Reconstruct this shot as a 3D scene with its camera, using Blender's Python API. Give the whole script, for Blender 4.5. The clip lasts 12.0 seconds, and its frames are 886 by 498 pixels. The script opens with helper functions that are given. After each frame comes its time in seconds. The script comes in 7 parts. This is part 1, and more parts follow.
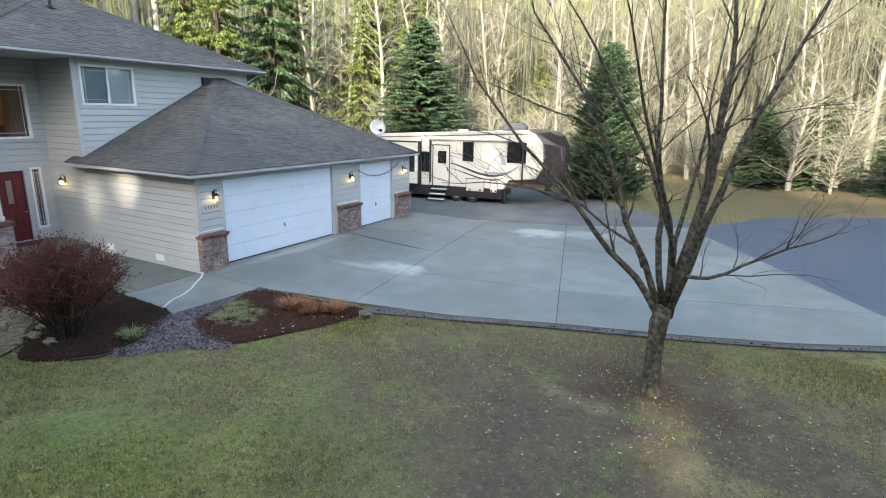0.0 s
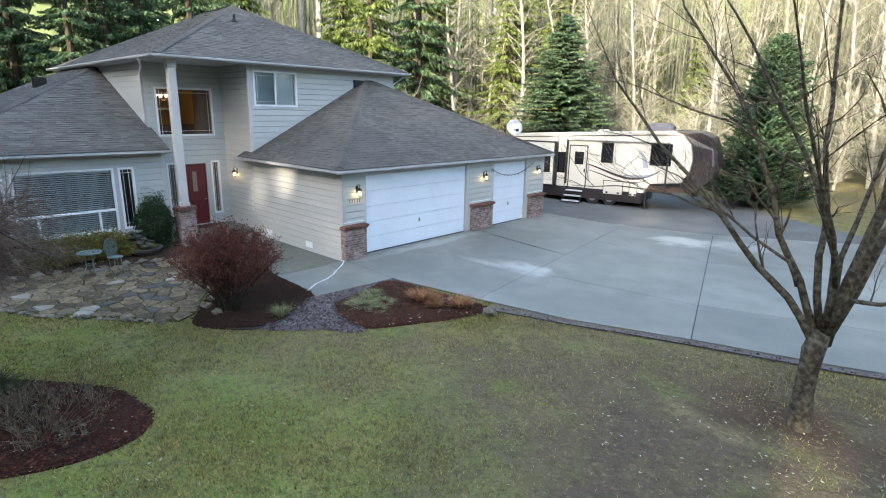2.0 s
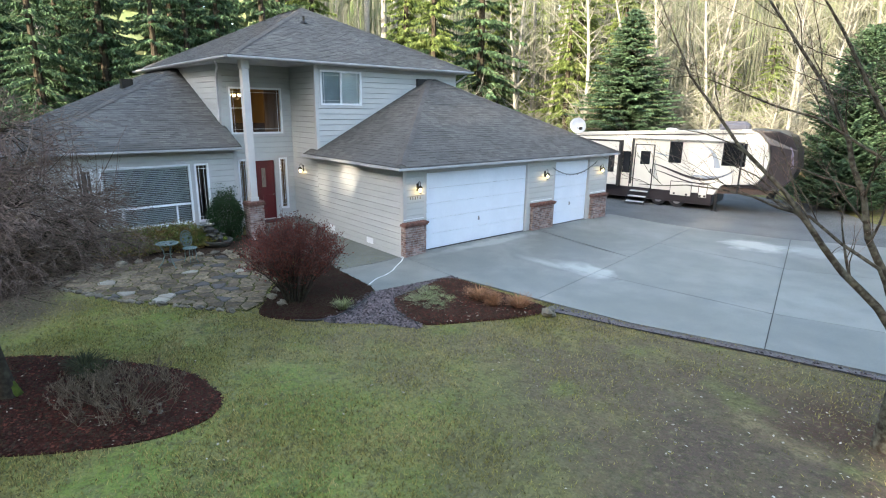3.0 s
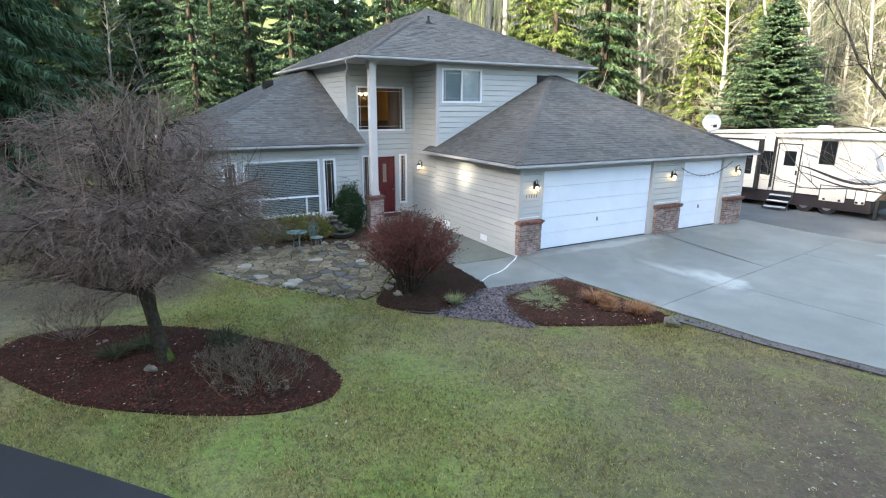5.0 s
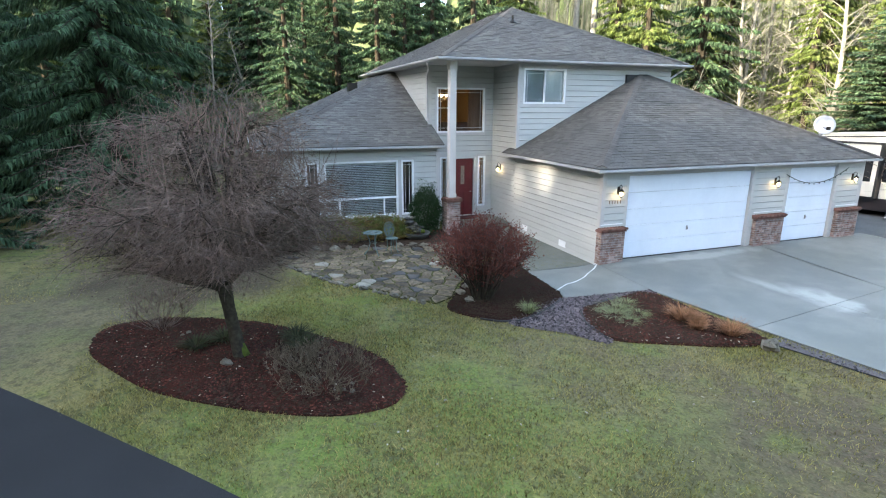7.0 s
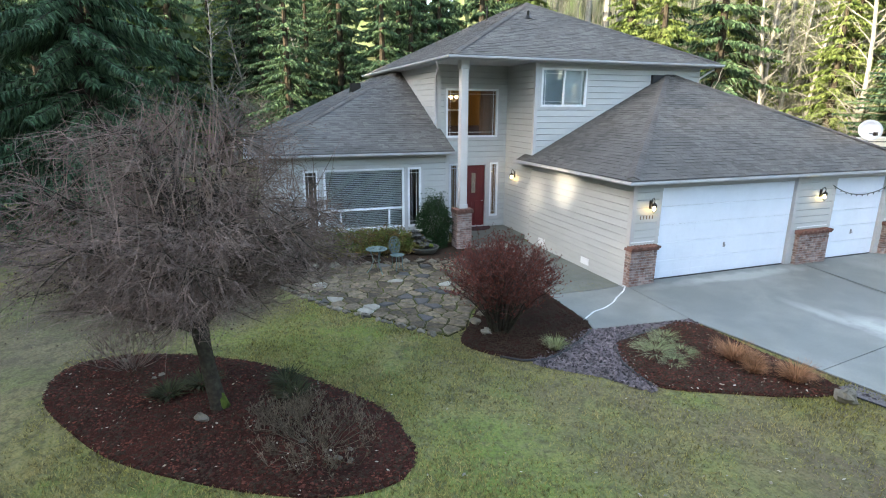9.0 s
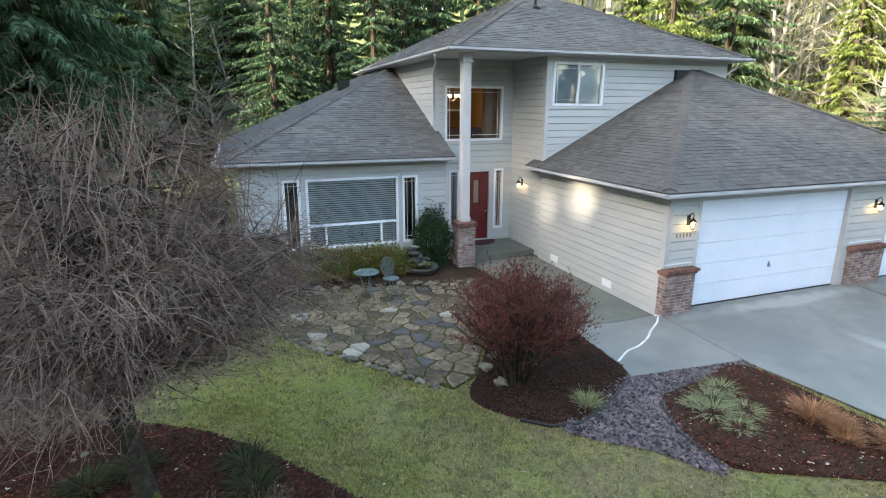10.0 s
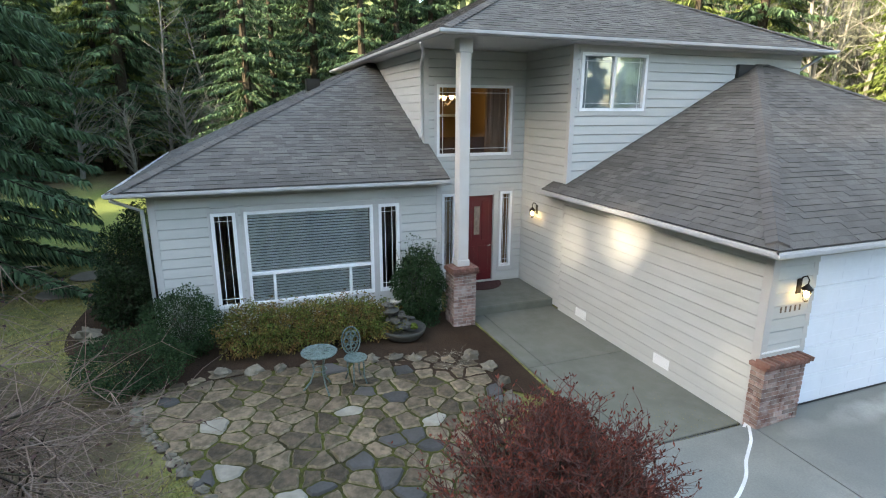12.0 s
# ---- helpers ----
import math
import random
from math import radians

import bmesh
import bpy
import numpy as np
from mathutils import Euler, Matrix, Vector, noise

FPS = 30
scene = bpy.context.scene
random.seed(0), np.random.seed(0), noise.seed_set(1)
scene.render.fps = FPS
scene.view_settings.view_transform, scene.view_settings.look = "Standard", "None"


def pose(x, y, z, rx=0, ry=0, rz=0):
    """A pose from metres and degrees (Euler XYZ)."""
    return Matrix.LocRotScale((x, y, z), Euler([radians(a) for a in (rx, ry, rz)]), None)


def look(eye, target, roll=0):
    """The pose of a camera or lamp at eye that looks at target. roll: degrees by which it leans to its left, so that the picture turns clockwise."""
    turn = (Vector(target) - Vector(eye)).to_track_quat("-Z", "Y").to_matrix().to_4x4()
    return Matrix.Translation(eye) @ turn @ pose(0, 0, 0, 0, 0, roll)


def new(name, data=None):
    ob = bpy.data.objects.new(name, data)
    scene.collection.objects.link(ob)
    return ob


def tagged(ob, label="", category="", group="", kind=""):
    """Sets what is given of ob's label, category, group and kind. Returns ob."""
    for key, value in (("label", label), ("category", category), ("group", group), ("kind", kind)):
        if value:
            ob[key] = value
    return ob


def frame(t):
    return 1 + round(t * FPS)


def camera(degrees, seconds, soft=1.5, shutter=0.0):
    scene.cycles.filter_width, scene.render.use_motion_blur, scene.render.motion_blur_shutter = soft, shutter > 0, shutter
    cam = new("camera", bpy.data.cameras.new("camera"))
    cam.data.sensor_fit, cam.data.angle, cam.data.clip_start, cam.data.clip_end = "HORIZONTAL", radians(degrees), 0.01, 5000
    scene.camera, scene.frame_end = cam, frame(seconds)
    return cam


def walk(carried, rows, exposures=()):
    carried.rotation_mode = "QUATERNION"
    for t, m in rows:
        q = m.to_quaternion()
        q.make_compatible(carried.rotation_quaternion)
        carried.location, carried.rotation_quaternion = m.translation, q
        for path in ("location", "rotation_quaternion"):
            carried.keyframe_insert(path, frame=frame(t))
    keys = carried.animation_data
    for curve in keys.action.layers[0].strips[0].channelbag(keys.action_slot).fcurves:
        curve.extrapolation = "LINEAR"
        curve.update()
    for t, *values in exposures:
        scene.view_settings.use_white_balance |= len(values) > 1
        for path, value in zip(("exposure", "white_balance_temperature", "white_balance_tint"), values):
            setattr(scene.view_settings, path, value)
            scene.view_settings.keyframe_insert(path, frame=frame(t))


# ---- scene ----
cam = camera(78.5, 12.0, 1.1)
PATH = [
    (0, (0.197, -0.041, 4.448), (-0.733, 1.662, 3.964), 1.1),
    (0.5, (0.247, -0.005, 4.465), (-0.813, 1.619, 3.975), 1.1),
    (1, (0.351, -0.065, 4.517), (-0.825, 1.475, 4.021), 1.0),
    (1.5, (0.353, -0.03, 4.515), (-0.91, 1.438, 4.017), 1.0),
    (2, (0.334, -0.054, 4.483), (-0.986, 1.365, 3.987), 1.0),
    (2.5, (0.308, -0.063, 4.441), (-1.076, 1.294, 3.945), 0.9),
    (3, (0.294, -0.083, 4.447), (-1.171, 1.183, 3.945), 0.8),
    (5, (0.179, -0.153, 4.408), (-1.514, 0.782, 3.896), 0.4),
    (5.5, (0.143, -0.081, 4.366), (-1.605, 0.748, 3.859), 0.3),
    (6, (0.055, 0.038, 4.369), (-1.735, 0.774, 3.864), 0.2),
    (6.5, (-0.044, 0.11, 4.354), (-1.855, 0.794, 3.85), 0.3),
    (7, (-0.087, 0.107, 4.401), (-1.9, 0.779, 3.893), 0.2),
    (9, (-1.732, 0.503, 4.507), (-3.551, 1.162, 3.997), 0.3),
    (9.5, (-2.793, 0.812, 4.504), (-4.608, 1.481, 3.993), 0.1),
    (10, (-3.876, 1.112, 4.478), (-5.688, 1.79, 3.97), 0.1),
    (10.5, (-4.97, 1.539, 4.419), (-6.786, 2.21, 3.917), 0.1),
    (11, (-6.026, 1.979, 4.478), (-7.839, 2.655, 3.97), -0.1),
    (11.5, (-6.957, 2.37, 4.485), (-8.768, 3.055, 3.984), 0.0),
    (12, (-7.728, 2.806, 4.551), (-9.542, 3.482, 4.05), 0.2),
]
walk(cam, [(t, look(eye, target, roll)) for t, eye, target, roll in PATH], exposures=((0, 2.76, 7060, 8), (5.5, 3.18, 7080, 8), (9.5, 3.16, 7350, 8), (12, 3.09, 7750, 8)))

# ---- light ----
world = bpy.data.worlds.new("sky")
scene.world = world
world.use_nodes = True
SUN_EL, SUN_AZ = 20.0, -80.0          # degrees; azimuth of the sun from +x towards +y
_n = world.node_tree.nodes
_sky = _n.new("ShaderNodeTexSky")
_sky.sky_type = "NISHITA"
_sky.sun_disc = False
_sky.sun_elevation = radians(SUN_EL)
_sky.sun_rotation = radians(90 - SUN_AZ)
_sky.air_density, _sky.dust_density, _sky.ozone_density = 1.0, 1.6, 1.0
_n["Background"].inputs["Strength"].default_value = 0.15
world.node_tree.links.new(_sky.outputs[0], _n["Background"].inputs["Color"])
sun = new("sun", bpy.data.lights.new("sun", "SUN"))
sun.data.energy, sun.data.angle, sun.data.color = 2.9, radians(1.0), (1.0, 0.90, 0.76)
_d = Vector((math.cos(radians(SUN_EL)) * math.cos(radians(SUN_AZ)), math.cos(radians(SUN_EL)) * math.sin(radians(SUN_AZ)), math.sin(radians(SUN_EL))))
sun.matrix_world = look(_d * 80, (0, 0, 0))

# ---- materials ----


def material(name, c1, c2=None, scale=3.0, rough=0.8, fine=None, fine_scale=60.0, fine_amount=0.35, bump=0.0, bump_scale=40.0,
             metal=0.0, vary=0.0, island=0.0, spec=0.5, stretch=(1, 1, 1), coords="Object", emit=0.0, trans=0.0):
    """Two scales of colour noise, a bump, and an object-by-object or island-by-island change of value."""
    m = bpy.data.materials.new(name)
    m.use_nodes = True
    nt = m.node_tree
    N, L = nt.nodes, nt.links
    b = N["Principled BSDF"]
    b.inputs["Roughness"].default_value = rough
    b.inputs["Metallic"].default_value = metal
    b.inputs["Specular IOR Level"].default_value = spec
    co = N.new("ShaderNodeTexCoord")
    mp = N.new("ShaderNodeMapping")
    mp.inputs["Scale"].default_value = stretch
    if coords == "World":
        geo0 = N.new("ShaderNodeNewGeometry")
        L.new(geo0.outputs["Position"], mp.inputs["Vector"])
    else:
        L.new(co.outputs[coords], mp.inputs["Vector"])

    def noise_tex(s, detail=5.0, dist=0.0):
        t = N.new("ShaderNodeTexNoise")
        t.inputs["Scale"].default_value, t.inputs["Detail"].default_value, t.inputs["Distortion"].default_value = s, detail, dist
        L.new(mp.outputs[0], t.inputs["Vector"])
        return t.outputs["Fac"]

    def ramp(fac, lo, hi):
        r = N.new("ShaderNodeMapRange")
        r.inputs["From Min"].default_value, r.inputs["From Max"].default_value = lo, hi
        L.new(fac, r.inputs["Value"])
        return r.outputs[0]

    def mix(fac, a, c, kind="MIX"):
        x = N.new("ShaderNodeMix")
        x.data_type, x.blend_type = "RGBA", kind
        for val, s in ((fac, x.inputs[0]), (a, x.inputs[6]), (c, x.inputs[7])):
            if hasattr(val, "is_output"):
                L.new(val, s)
            elif isinstance(val, (int, float)):
                s.default_value = val
            else:
                s.default_value = (*val, 1) if len(val) == 3 else val
        return x.outputs[2]

    col = mix(ramp(noise_tex(scale), 0.35, 0.65), c1, c2 or tuple(0.8 * v for v in c1))
    f = noise_tex(fine_scale, 3.0)
    mul = N.new("ShaderNodeMath")
    mul.operation = "MULTIPLY"
    L.new(ramp(f, 0.4, 0.7), mul.inputs[0])
    mul.inputs[1].default_value = fine_amount
    col = mix(mul.outputs[0], col, fine or tuple(0.55 * v for v in c1))
    for amount, kind in ((vary, "o"), (island, "i")):
        if amount:
            src = N.new("ShaderNodeObjectInfo").outputs["Random"] if kind == "o" else N.new("ShaderNodeNewGeometry").outputs["Random Per Island"]
            r = N.new("ShaderNodeMapRange")
            r.inputs["To Min"].default_value, r.inputs["To Max"].default_value = 1 - amount, 1 + amount
            L.new(src, r.inputs["Value"])
            comb = N.new("ShaderNodeCombineColor")
            for i in range(3):
                L.new(r.outputs[0], comb.inputs[i])
            col = mix(1.0, col, comb.outputs[0], "MULTIPLY")
    L.new(col, b.inputs["Base Color"])
    if bump:
        bp = N.new("ShaderNodeBump")
        bp.inputs["Strength"].default_value = bump
        bp.inputs["Distance"].default_value = 0.02
        L.new(noise_tex(bump_scale, 6.0), bp.inputs["Height"])
        L.new(bp.outputs[0], b.inputs["Normal"])
    if emit:
        b.inputs["Emission Color"].default_value = (*c1, 1)
        b.inputs["Emission Strength"].default_value = emit
    if trans:
        b.inputs["Transmission Weight"].default_value = trans
    return m


SIDING = material("siding_paint", (0.458, 0.468, 0.456), (0.425, 0.434, 0.420), 1.5, 0.6, fine_amount=0.08, fine_scale=25, bump=0.08, bump_scale=60, stretch=(1, 1, 6), vary=0.03)
TRIM = material("trim_paint", (0.47, 0.465, 0.455), (0.43, 0.425, 0.415), 2, 0.55, fine_amount=0.05)
WHITE = material("white_vinyl", (0.78, 0.79, 0.80), (0.72, 0.73, 0.74), 3, 0.4, fine_amount=0.05)
GUTTER = material("gutter_paint", (0.50, 0.51, 0.53), (0.42, 0.42, 0.43), 2, 0.35, fine_amount=0.15, fine_scale=12)
SHINGLE = material("asphalt_shingle", (0.132, 0.126, 0.116), (0.108, 0.104, 0.097), 0.6, 0.95, fine=(0.075, 0.069, 0.066), fine_scale=120, fine_amount=0.5, bump=0.6, bump_scale=150, vary=0.10, island=0.20, spec=0.15, coords="World")
# dark felt, with the shadow line of each course put into the tone
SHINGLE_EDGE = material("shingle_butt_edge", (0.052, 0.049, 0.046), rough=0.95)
HIPCAP = material("hip_cap_shingle", (0.122, 0.113, 0.105), (0.100, 0.092, 0.086), 1.5, 0.95, spec=0.15, fine=(0.09, 0.085, 0.079), fine_scale=180, fine_amount=0.5, bump=0.5, bump_scale=150, island=0.12)
CONCRETE_DARK = material("damp_concrete", (0.14, 0.15, 0.14), (0.12, 0.13, 0.12), 1, 0.7, bump=0.1, bump_scale=80)
JOINT = material("joint_dirt", (0.05, 0.05, 0.045), rough=0.95, bump=0.3)
# upper drive: the sky's grazing reflection is put into the blue base colour
ASPHALT = material("sky_tinted_asphalt", (0.034, 0.050, 0.088), (0.027, 0.040, 0.070), 0.8, 0.42, fine=(0.075, 0.090, 0.125), fine_scale=160, fine_amount=0.4, bump=0.35, bump_scale=220)
ASPHALT_LOWER = material("dark_asphalt", (0.0235, 0.0235, 0.0245), (0.0185, 0.0185, 0.0195), 0.8, 0.85, fine=(0.055, 0.056, 0.058), fine_scale=160, fine_amount=0.4, bump=0.35, bump_scale=220, spec=0.2)
GRAVEL = material("gravel_bed", (0.105, 0.092, 0.088), (0.066, 0.056, 0.055), 0.9, 0.95, fine=(0.22, 0.20, 0.195), fine_scale=45, fine_amount=0.6, bump=0.9, bump_scale=70)
PAD_GRAVEL = material("pad_gravel", (0.105, 0.108, 0.104), (0.070, 0.072, 0.070), 0.7, 0.95, fine=(0.19, 0.19, 0.185), fine_scale=30, fine_amount=0.6, bump=0.9, bump_scale=60)
PEBBLE = material("pebble", (0.125, 0.100, 0.102), (0.075, 0.062, 0.066), 3, 0.85, bump=0.2, island=0.85, spec=0.3)
MULCH = material("bark_mulch", (0.060, 0.019, 0.013), (0.030, 0.012, 0.009), 1.3, 0.95, spec=0.08, fine=(0.018, 0.010, 0.008), fine_scale=55, fine_amount=0.8, bump=1.0, bump_scale=45)
CHIP = material("mulch_chip", (0.092, 0.030, 0.020), (0.050, 0.019, 0.014), 4, 0.9, island=0.7, spec=0.1)
BRICK = material("brick", (0.150, 0.070, 0.052), (0.27, 0.185, 0.160), 3.5, 0.9, fine=(0.42, 0.39, 0.37), fine_scale=9, fine_amount=0.5, bump=0.4, bump_scale=60, vary=0.38, coords="World")
BRICK_RED = material("red_cap_brick", (0.165, 0.070, 0.052), (0.120, 0.055, 0.042), 5, 0.9, fine=(0.26, 0.18, 0.15), fine_scale=14, fine_amount=0.35, bump=0.4, bump_scale=60, vary=0.25, coords="World")
MORTAR = material("mortar", (0.40, 0.375, 0.36), rough=0.95, bump=0.4)
STONE = material("flagstone", (0.186, 0.137, 0.092), (0.096, 0.073, 0.050), 4.0, 0.8, fine=(0.052, 0.047, 0.026), fine_scale=11, fine_amount=0.75, bump=0.9, bump_scale=22, vary=0.5, spec=0.25)
STONE_RIM = material("worn_stone_edge", (0.240, 0.190, 0.132), (0.130, 0.105, 0.064), 9, 0.85, fine=(0.075, 0.072, 0.034), fine_scale=16, fine_amount=0.6, bump=0.6, bump_scale=30, vary=0.4, spec=0.2)
STONE_BLUE = material("blue_flagstone", (0.084, 0.080, 0.076), (0.060, 0.057, 0.052), 2.5, 0.7, spec=0.25, fine_scale=18, bump=0.4, bump_scale=25, vary=0.25)
STONE_PALE = material("pale_flagstone", (0.32, 0.295, 0.24), (0.22, 0.20, 0.16), 3, 0.75, fine_scale=18, bump=0.4, bump_scale=25, vary=0.12)
MOSS = material("mossy_soil", (0.046, 0.040, 0.018), (0.085, 0.094, 0.02), 1.2, 0.95, spec=0.1, fine=(0.022, 0.018, 0.013), fine_scale=30, fine_amount=0.7, bump=0.8, bump_scale=40)
RED = material("red_door_paint", (0.125, 0.010, 0.014), (0.105, 0.009, 0.012), 2, 0.35, fine_amount=0.05)
GDOOR = material("garage_door_paint", (0.74, 0.79, 0.86), (0.70, 0.75, 0.82), 1.2, 0.45, fine_amount=0.06, fine_scale=10)
DARKMETAL = material("dark_metal", (0.03, 0.025, 0.02), rough=0.45, metal=0.6)
BLACK = material("black_rubber", (0.015, 0.015, 0.016), rough=0.6)
CHROME = material("grey_metal", (0.35, 0.35, 0.36), rough=0.4, metal=0.8)
VERDIGRIS = material("verdigris_metal", (0.080, 0.125, 0.112), (0.034, 0.048, 0.044), 16, 0.65, fine=(0.24, 0.31, 0.29), fine_scale=45, fine_amount=0.6, bump=0.3)
DARKSTONE = material("fountain_stone", (0.045, 0.043, 0.036), (0.07, 0.068, 0.058), 6, 0.8, fine_scale=40, bump=0.8, bump_scale=30)
ROCK = material("rock", (0.185, 0.160, 0.120), (0.105, 0.092, 0.066), 6, 0.85, fine_scale=50, bump=0.6, bump_scale=30, vary=0.35)
BULB = material("lamp_bulb", (1.0, 0.72, 0.34), emit=6.0)
MAT_RED = material("door_mat_fibre", (0.06, 0.018, 0.018), rough=0.95, bump=0.6, bump_scale=120)
BLINDS = material("blind_slat", (0.84, 0.86, 0.88), rough=0.5, fine_amount=0.05)
ROOMWARM = material("ochre_room_paint", (0.30, 0.18, 0.07), (0.24, 0.14, 0.055), 1, 0.8)
ROOMDARK = material("dark_room_paint", (0.10, 0.095, 0.09), rough=0.9)
WIRE = material("light_cord", (0.05, 0.06, 0.05), rough=0.6)
PAINTLINE = material("white_seal_line", (0.75, 0.75, 0.74), rough=0.7)


def glass_material():
    m = bpy.data.materials.new("window_glass")
    m.use_nodes = True
    N, L = m.node_tree.nodes, m.node_tree.links
    N.remove(N["Principled BSDF"])
    tr, gl, mx, fr = (N.new("ShaderNode" + k) for k in ("BsdfTransparent", "BsdfGlossy", "MixShader", "Fresnel"))
    gl.inputs["Roughness"].default_value = 0.03
    fr.inputs["IOR"].default_value = 1.55
    tr.inputs["Color"].default_value = (0.93, 0.95, 0.95, 1)
    L.new(fr.outputs[0], mx.inputs[0])
    L.new(tr.outputs[0], mx.inputs[1])
    L.new(gl.outputs[0], mx.inputs[2])
    L.new(mx.outputs[0], N["Material Output"].inputs["Surface"])
    return m


GLASS = glass_material()

# ---- mesh tools ----


class Build:
    """Collects vertices and faces of one mesh."""

    def __init__(self):
        self.v, self.f = [], []

    def add(self, verts, faces):
        o = len(self.v)
        self.v += [tuple(p) for p in verts]
        self.f += [tuple(i + o for i in f) for f in faces]
        return self

    def box(self, x0, y0, z0, x1, y1, z1):
        v = [(x, y, z) for z in (z0, z1) for y in (y0, y1) for x in (x0, x1)]
        return self.add(v, [(0, 2, 3, 1), (4, 5, 7, 6), (0, 1, 5, 4), (2, 6, 7, 3), (0, 4, 6, 2), (1, 3, 7, 5)])

    def slab(self, x0, y0, z0, x1, y1, z1, c=0.006):
        """A box whose edges are chamfered."""
        c = min(c, (x1 - x0) / 3, (y1 - y0) / 3, (z1 - z0) / 3)
        v = []
        for z, dx in ((z0, c), (z0 + c, 0), (z1 - c, 0), (z1, c)):
            for x, y in ((x0 + dx + c, y0 + dx), (x1 - dx - c, y0 + dx), (x1 - dx, y0 + dx + c), (x1 - dx, y1 - dx - c), (x1 - dx - c, y1 - dx), (x0 + dx + c, y1 - dx), (x0 + dx, y1 - dx - c), (x0 + dx, y0 + dx + c)):
                v.append((x, y, z))
        f = [tuple(reversed(range(8))), tuple(range(24, 32))]
        for r in range(3):
            f += [(r * 8 + i, r * 8 + (i + 1) % 8, r * 8 + 8 + (i + 1) % 8, r * 8 + 8 + i) for i in range(8)]
        return self.add(v, f)

    def prism(self, pts, z0, z1, cap=0.0):
        """An upright prism over a flat outline; z1 may be a function of x, y; cap draws the top edge in."""
        n = len(pts)
        cx, cy = sum(p[0] for p in pts) / n, sum(p[1] for p in pts) / n
        top = z1 if callable(z1) else (lambda x, y: z1)
        bot = z0 if callable(z0) else (lambda x, y: z0)
        v = [(x, y, bot(x, y)) for x, y in pts]
        f = [tuple(reversed(range(n)))]
        if cap:
            v += [(x, y, top(x, y) - cap) for x, y in pts]
            f += [(i, (i + 1) % n, n + (i + 1) % n, n + i) for i in range(n)]
            s = []
            for x, y in pts:
                d = math.hypot(x - cx, y - cy) or 1
                k = max(0.0, 1 - cap / d)
                s.append((cx + (x - cx) * k, cy + (y - cy) * k))
            v += [(x, y, top(x, y)) for x, y in s]
            f += [(n + i, n + (i + 1) % n, 2 * n + (i + 1) % n, 2 * n + i) for i in range(n)]
            f.append(tuple(range(2 * n, 3 * n)))
        else:
            v += [(x, y, top(x, y)) for x, y in pts]
            f += [(i, (i + 1) % n, n + (i + 1) % n, n + i) for i in range(n)]
            f.append(tuple(range(n, 2 * n)))
        return self.add(v, f)

    def tube(self, path, radii, n=6, cap=True):
        path = [Vector(p) for p in path]
        if not hasattr(radii, "__len__"):
            radii = [radii] * len(path)
        v, f = [], []
        side = None
        for i, p in enumerate(path):
            t = (path[min(i + 1, len(path) - 1)] - path[max(i - 1, 0)])
            t = t.normalized() if t.length else Vector((0, 0, 1))
            if side is None:
                side = t.orthogonal().normalized()
            else:
                side = (side - t * side.dot(t))
                side = side.normalized() if side.length > 1e-6 else t.orthogonal().normalized()
            up = t.cross(side)
            for k in range(n):
                a = 2 * math.pi * k / n
                v.append(p + (side * math.cos(a) + up * math.sin(a)) * radii[i])
        for i in range(len(path) - 1):
            f += [(i * n + k, i * n + (k + 1) % n, (i + 1) * n + (k + 1) % n, (i + 1) * n + k) for k in range(n)]
        if cap:
            f += [tuple(reversed(range(n))), tuple(range((len(path) - 1) * n, len(path) * n))]
        return self.add(v, f)

    def lathe(self, profile, n=16, at=(0, 0, 0)):
        """Turns (radius, height) pairs round the z axis."""
        v, f = [], []
        for r, z in profile:
            v += [(at[0] + r * math.cos(2 * math.pi * k / n), at[1] + r * math.sin(2 * math.pi * k / n), at[2] + z) for k in range(n)]
        for i in range(len(profile) - 1):
            f += [(i * n + k, i * n + (k + 1) % n, (i + 1) * n + (k + 1) % n, (i + 1) * n + k) for k in range(n)]
        f += [tuple(reversed(range(n))), tuple(range((len(profile) - 1) * n, len(profile) * n))]
        return self.add(v, f)

    def lump(self, at, size, rng, n=8, rough=0.25):
        """An uneven boulder."""
        v, f = [], []
        rows = 5
        for i in range(rows + 1):
            th = math.pi * i / rows
            for k in range(n):
                a = 2 * math.pi * k / n
                s = 1 + rng.uniform(-rough, rough)
                v.append((at[0] + size[0] * s * math.sin(th) * math.cos(a), at[1] + size[1] * s * math.sin(th) * math.sin(a), at[2] + size[2] * s * math.cos(th)))
        for i in range(rows):
            f += [(i * n + k, (i + 1) * n + k, (i + 1) * n + (k + 1) % n, i * n + (k + 1) % n) for k in range(n)]
        return self.add(v, f)

    def mesh(self, name, mat, smooth=False):
        me = bpy.data.meshes.new(name)
        me.from_pydata(self.v, [], self.f)
        me.materials.append(mat)
        if smooth:
            me.polygons.foreach_set("use_smooth", [True] * len(me.polygons))
        me.update()
        return me


def part(name, bm, mat, parent=None, label="", smooth=False, m=None):
    """Links a build (or a finished mesh) as one mesh object under a thing or a part."""
    ob = new(name, bm if isinstance(bm, bpy.types.Mesh) else bm.mesh(name, mat, smooth))
    if parent is not None:
        ob.parent = parent
    if m is not None:
        ob.matrix_basis = m
    return tagged(ob, label)


def thing(name, label, category, at=(0, 0, 0), turn=0, group="", kind=""):
    ob = new(name)
    ob.empty_display_size = 0.2
    ob.matrix_basis = pose(*at, 0, 0, turn)
    return tagged(ob, label, category, group, kind)


def setting(name, bm, mat, label, category, smooth=False):
    ob = new(name, bm.mesh(name, mat, smooth))
    return tagged(ob, label, category, kind="structure")


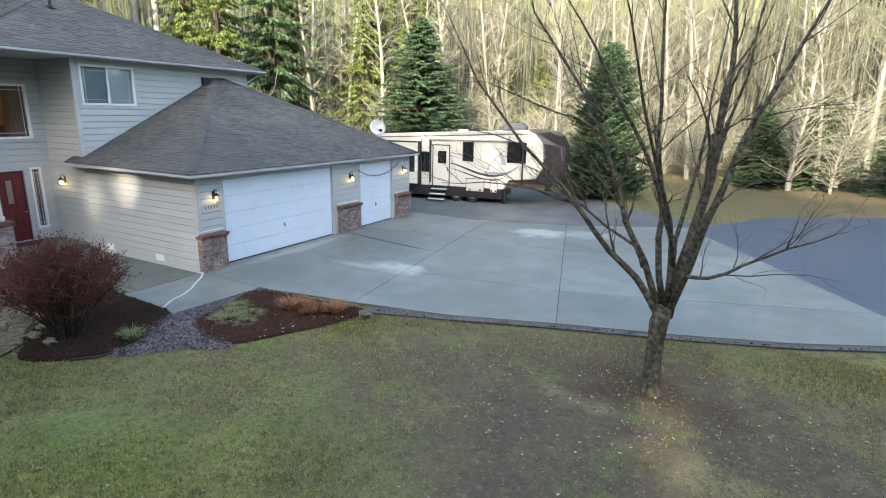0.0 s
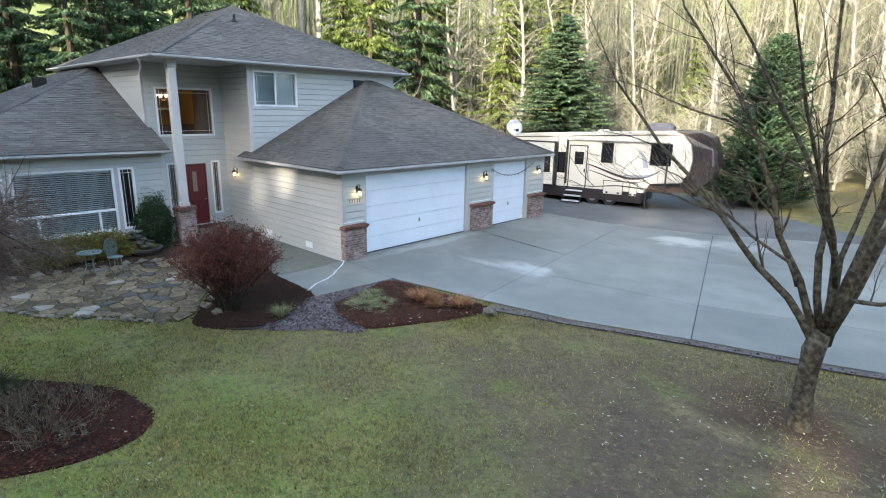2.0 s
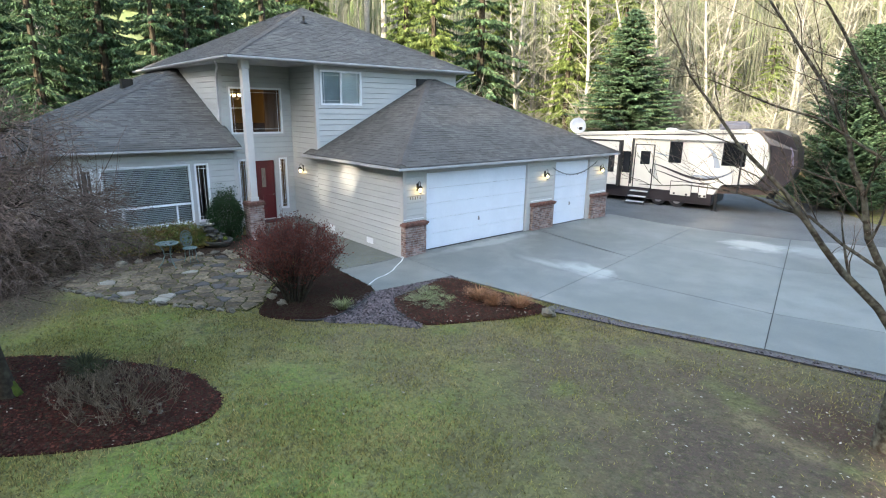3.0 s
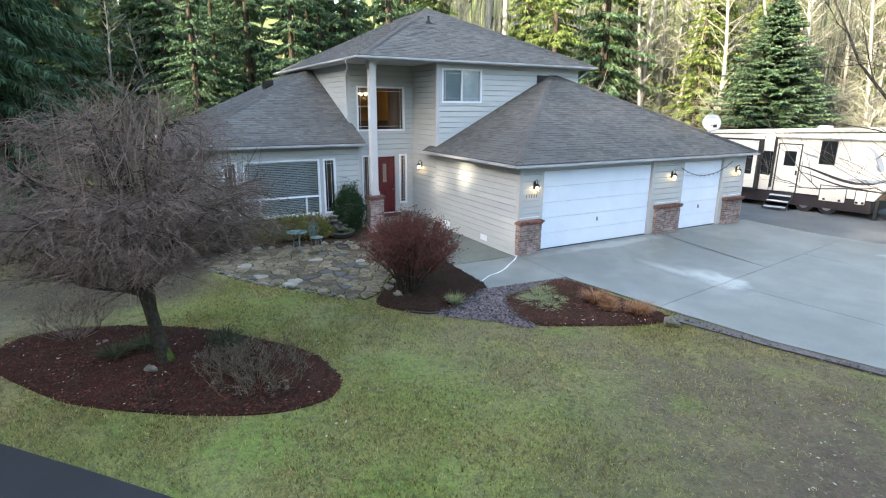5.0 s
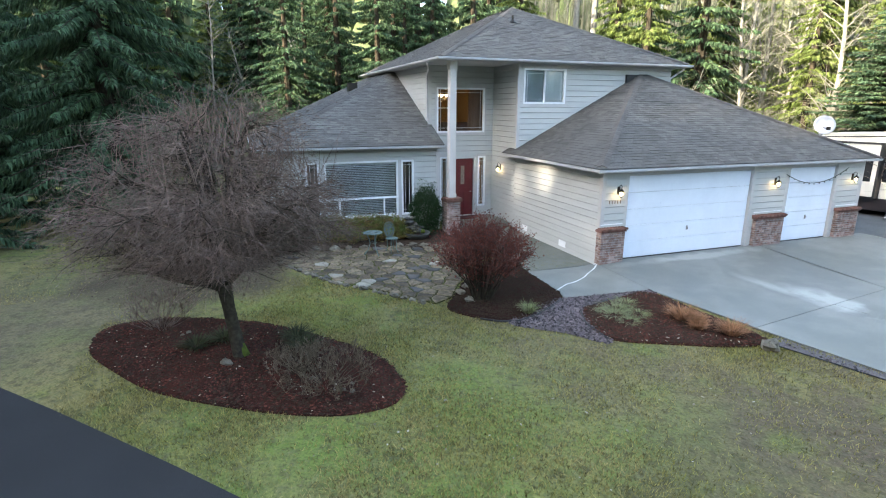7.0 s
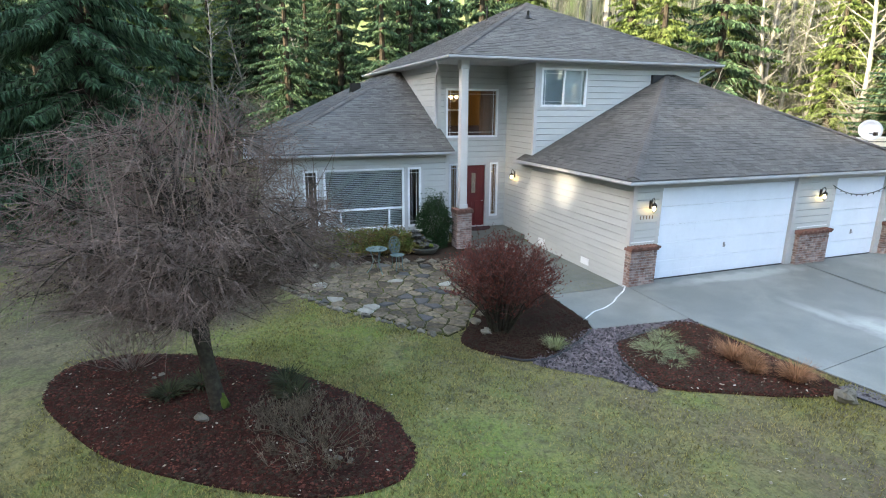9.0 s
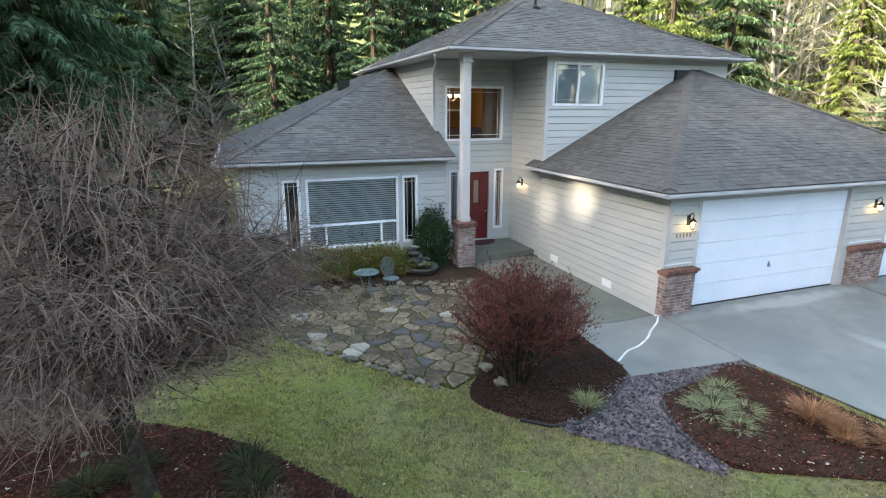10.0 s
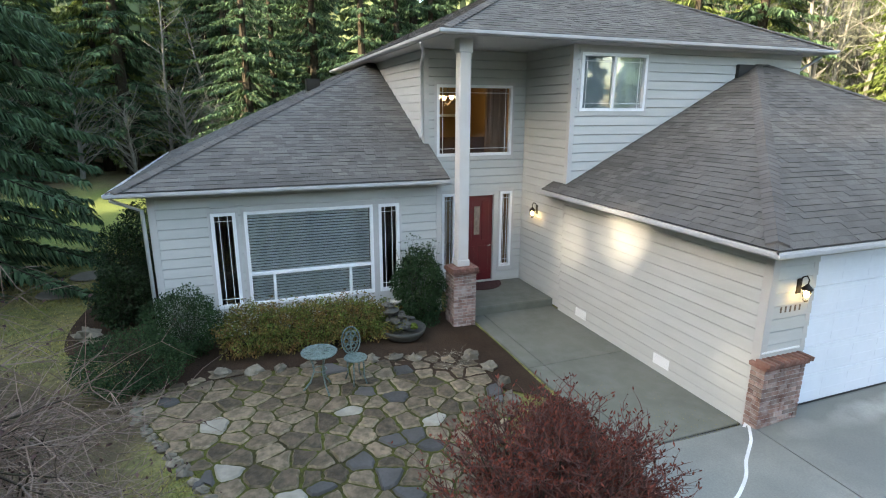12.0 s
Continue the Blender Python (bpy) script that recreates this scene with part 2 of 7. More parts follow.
def soft_noise(x, y, s=1.0, seed=0.0):
    return noise.noise(Vector((x * s + seed, y * s - seed, seed * 0.37)))


def inside(p, poly):
    x, y = p
    hit = False
    for i in range(len(poly)):
        (x0, y0), (x1, y1) = poly[i - 1], poly[i]
        if (y0 > y) != (y1 > y) and x < (x1 - x0) * (y - y0) / (y1 - y0) + x0:
            hit = not hit
    return hit


def half_plane(poly, p, n):
    """Keeps the part of a polygon where (q - p) . n <= 0."""
    out = []
    for i in range(len(poly)):
        a, b = poly[i - 1], poly[i]
        da = (a[0] - p[0]) * n[0] + (a[1] - p[1]) * n[1]
        db = (b[0] - p[0]) * n[0] + (b[1] - p[1]) * n[1]
        if (da <= 0) != (db <= 0):
            t = da / (da - db)
            out.append((a[0] + (b[0] - a[0]) * t, a[1] + (b[1] - a[1]) * t))
        if db <= 0:
            out.append(b)
    return out


def smooth_loop(pts, steps=6):
    """A closed curve through the points."""
    out, n = [], len(pts)
    for i in range(n):
        p0, p1, p2, p3 = (Vector(pts[(i + k) % n]) for k in (-1, 0, 1, 2))
        for s in range(steps):
            t = s / steps
            q = 0.5 * ((2 * p1) + (p2 - p0) * t + (2 * p0 - 5 * p1 + 4 * p2 - p3) * t * t + (3 * p1 - p0 - 3 * p2 + p3) * t ** 3)
            out.append((q.x, q.y))
    return out

# ---- ground ----
G = -0.18


def lawn_material():
    m = bpy.data.materials.new("winter_lawn")
    m.use_nodes = True
    N, L = m.node_tree.nodes, m.node_tree.links
    b = N["Principled BSDF"]
    b.inputs["Roughness"].default_value = 0.95
    b.inputs["Specular IOR Level"].default_value = 0.2
    geo = N.new("ShaderNodeNewGeometry")

    def tex(s, d=5.0, off=0.0):
        mp = N.new("ShaderNodeMapping")
        mp.inputs["Location"].default_value = (off, off * 0.7, 0)
        L.new(geo.outputs["Position"], mp.inputs["Vector"])
        t = N.new("ShaderNodeTexNoise")
        t.inputs["Scale"].default_value, t.inputs["Detail"].default_value = s, d
        L.new(mp.outputs[0], t.inputs["Vector"])
        return t.outputs["Fac"]

    def ramp(fac, lo, hi, a=0.0, c=1.0):
        r = N.new("ShaderNodeMapRange")
        for k, val in (("From Min", lo), ("From Max", hi), ("To Min", a), ("To Max", c)):
            r.inputs[k].default_value = val
        L.new(fac, r.inputs["Value"])
        return r.outputs[0]

    def mix(fac, a, c):
        x = N.new("ShaderNodeMix")
        x.data_type = "RGBA"
        for val, s in ((fac, x.inputs[0]), (a, x.inputs[6]), (c, x.inputs[7])):
            if hasattr(val, "is_output"):
                L.new(val, s)
            else:
                s.default_value = (*val, 1)
        return x.outputs[2]

    def near(cx, cy, r0, r1):
        sub = N.new("ShaderNodeVectorMath")
        sub.operation = "DISTANCE"
        L.new(geo.outputs["Position"], sub.inputs[0])
        sub.inputs[1].default_value = (cx, cy, G)
        add = N.new("ShaderNodeMath")
        add.operation = "ADD"
        L.new(sub.outputs["Value"], add.inputs[0])
        L.new(ramp(tex(0.5, 6, cx), 0.2, 0.8, -2.0, 2.0), add.inputs[1])
        return ramp(add.outputs[0], r0, r1, 1.0, 0.0)

    def times(a, c):
        x = N.new("ShaderNodeMath")
        x.operation = "MULTIPLY"
        L.new(a, x.inputs[0])
        if hasattr(c, "is_output"):
            L.new(c, x.inputs[1])
        else:
            x.inputs[1].default_value = c
        return x.outputs[0]

    col = mix(ramp(tex(0.35), 0.35, 0.65), (0.205, 0.190, 0.056), (0.250, 0.200, 0.085))
    col = mix(ramp(tex(0.9, 6, 3.1), 0.5, 0.72), col, (0.145, 0.178, 0.040))
    col = mix(times(ramp(tex(1.6, 6, 9.0), 0.5, 0.75), 0.6), col, (0.135, 0.105, 0.062))
    col = mix(times(ramp(tex(4.5, 5, 7.0), 0.48, 0.66), 0.6), col, (0.185, 0.175, 0.065))
    col = mix(times(ramp(tex(3.2, 6, 13.0), 0.52, 0.66), 0.7), col, (0.062, 0.066, 0.026))
    col = mix(times(ramp(tex(1.1, 6, 23.0), 0.52, 0.7), 0.6), col, (0.145, 0.208, 0.034))
    worn = times(near(-4.2, 8.2, 1.8, 4.6), ramp(tex(1.3, 6, 17.0), 0.38, 0.58, 0.15, 0.85))
    col = mix(worn, col, (0.128, 0.094, 0.062))
    worn = times(near(-8.3, 5.8, 0.8, 3.6), ramp(tex(1.3, 6, 41.0), 0.36, 0.56, 0.1, 0.85))
    col = mix(worn, col, (0.155, 0.118, 0.068))
    col = mix(times(near(-5.6, 2.2, 1.5, 5.0), ramp(tex(0.7, 5, 61.0), 0.35, 0.6, 0.15, 0.75)), col, (0.140, 0.198, 0.040))
    col = mix(times(near(-12.3, 1.4, 0.6, 2.6), 0.6), col, (0.175, 0.205, 0.036))
    bare = times(near(0.4, 7.0, 3.2, 6.4), ramp(tex(0.8, 6, 5.0), 0.25, 0.5, 0.6, 1.0))
    col = mix(bare, col, (0.100, 0.070, 0.054))
    col = mix(times(near(0.6, 6.6, 3.0, 5.5), ramp(tex(0.75, 6, 71.0), 0.52, 0.66, 0.0, 0.75)), col, (0.235, 0.180, 0.095))
    col = mix(times(near(0.0, 6.0, 3.0, 6.0), ramp(tex(1.2, 6, 83.0), 0.56, 0.68, 0.0, 0.6)), col, (0.150, 0.170, 0.045))
    col = mix(times(ramp(tex(5.0, 6, 31.0), 0.5, 0.7), 0.5), col, (0.15, 0.135, 0.075))
    col = mix(near(-0.7, 9.1, 0.2, 1.6), col, (0.070, 0.038, 0.027))
    col = mix(times(near(-14.0, -4.5, 2.0, 5.0), 0.6), col, (0.12, 0.09, 0.07))
    col = mix(times(near(-15.9, -1.0, 1.6, 3.6), 0.92), col, (0.064, 0.043, 0.031))
    col = mix(times(near(7.0, 37.0, 9.0, 15.0), 0.85), col, (0.150, 0.118, 0.062))
    col = mix(times(ramp(tex(7.5, 7, 47.0), 0.52, 0.64), 0.5), col, (0.062, 0.050, 0.028))
    col = mix(times(ramp(tex(11.0, 6, 53.0), 0.56, 0.68), 0.45), col, (0.23, 0.20, 0.10))
    # forest floor past the lawn
    sep = N.new("ShaderNodeVectorMath")
    sep.operation = "DISTANCE"
    L.new(geo.outputs["Position"], sep.inputs[0])
    sep.inputs[1].default_value = (-10, 8, G)
    far = times(ramp(sep.outputs["Value"], 27, 40), ramp(tex(0.25, 4, 1.0), 0.35, 0.6, 0.35, 1.0))
    col = mix(far, col, (0.125, 0.092, 0.056))
    col = mix(times(near(-36.0, -2.5, 6.0, 11.0), 0.9), col, (0.165, 0.215, 0.055))
    col = mix(times(ramp(tex(26, 3, 2.0), 0.45, 0.7), 0.55), col, (0.048, 0.054, 0.020))
    col = mix(times(ramp(tex(70, 2, 4.0), 0.6, 0.75), 0.4), col, (0.24, 0.21, 0.11))
    L.new(col, b.inputs["Base Color"])
    bp = N.new("ShaderNodeBump")
    bp.inputs["Strength"].default_value = 0.9
    bp.inputs["Distance"].default_value = 0.06
    L.new(tex(16, 8), bp.inputs["Height"])
    L.new(bp.outputs[0], b.inputs["Normal"])
    return m


LAWN = lawn_material()


def ground_z(x, y):
    far = max(0.0, math.hypot(x + 10, y - 8) - 34)
    return G + 0.012 * soft_noise(x, y, 0.6) + min(far * 0.035, 3.0) + (0.25 * soft_noise(x, y, 0.12, 4) if far > 0 else 0)


b = Build()
_line = sorted(set([-400, -250, -150, -110, -85] + [-70 + 1.0 * i for i in range(141)] + [85, 110, 150, 250, 400]))
_n1 = len(_line)
b.add([(x, y, ground_z(x, y)) for y in _line for x in _line],
      [(j * _n1 + i, j * _n1 + i + 1, (j + 1) * _n1 + i + 1, (j + 1) * _n1 + i) for j in range(_n1 - 1) for i in range(_n1 - 1)])
setting("ground", b, LAWN, "mossy winter lawn, green with brown bare patches", "lawn", True)

# asphalt drive past the concrete and the lower drive
DRIVE_A = [(-1.6, 25.3), (-0.4, 23.2), (1.6, 19.6), (3.7, 16.0), (4.6, 14.4), (8, 13.5), (16, 16), (30, 22), (34, 34), (20, 34.5), (7, 34), (1.5, 30)]
DRIVE_B = [(-15, -8.4), (-9.24, -3.0), (-8.26, -2.12), (-7.0, -1.0), (-6.0, -0.14), (-5.0, 0.35), (-3, 0.7), (2, 0.9), (9, 2), (10, -3), (1, -4), (-5, -4.8), (-9, -7.5), (-14, -13)]
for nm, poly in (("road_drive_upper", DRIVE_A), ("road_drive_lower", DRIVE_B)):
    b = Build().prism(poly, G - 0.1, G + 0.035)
    setting(nm, b, ASPHALT if poly is DRIVE_A else ASPHALT_LOWER, "dark asphalt driveway beside the lawn", "driveway")

GRAVEL_PAD = [(-22, 21.3), (-13, 21.2), (-9, 21.9), (-6.2, 22.7), (-1.6, 25.0), (-1.0, 26.5), (-5, 29.3), (-8, 33), (-16, 34), (-24, 33)]
setting("ground_gravel_pad", Build().prism(GRAVEL_PAD, G - 0.1, G + 0.02), PAD_GRAVEL, "grey gravel parking pad behind the concrete apron", "gravel")

# ---- concrete apron and walkway, panel by panel ----


def conc_z(x, y):
    f = min(1.0, max(0.0, (y - 9.0) / 1.5))
    return -0.14 + f * (0.10 - 0.10 * min(1.0, max(0.0, (x + 13) / 2.3)))


def apron_material():
    """Concrete with painted sun dapples, a pale strip, damp stains and fine grain."""
    m = material("apron_concrete", (0.208, 0.211, 0.190), (0.138, 0.144, 0.128), 0.30, 0.55, fine=(0.118, 0.124, 0.116), fine_scale=1.3, fine_amount=0.6, bump=0.12, bump_scale=90, vary=0.07)
    N, L = m.node_tree.nodes, m.node_tree.links
    bsdf = N["Principled BSDF"]
    col = bsdf.inputs["Base Color"].links[0].from_socket
    geo = N.new("ShaderNodeNewGeometry")
    warp = N.new("ShaderNodeTexNoise")
    warp.inputs["Scale"].default_value, warp.inputs["Detail"].default_value = 1.6, 6
    L.new(geo.outputs["Position"], warp.inputs["Vector"])
    grain = N.new("ShaderNodeTexNoise")
    grain.inputs["Scale"].default_value, grain.inputs["Detail"].default_value = 45, 3
    L.new(geo.outputs["Position"], grain.inputs["Vector"])
    # the first four tones put sun dapples into the colour; dark ones are damp
    for cx, cy, lx, ly, tone, amount in ((-8.6, 13.3, 1.0, 0.5, (0.40, 0.40, 0.37), 0.75), (-9.9, 12.9, 0.9, 0.22, (0.36, 0.36, 0.33), 0.6), (-6.6, 20.6, 0.9, 0.8, (0.42, 0.41, 0.37), 0.8), (-4.9, 21.3, 1.1, 0.7, (0.36, 0.36, 0.34), 0.5),
                                         (-10.6, 15.5, 1.6, 2.6, (0.115, 0.122, 0.113), 0.6), (-8.6, 11.4, 1.6, 0.9, (0.125, 0.132, 0.122), 0.5), (-7.2, 17.2, 1.3, 1.0, (0.13, 0.137, 0.128), 0.45), (-12.55, 13.0, 0.25, 2.6, (0.38, 0.38, 0.35), 0.6), (-11.3, 10.9, 1.6, 1.0, (0.125, 0.132, 0.122), 0.6)):
        mp = N.new("ShaderNodeMapping")
        mp.inputs["Location"].default_value = (-cx / lx, -cy / ly, 0)
        mp.inputs["Scale"].default_value = (1 / lx, 1 / ly, 0)
        L.new(geo.outputs["Position"], mp.inputs["Vector"])
        ln = N.new("ShaderNodeVectorMath")
        ln.operation = "LENGTH"
        L.new(mp.outputs[0], ln.inputs[0])
        add = N.new("ShaderNodeMath")
        add.operation = "MULTIPLY_ADD"
        L.new(warp.outputs["Fac"], add.inputs[0])
        add.inputs[1].default_value = 2.4
        L.new(ln.outputs["Value"], add.inputs[2])
        r = N.new("ShaderNodeMapRange")
        for k, val in (("From Min", 1.75), ("From Max", 2.45), ("To Min", amount), ("To Max", 0.0)):
            r.inputs[k].default_value = val
        L.new(add.outputs[0], r.inputs["Value"])
        x = N.new("ShaderNodeMix")
        x.data_type = "RGBA"
        L.new(r.outputs[0], x.inputs[0])
        L.new(col, x.inputs[6])
        x.inputs[7].default_value = (*tone, 1)
        col = x.outputs[2]
    r = N.new("ShaderNodeMapRange")
    for k, val in (("From Min", 0.3), ("From Max", 0.7), ("To Min", 0.88), ("To Max", 1.1)):
        r.inputs[k].default_value = val
    L.new(grain.outputs["Fac"], r.inputs["Value"])
    comb = N.new("ShaderNodeCombineColor")
    for i in range(3):
        L.new(r.outputs[0], comb.inputs[i])
    x = N.new("ShaderNodeMix")
    x.data_type, x.blend_type = "RGBA", "MULTIPLY"
    x.inputs[0].default_value = 1.0
    L.new(col, x.inputs[6])
    L.new(comb.outputs[0], x.inputs[7])
    L.new(x.outputs[2], bsdf.inputs["Base Color"])
    return m


APRON_CONCRETE = apron_material()
APRON = [(-13.0, 9.75), (-13.1, 7.5), (-11.3, 7.42), (-10.88, 7.3), (-10.68, 9.7), (-9.2, 9.93), (-7.7, 10.15), (-5.5, 10.55), (-3.07, 11.4), (-0.56, 12.15), (1.6, 12.95), (3.4, 13.85), (4.6, 14.4), (3.7, 16.0), (-1.6, 25.2), (-6.2, 22.7), (-9, 21.9), (-13, 21.25)]
base = setting("pavement_apron", Build().prism(APRON, G - 0.15, G + 0.005), JOINT, "grey concrete driveway apron cut into panels", "pavement")


def split(poly, line):
    """The two halves of a polygon along a line, with a narrow gap between."""
    (px, py), (qx, qy) = line
    d = Vector((qx - px, qy - py)).normalized()
    n = Vector((d.y, -d.x))
    return [half_plane(poly, (px - s * n.x * 0.009, py - s * n.y * 0.009), (s * n.x, s * n.y)) for s in (1, -1)]


rest, house_side = split(APRON, ((-7.85, 10.0), (-9.5, 21.9)))[::1]
if sum(p[0] for p in rest) / len(rest) < sum(p[0] for p in house_side) / len(house_side):
    rest, house_side = house_side, rest
pieces_all = []
for half in split(house_side, ((-13.0, 9.75), (-10.7, 9.72))):
    pieces_all += split(half, ((-13, 16.1), (-8.4, 15.6))) if max(p[1] for p in half) > 15 else [half]
two = split(rest, ((-3.05, 11.3), (-6.2, 22.8)))
for half in two:
    mid = sum(p[0] for p in half) / len(half)
    cuts = (((-8.5, 13.1), (-3.78, 13.67)), ((-9.2, 18.2), (-4.8, 18.2))) if mid < -4.2 else (((-3.78, 13.67), (1.8, 15.6)), ((-4.8, 18.2), (1, 21)))
    a, c = split(half, cuts[0])
    if sum(p[1] for p in a) / len(a) > sum(p[1] for p in c) / len(c):
        a, c = c, a
    pieces_all += [a] + split(c, cuts[1])
for poly in pieces_all:
    bm = bmesh.new()
    face = bm.faces.new([bm.verts.new((x, y, 0)) for x, y in poly])
    face.normal_update()
    if face.normal.z < 0:
        face.normal_flip()
    bmesh.ops.triangulate(bm, faces=[face])
    for _ in range(3):
        bmesh.ops.subdivide_edges(bm, edges=[e for e in bm.edges if e.calc_length() > 0.6], cuts=1, use_grid_fill=True)
        bmesh.ops.triangulate(bm, faces=bm.faces[:])
    bm.verts.index_update()
    cut = Build().add([(v.co.x, v.co.y, conc_z(v.co.x, v.co.y)) for v in bm.verts], [tuple(v.index for v in f.verts) for f in bm.faces])
    bm.free()
    n = len(poly)
    cut.add([(x, y, conc_z(x, y)) for x, y in poly] + [(x, y, conc_z(x, y) - 0.02) for x, y in poly], [(i, n + i, n + (i + 1) % n, (i + 1) % n) for i in range(n)])
    part("panel", cut, APRON_CONCRETE, base)
CONCRETE_DAMP = material("damp_walk_concrete", (0.140, 0.145, 0.118), (0.104, 0.110, 0.090), 0.7, 0.6, spec=0.3, fine=(0.18, 0.184, 0.165), fine_scale=4, fine_amount=0.4, bump=0.12, bump_scale=90)
walkway = setting("pavement_walkway", Build().box(-18.62, 7.58, G - 0.1, -13.1, 9.74, -0.155), JOINT, "damp grey concrete walkway beside the garage wall", "pavement")
for x0, x1 in ((-18.6, -15.86), (-15.84, -13.11)):
    part("panel", Build().slab(x0, 7.9, -0.2, x1, 9.72, -0.137, 0.008), CONCRETE_DAMP, walkway)
    part("panel", Build().slab(x0, 7.56, -0.2, x1, 7.886, -0.14, 0.008), CONCRETE_DAMP, walkway)
# white sealant line from the garage corner across the walkway
b = Build()
_key = [(-12.95, 9.62), (-12.72, 9.5), (-12.5, 9.2), (-12.36, 9.0), (-12.14, 8.75), (-11.98, 8.5), (-11.85, 8.25), (-11.76, 7.95), (-11.64, 7.75), (-11.45, 7.48)]
_pts = [p for p in smooth_loop(_key, 5)[:46]]
for (x0, y0), (x1, y1) in zip(_pts, _pts[1:]):
    d = Vector((y0 - y1, x1 - x0)).normalized() * 0.022
    b.add([(x + s * d.x, y + s * d.y, conc_z(x, y) + 0.004) for x, y, s in ((x0, y0, -1), (x0, y0, 1), (x1, y1, 1), (x1, y1, -1))], [(0, 3, 2, 1)])
setting("trim_sealant_line", b, PAINTLINE, "wavy white sealant line on the concrete", "line")
# porch step
porch = setting("floor_porch", Build().slab(-20.42, 7.62, G - 0.1, -18.6, 9.75, 0.05, 0.02), CONCRETE_DAMP, "grey concrete porch slab with one step", "porch")

# ---- planting beds ----
rng = random.Random(4)


def bed(name, poly, mat, h, label, category="flower bed", lift=0.0):
    """A low mound over a star-shaped outline."""
    n = len(poly)
    cx, cy = sum(p[0] for p in poly) / n, sum(p[1] for p in poly) / n
    b = Build()
    rings = [(1.0, -0.06), (0.995, lift), (0.97, lift + h * 0.5), (0.85, lift + h * 0.8), (0.65, lift + h * 0.95), (0.4, lift + h), (0.18, lift + h)]
    for s, z in rings:
        b.v += [(cx + (x - cx) * s, cy + (y - cy) * s, G + z + (0.015 * soft_noise(x * s, y * s, 3) if s < 0.99 else 0)) for x, y in poly]
    for r in range(len(rings) - 1):
        b.f += [(r * n + i, r * n + (i + 1) % n, (r + 1) * n + (i + 1) % n, (r + 1) * n + i) for i in range(n)]
    b.v.append((cx, cy, G + lift + h))
    b.f += [((len(rings) - 1) * n + i, (len(rings) - 1) * n + (i + 1) % n, len(b.v) - 1) for i in range(n)]
    return setting(name, b, mat, label, category, True)


def ellipse(cx, cy, a, c, turn, n=56, wob=0.05):
    t = radians(turn)
    out = []
    for i in range(n):
        p = 2 * math.pi * i / n
        k = 1 + wob * soft_noise(math.cos(p) * 2, math.sin(p) * 2, 1.0, cx)
        u, w = a * k * math.cos(p), c * k * math.sin(p)
        out.append((cx + u * math.cos(t) - w * math.sin(t), cy + u * math.sin(t) + w * math.cos(t)))
    return out


SOIL = material("dark_soil", (0.040, 0.025, 0.017), (0.058, 0.038, 0.025), 1.5, 0.95, spec=0.08, fine=(0.02, 0.014, 0.01), fine_scale=40, fine_amount=0.7, bump=1.0, bump_scale=40)
ISLAND = ellipse(-10.15, -0.25, 3.5, 1.52, 45.6)
BED_BUSH = smooth_loop([(-14.8, 7.62), (-12.6, 7.66), (-11.3, 7.46), (-10.75, 7.05), (-10.3, 6.3), (-9.95, 5.6), (-10.3, 4.9), (-11.2, 4.35), (-12.1, 4.9), (-13.0, 5.5), (-14.0, 6.4)])
BED_TUFT = smooth_loop([(-10.55, 9.55), (-10.35, 8.3), (-10.1, 7.3), (-9.3, 6.9), (-8.45, 6.85), (-7.8, 7.9), (-7.25, 9.2), (-7.4, 9.85), (-9.0, 9.75)])
BED_HOUSE = smooth_loop([(-19.25, 1.0), (-18.2, 0.7), (-17.3, 0.9), (-17.7, 2.3), (-17.35, 3.6), (-17.3, 5.0), (-16.9, 6.6), (-15.0, 7.3), (-15.0, 7.5), (-18.3, 7.5), (-19.25, 7.0)])
GRAVEL_BED = smooth_loop([(-10.95, 7.25), (-10.75, 9.5), (-10.3, 9.6), (-9.6, 7.5), (-8.3, 6.75), (-9.0, 6.2), (-9.9, 5.3), (-10.4, 6.0)])
BED_LEFT = smooth_loop([(-19.3, 0.9), (-19.3, -0.6), (-21.5, -1.0), (-24, -0.5), (-25, 0.9)])
bed("ground_bed_island", ISLAND, MULCH, 0.07, "oval bed of dark red bark mulch in the lawn")
bed("ground_bed_shrub", BED_BUSH, MULCH, 0.05, "bark mulch bed around the red twig shrub")
bed("ground_bed_tufts", BED_TUFT, MULCH, 0.06, "bark mulch bed beside the concrete apron")
bed("ground_bed_house", BED_HOUSE, SOIL, 0.05, "dark soil bed along the house wall")
bed("ground_bed_side", BED_LEFT, SOIL, 0.05, "dark soil bed at the end wall of the house")
bed("ground_gravel_bed", GRAVEL_BED, GRAVEL, 0.015, "strip of dark purple-grey pebbles between the beds", "gravel")
# pebbles along the apron's lower edge
EDGE = [(-7.4, 9.9), (-5.5, 10.45), (-3.07, 11.3), (-0.56, 12.05), (1.6, 12.85), (3.4, 13.75), (4.6, 14.3)]
b = Build()
for (x0, y0), (x1, y1) in zip(EDGE, EDGE[1:]):
    d = Vector((y1 - y0, x0 - x1)).normalized() * 0.19
    b.prism([(x0, y0 + 0.25), (x0 + d.x, y0 + d.y), (x1 + d.x, y1 + d.y), (x1, y1 + 0.25)], G - 0.05, G + 0.012)
setting("ground_gravel_edge", b, GRAVEL, "narrow dark pebble strip along the concrete edge", "gravel")


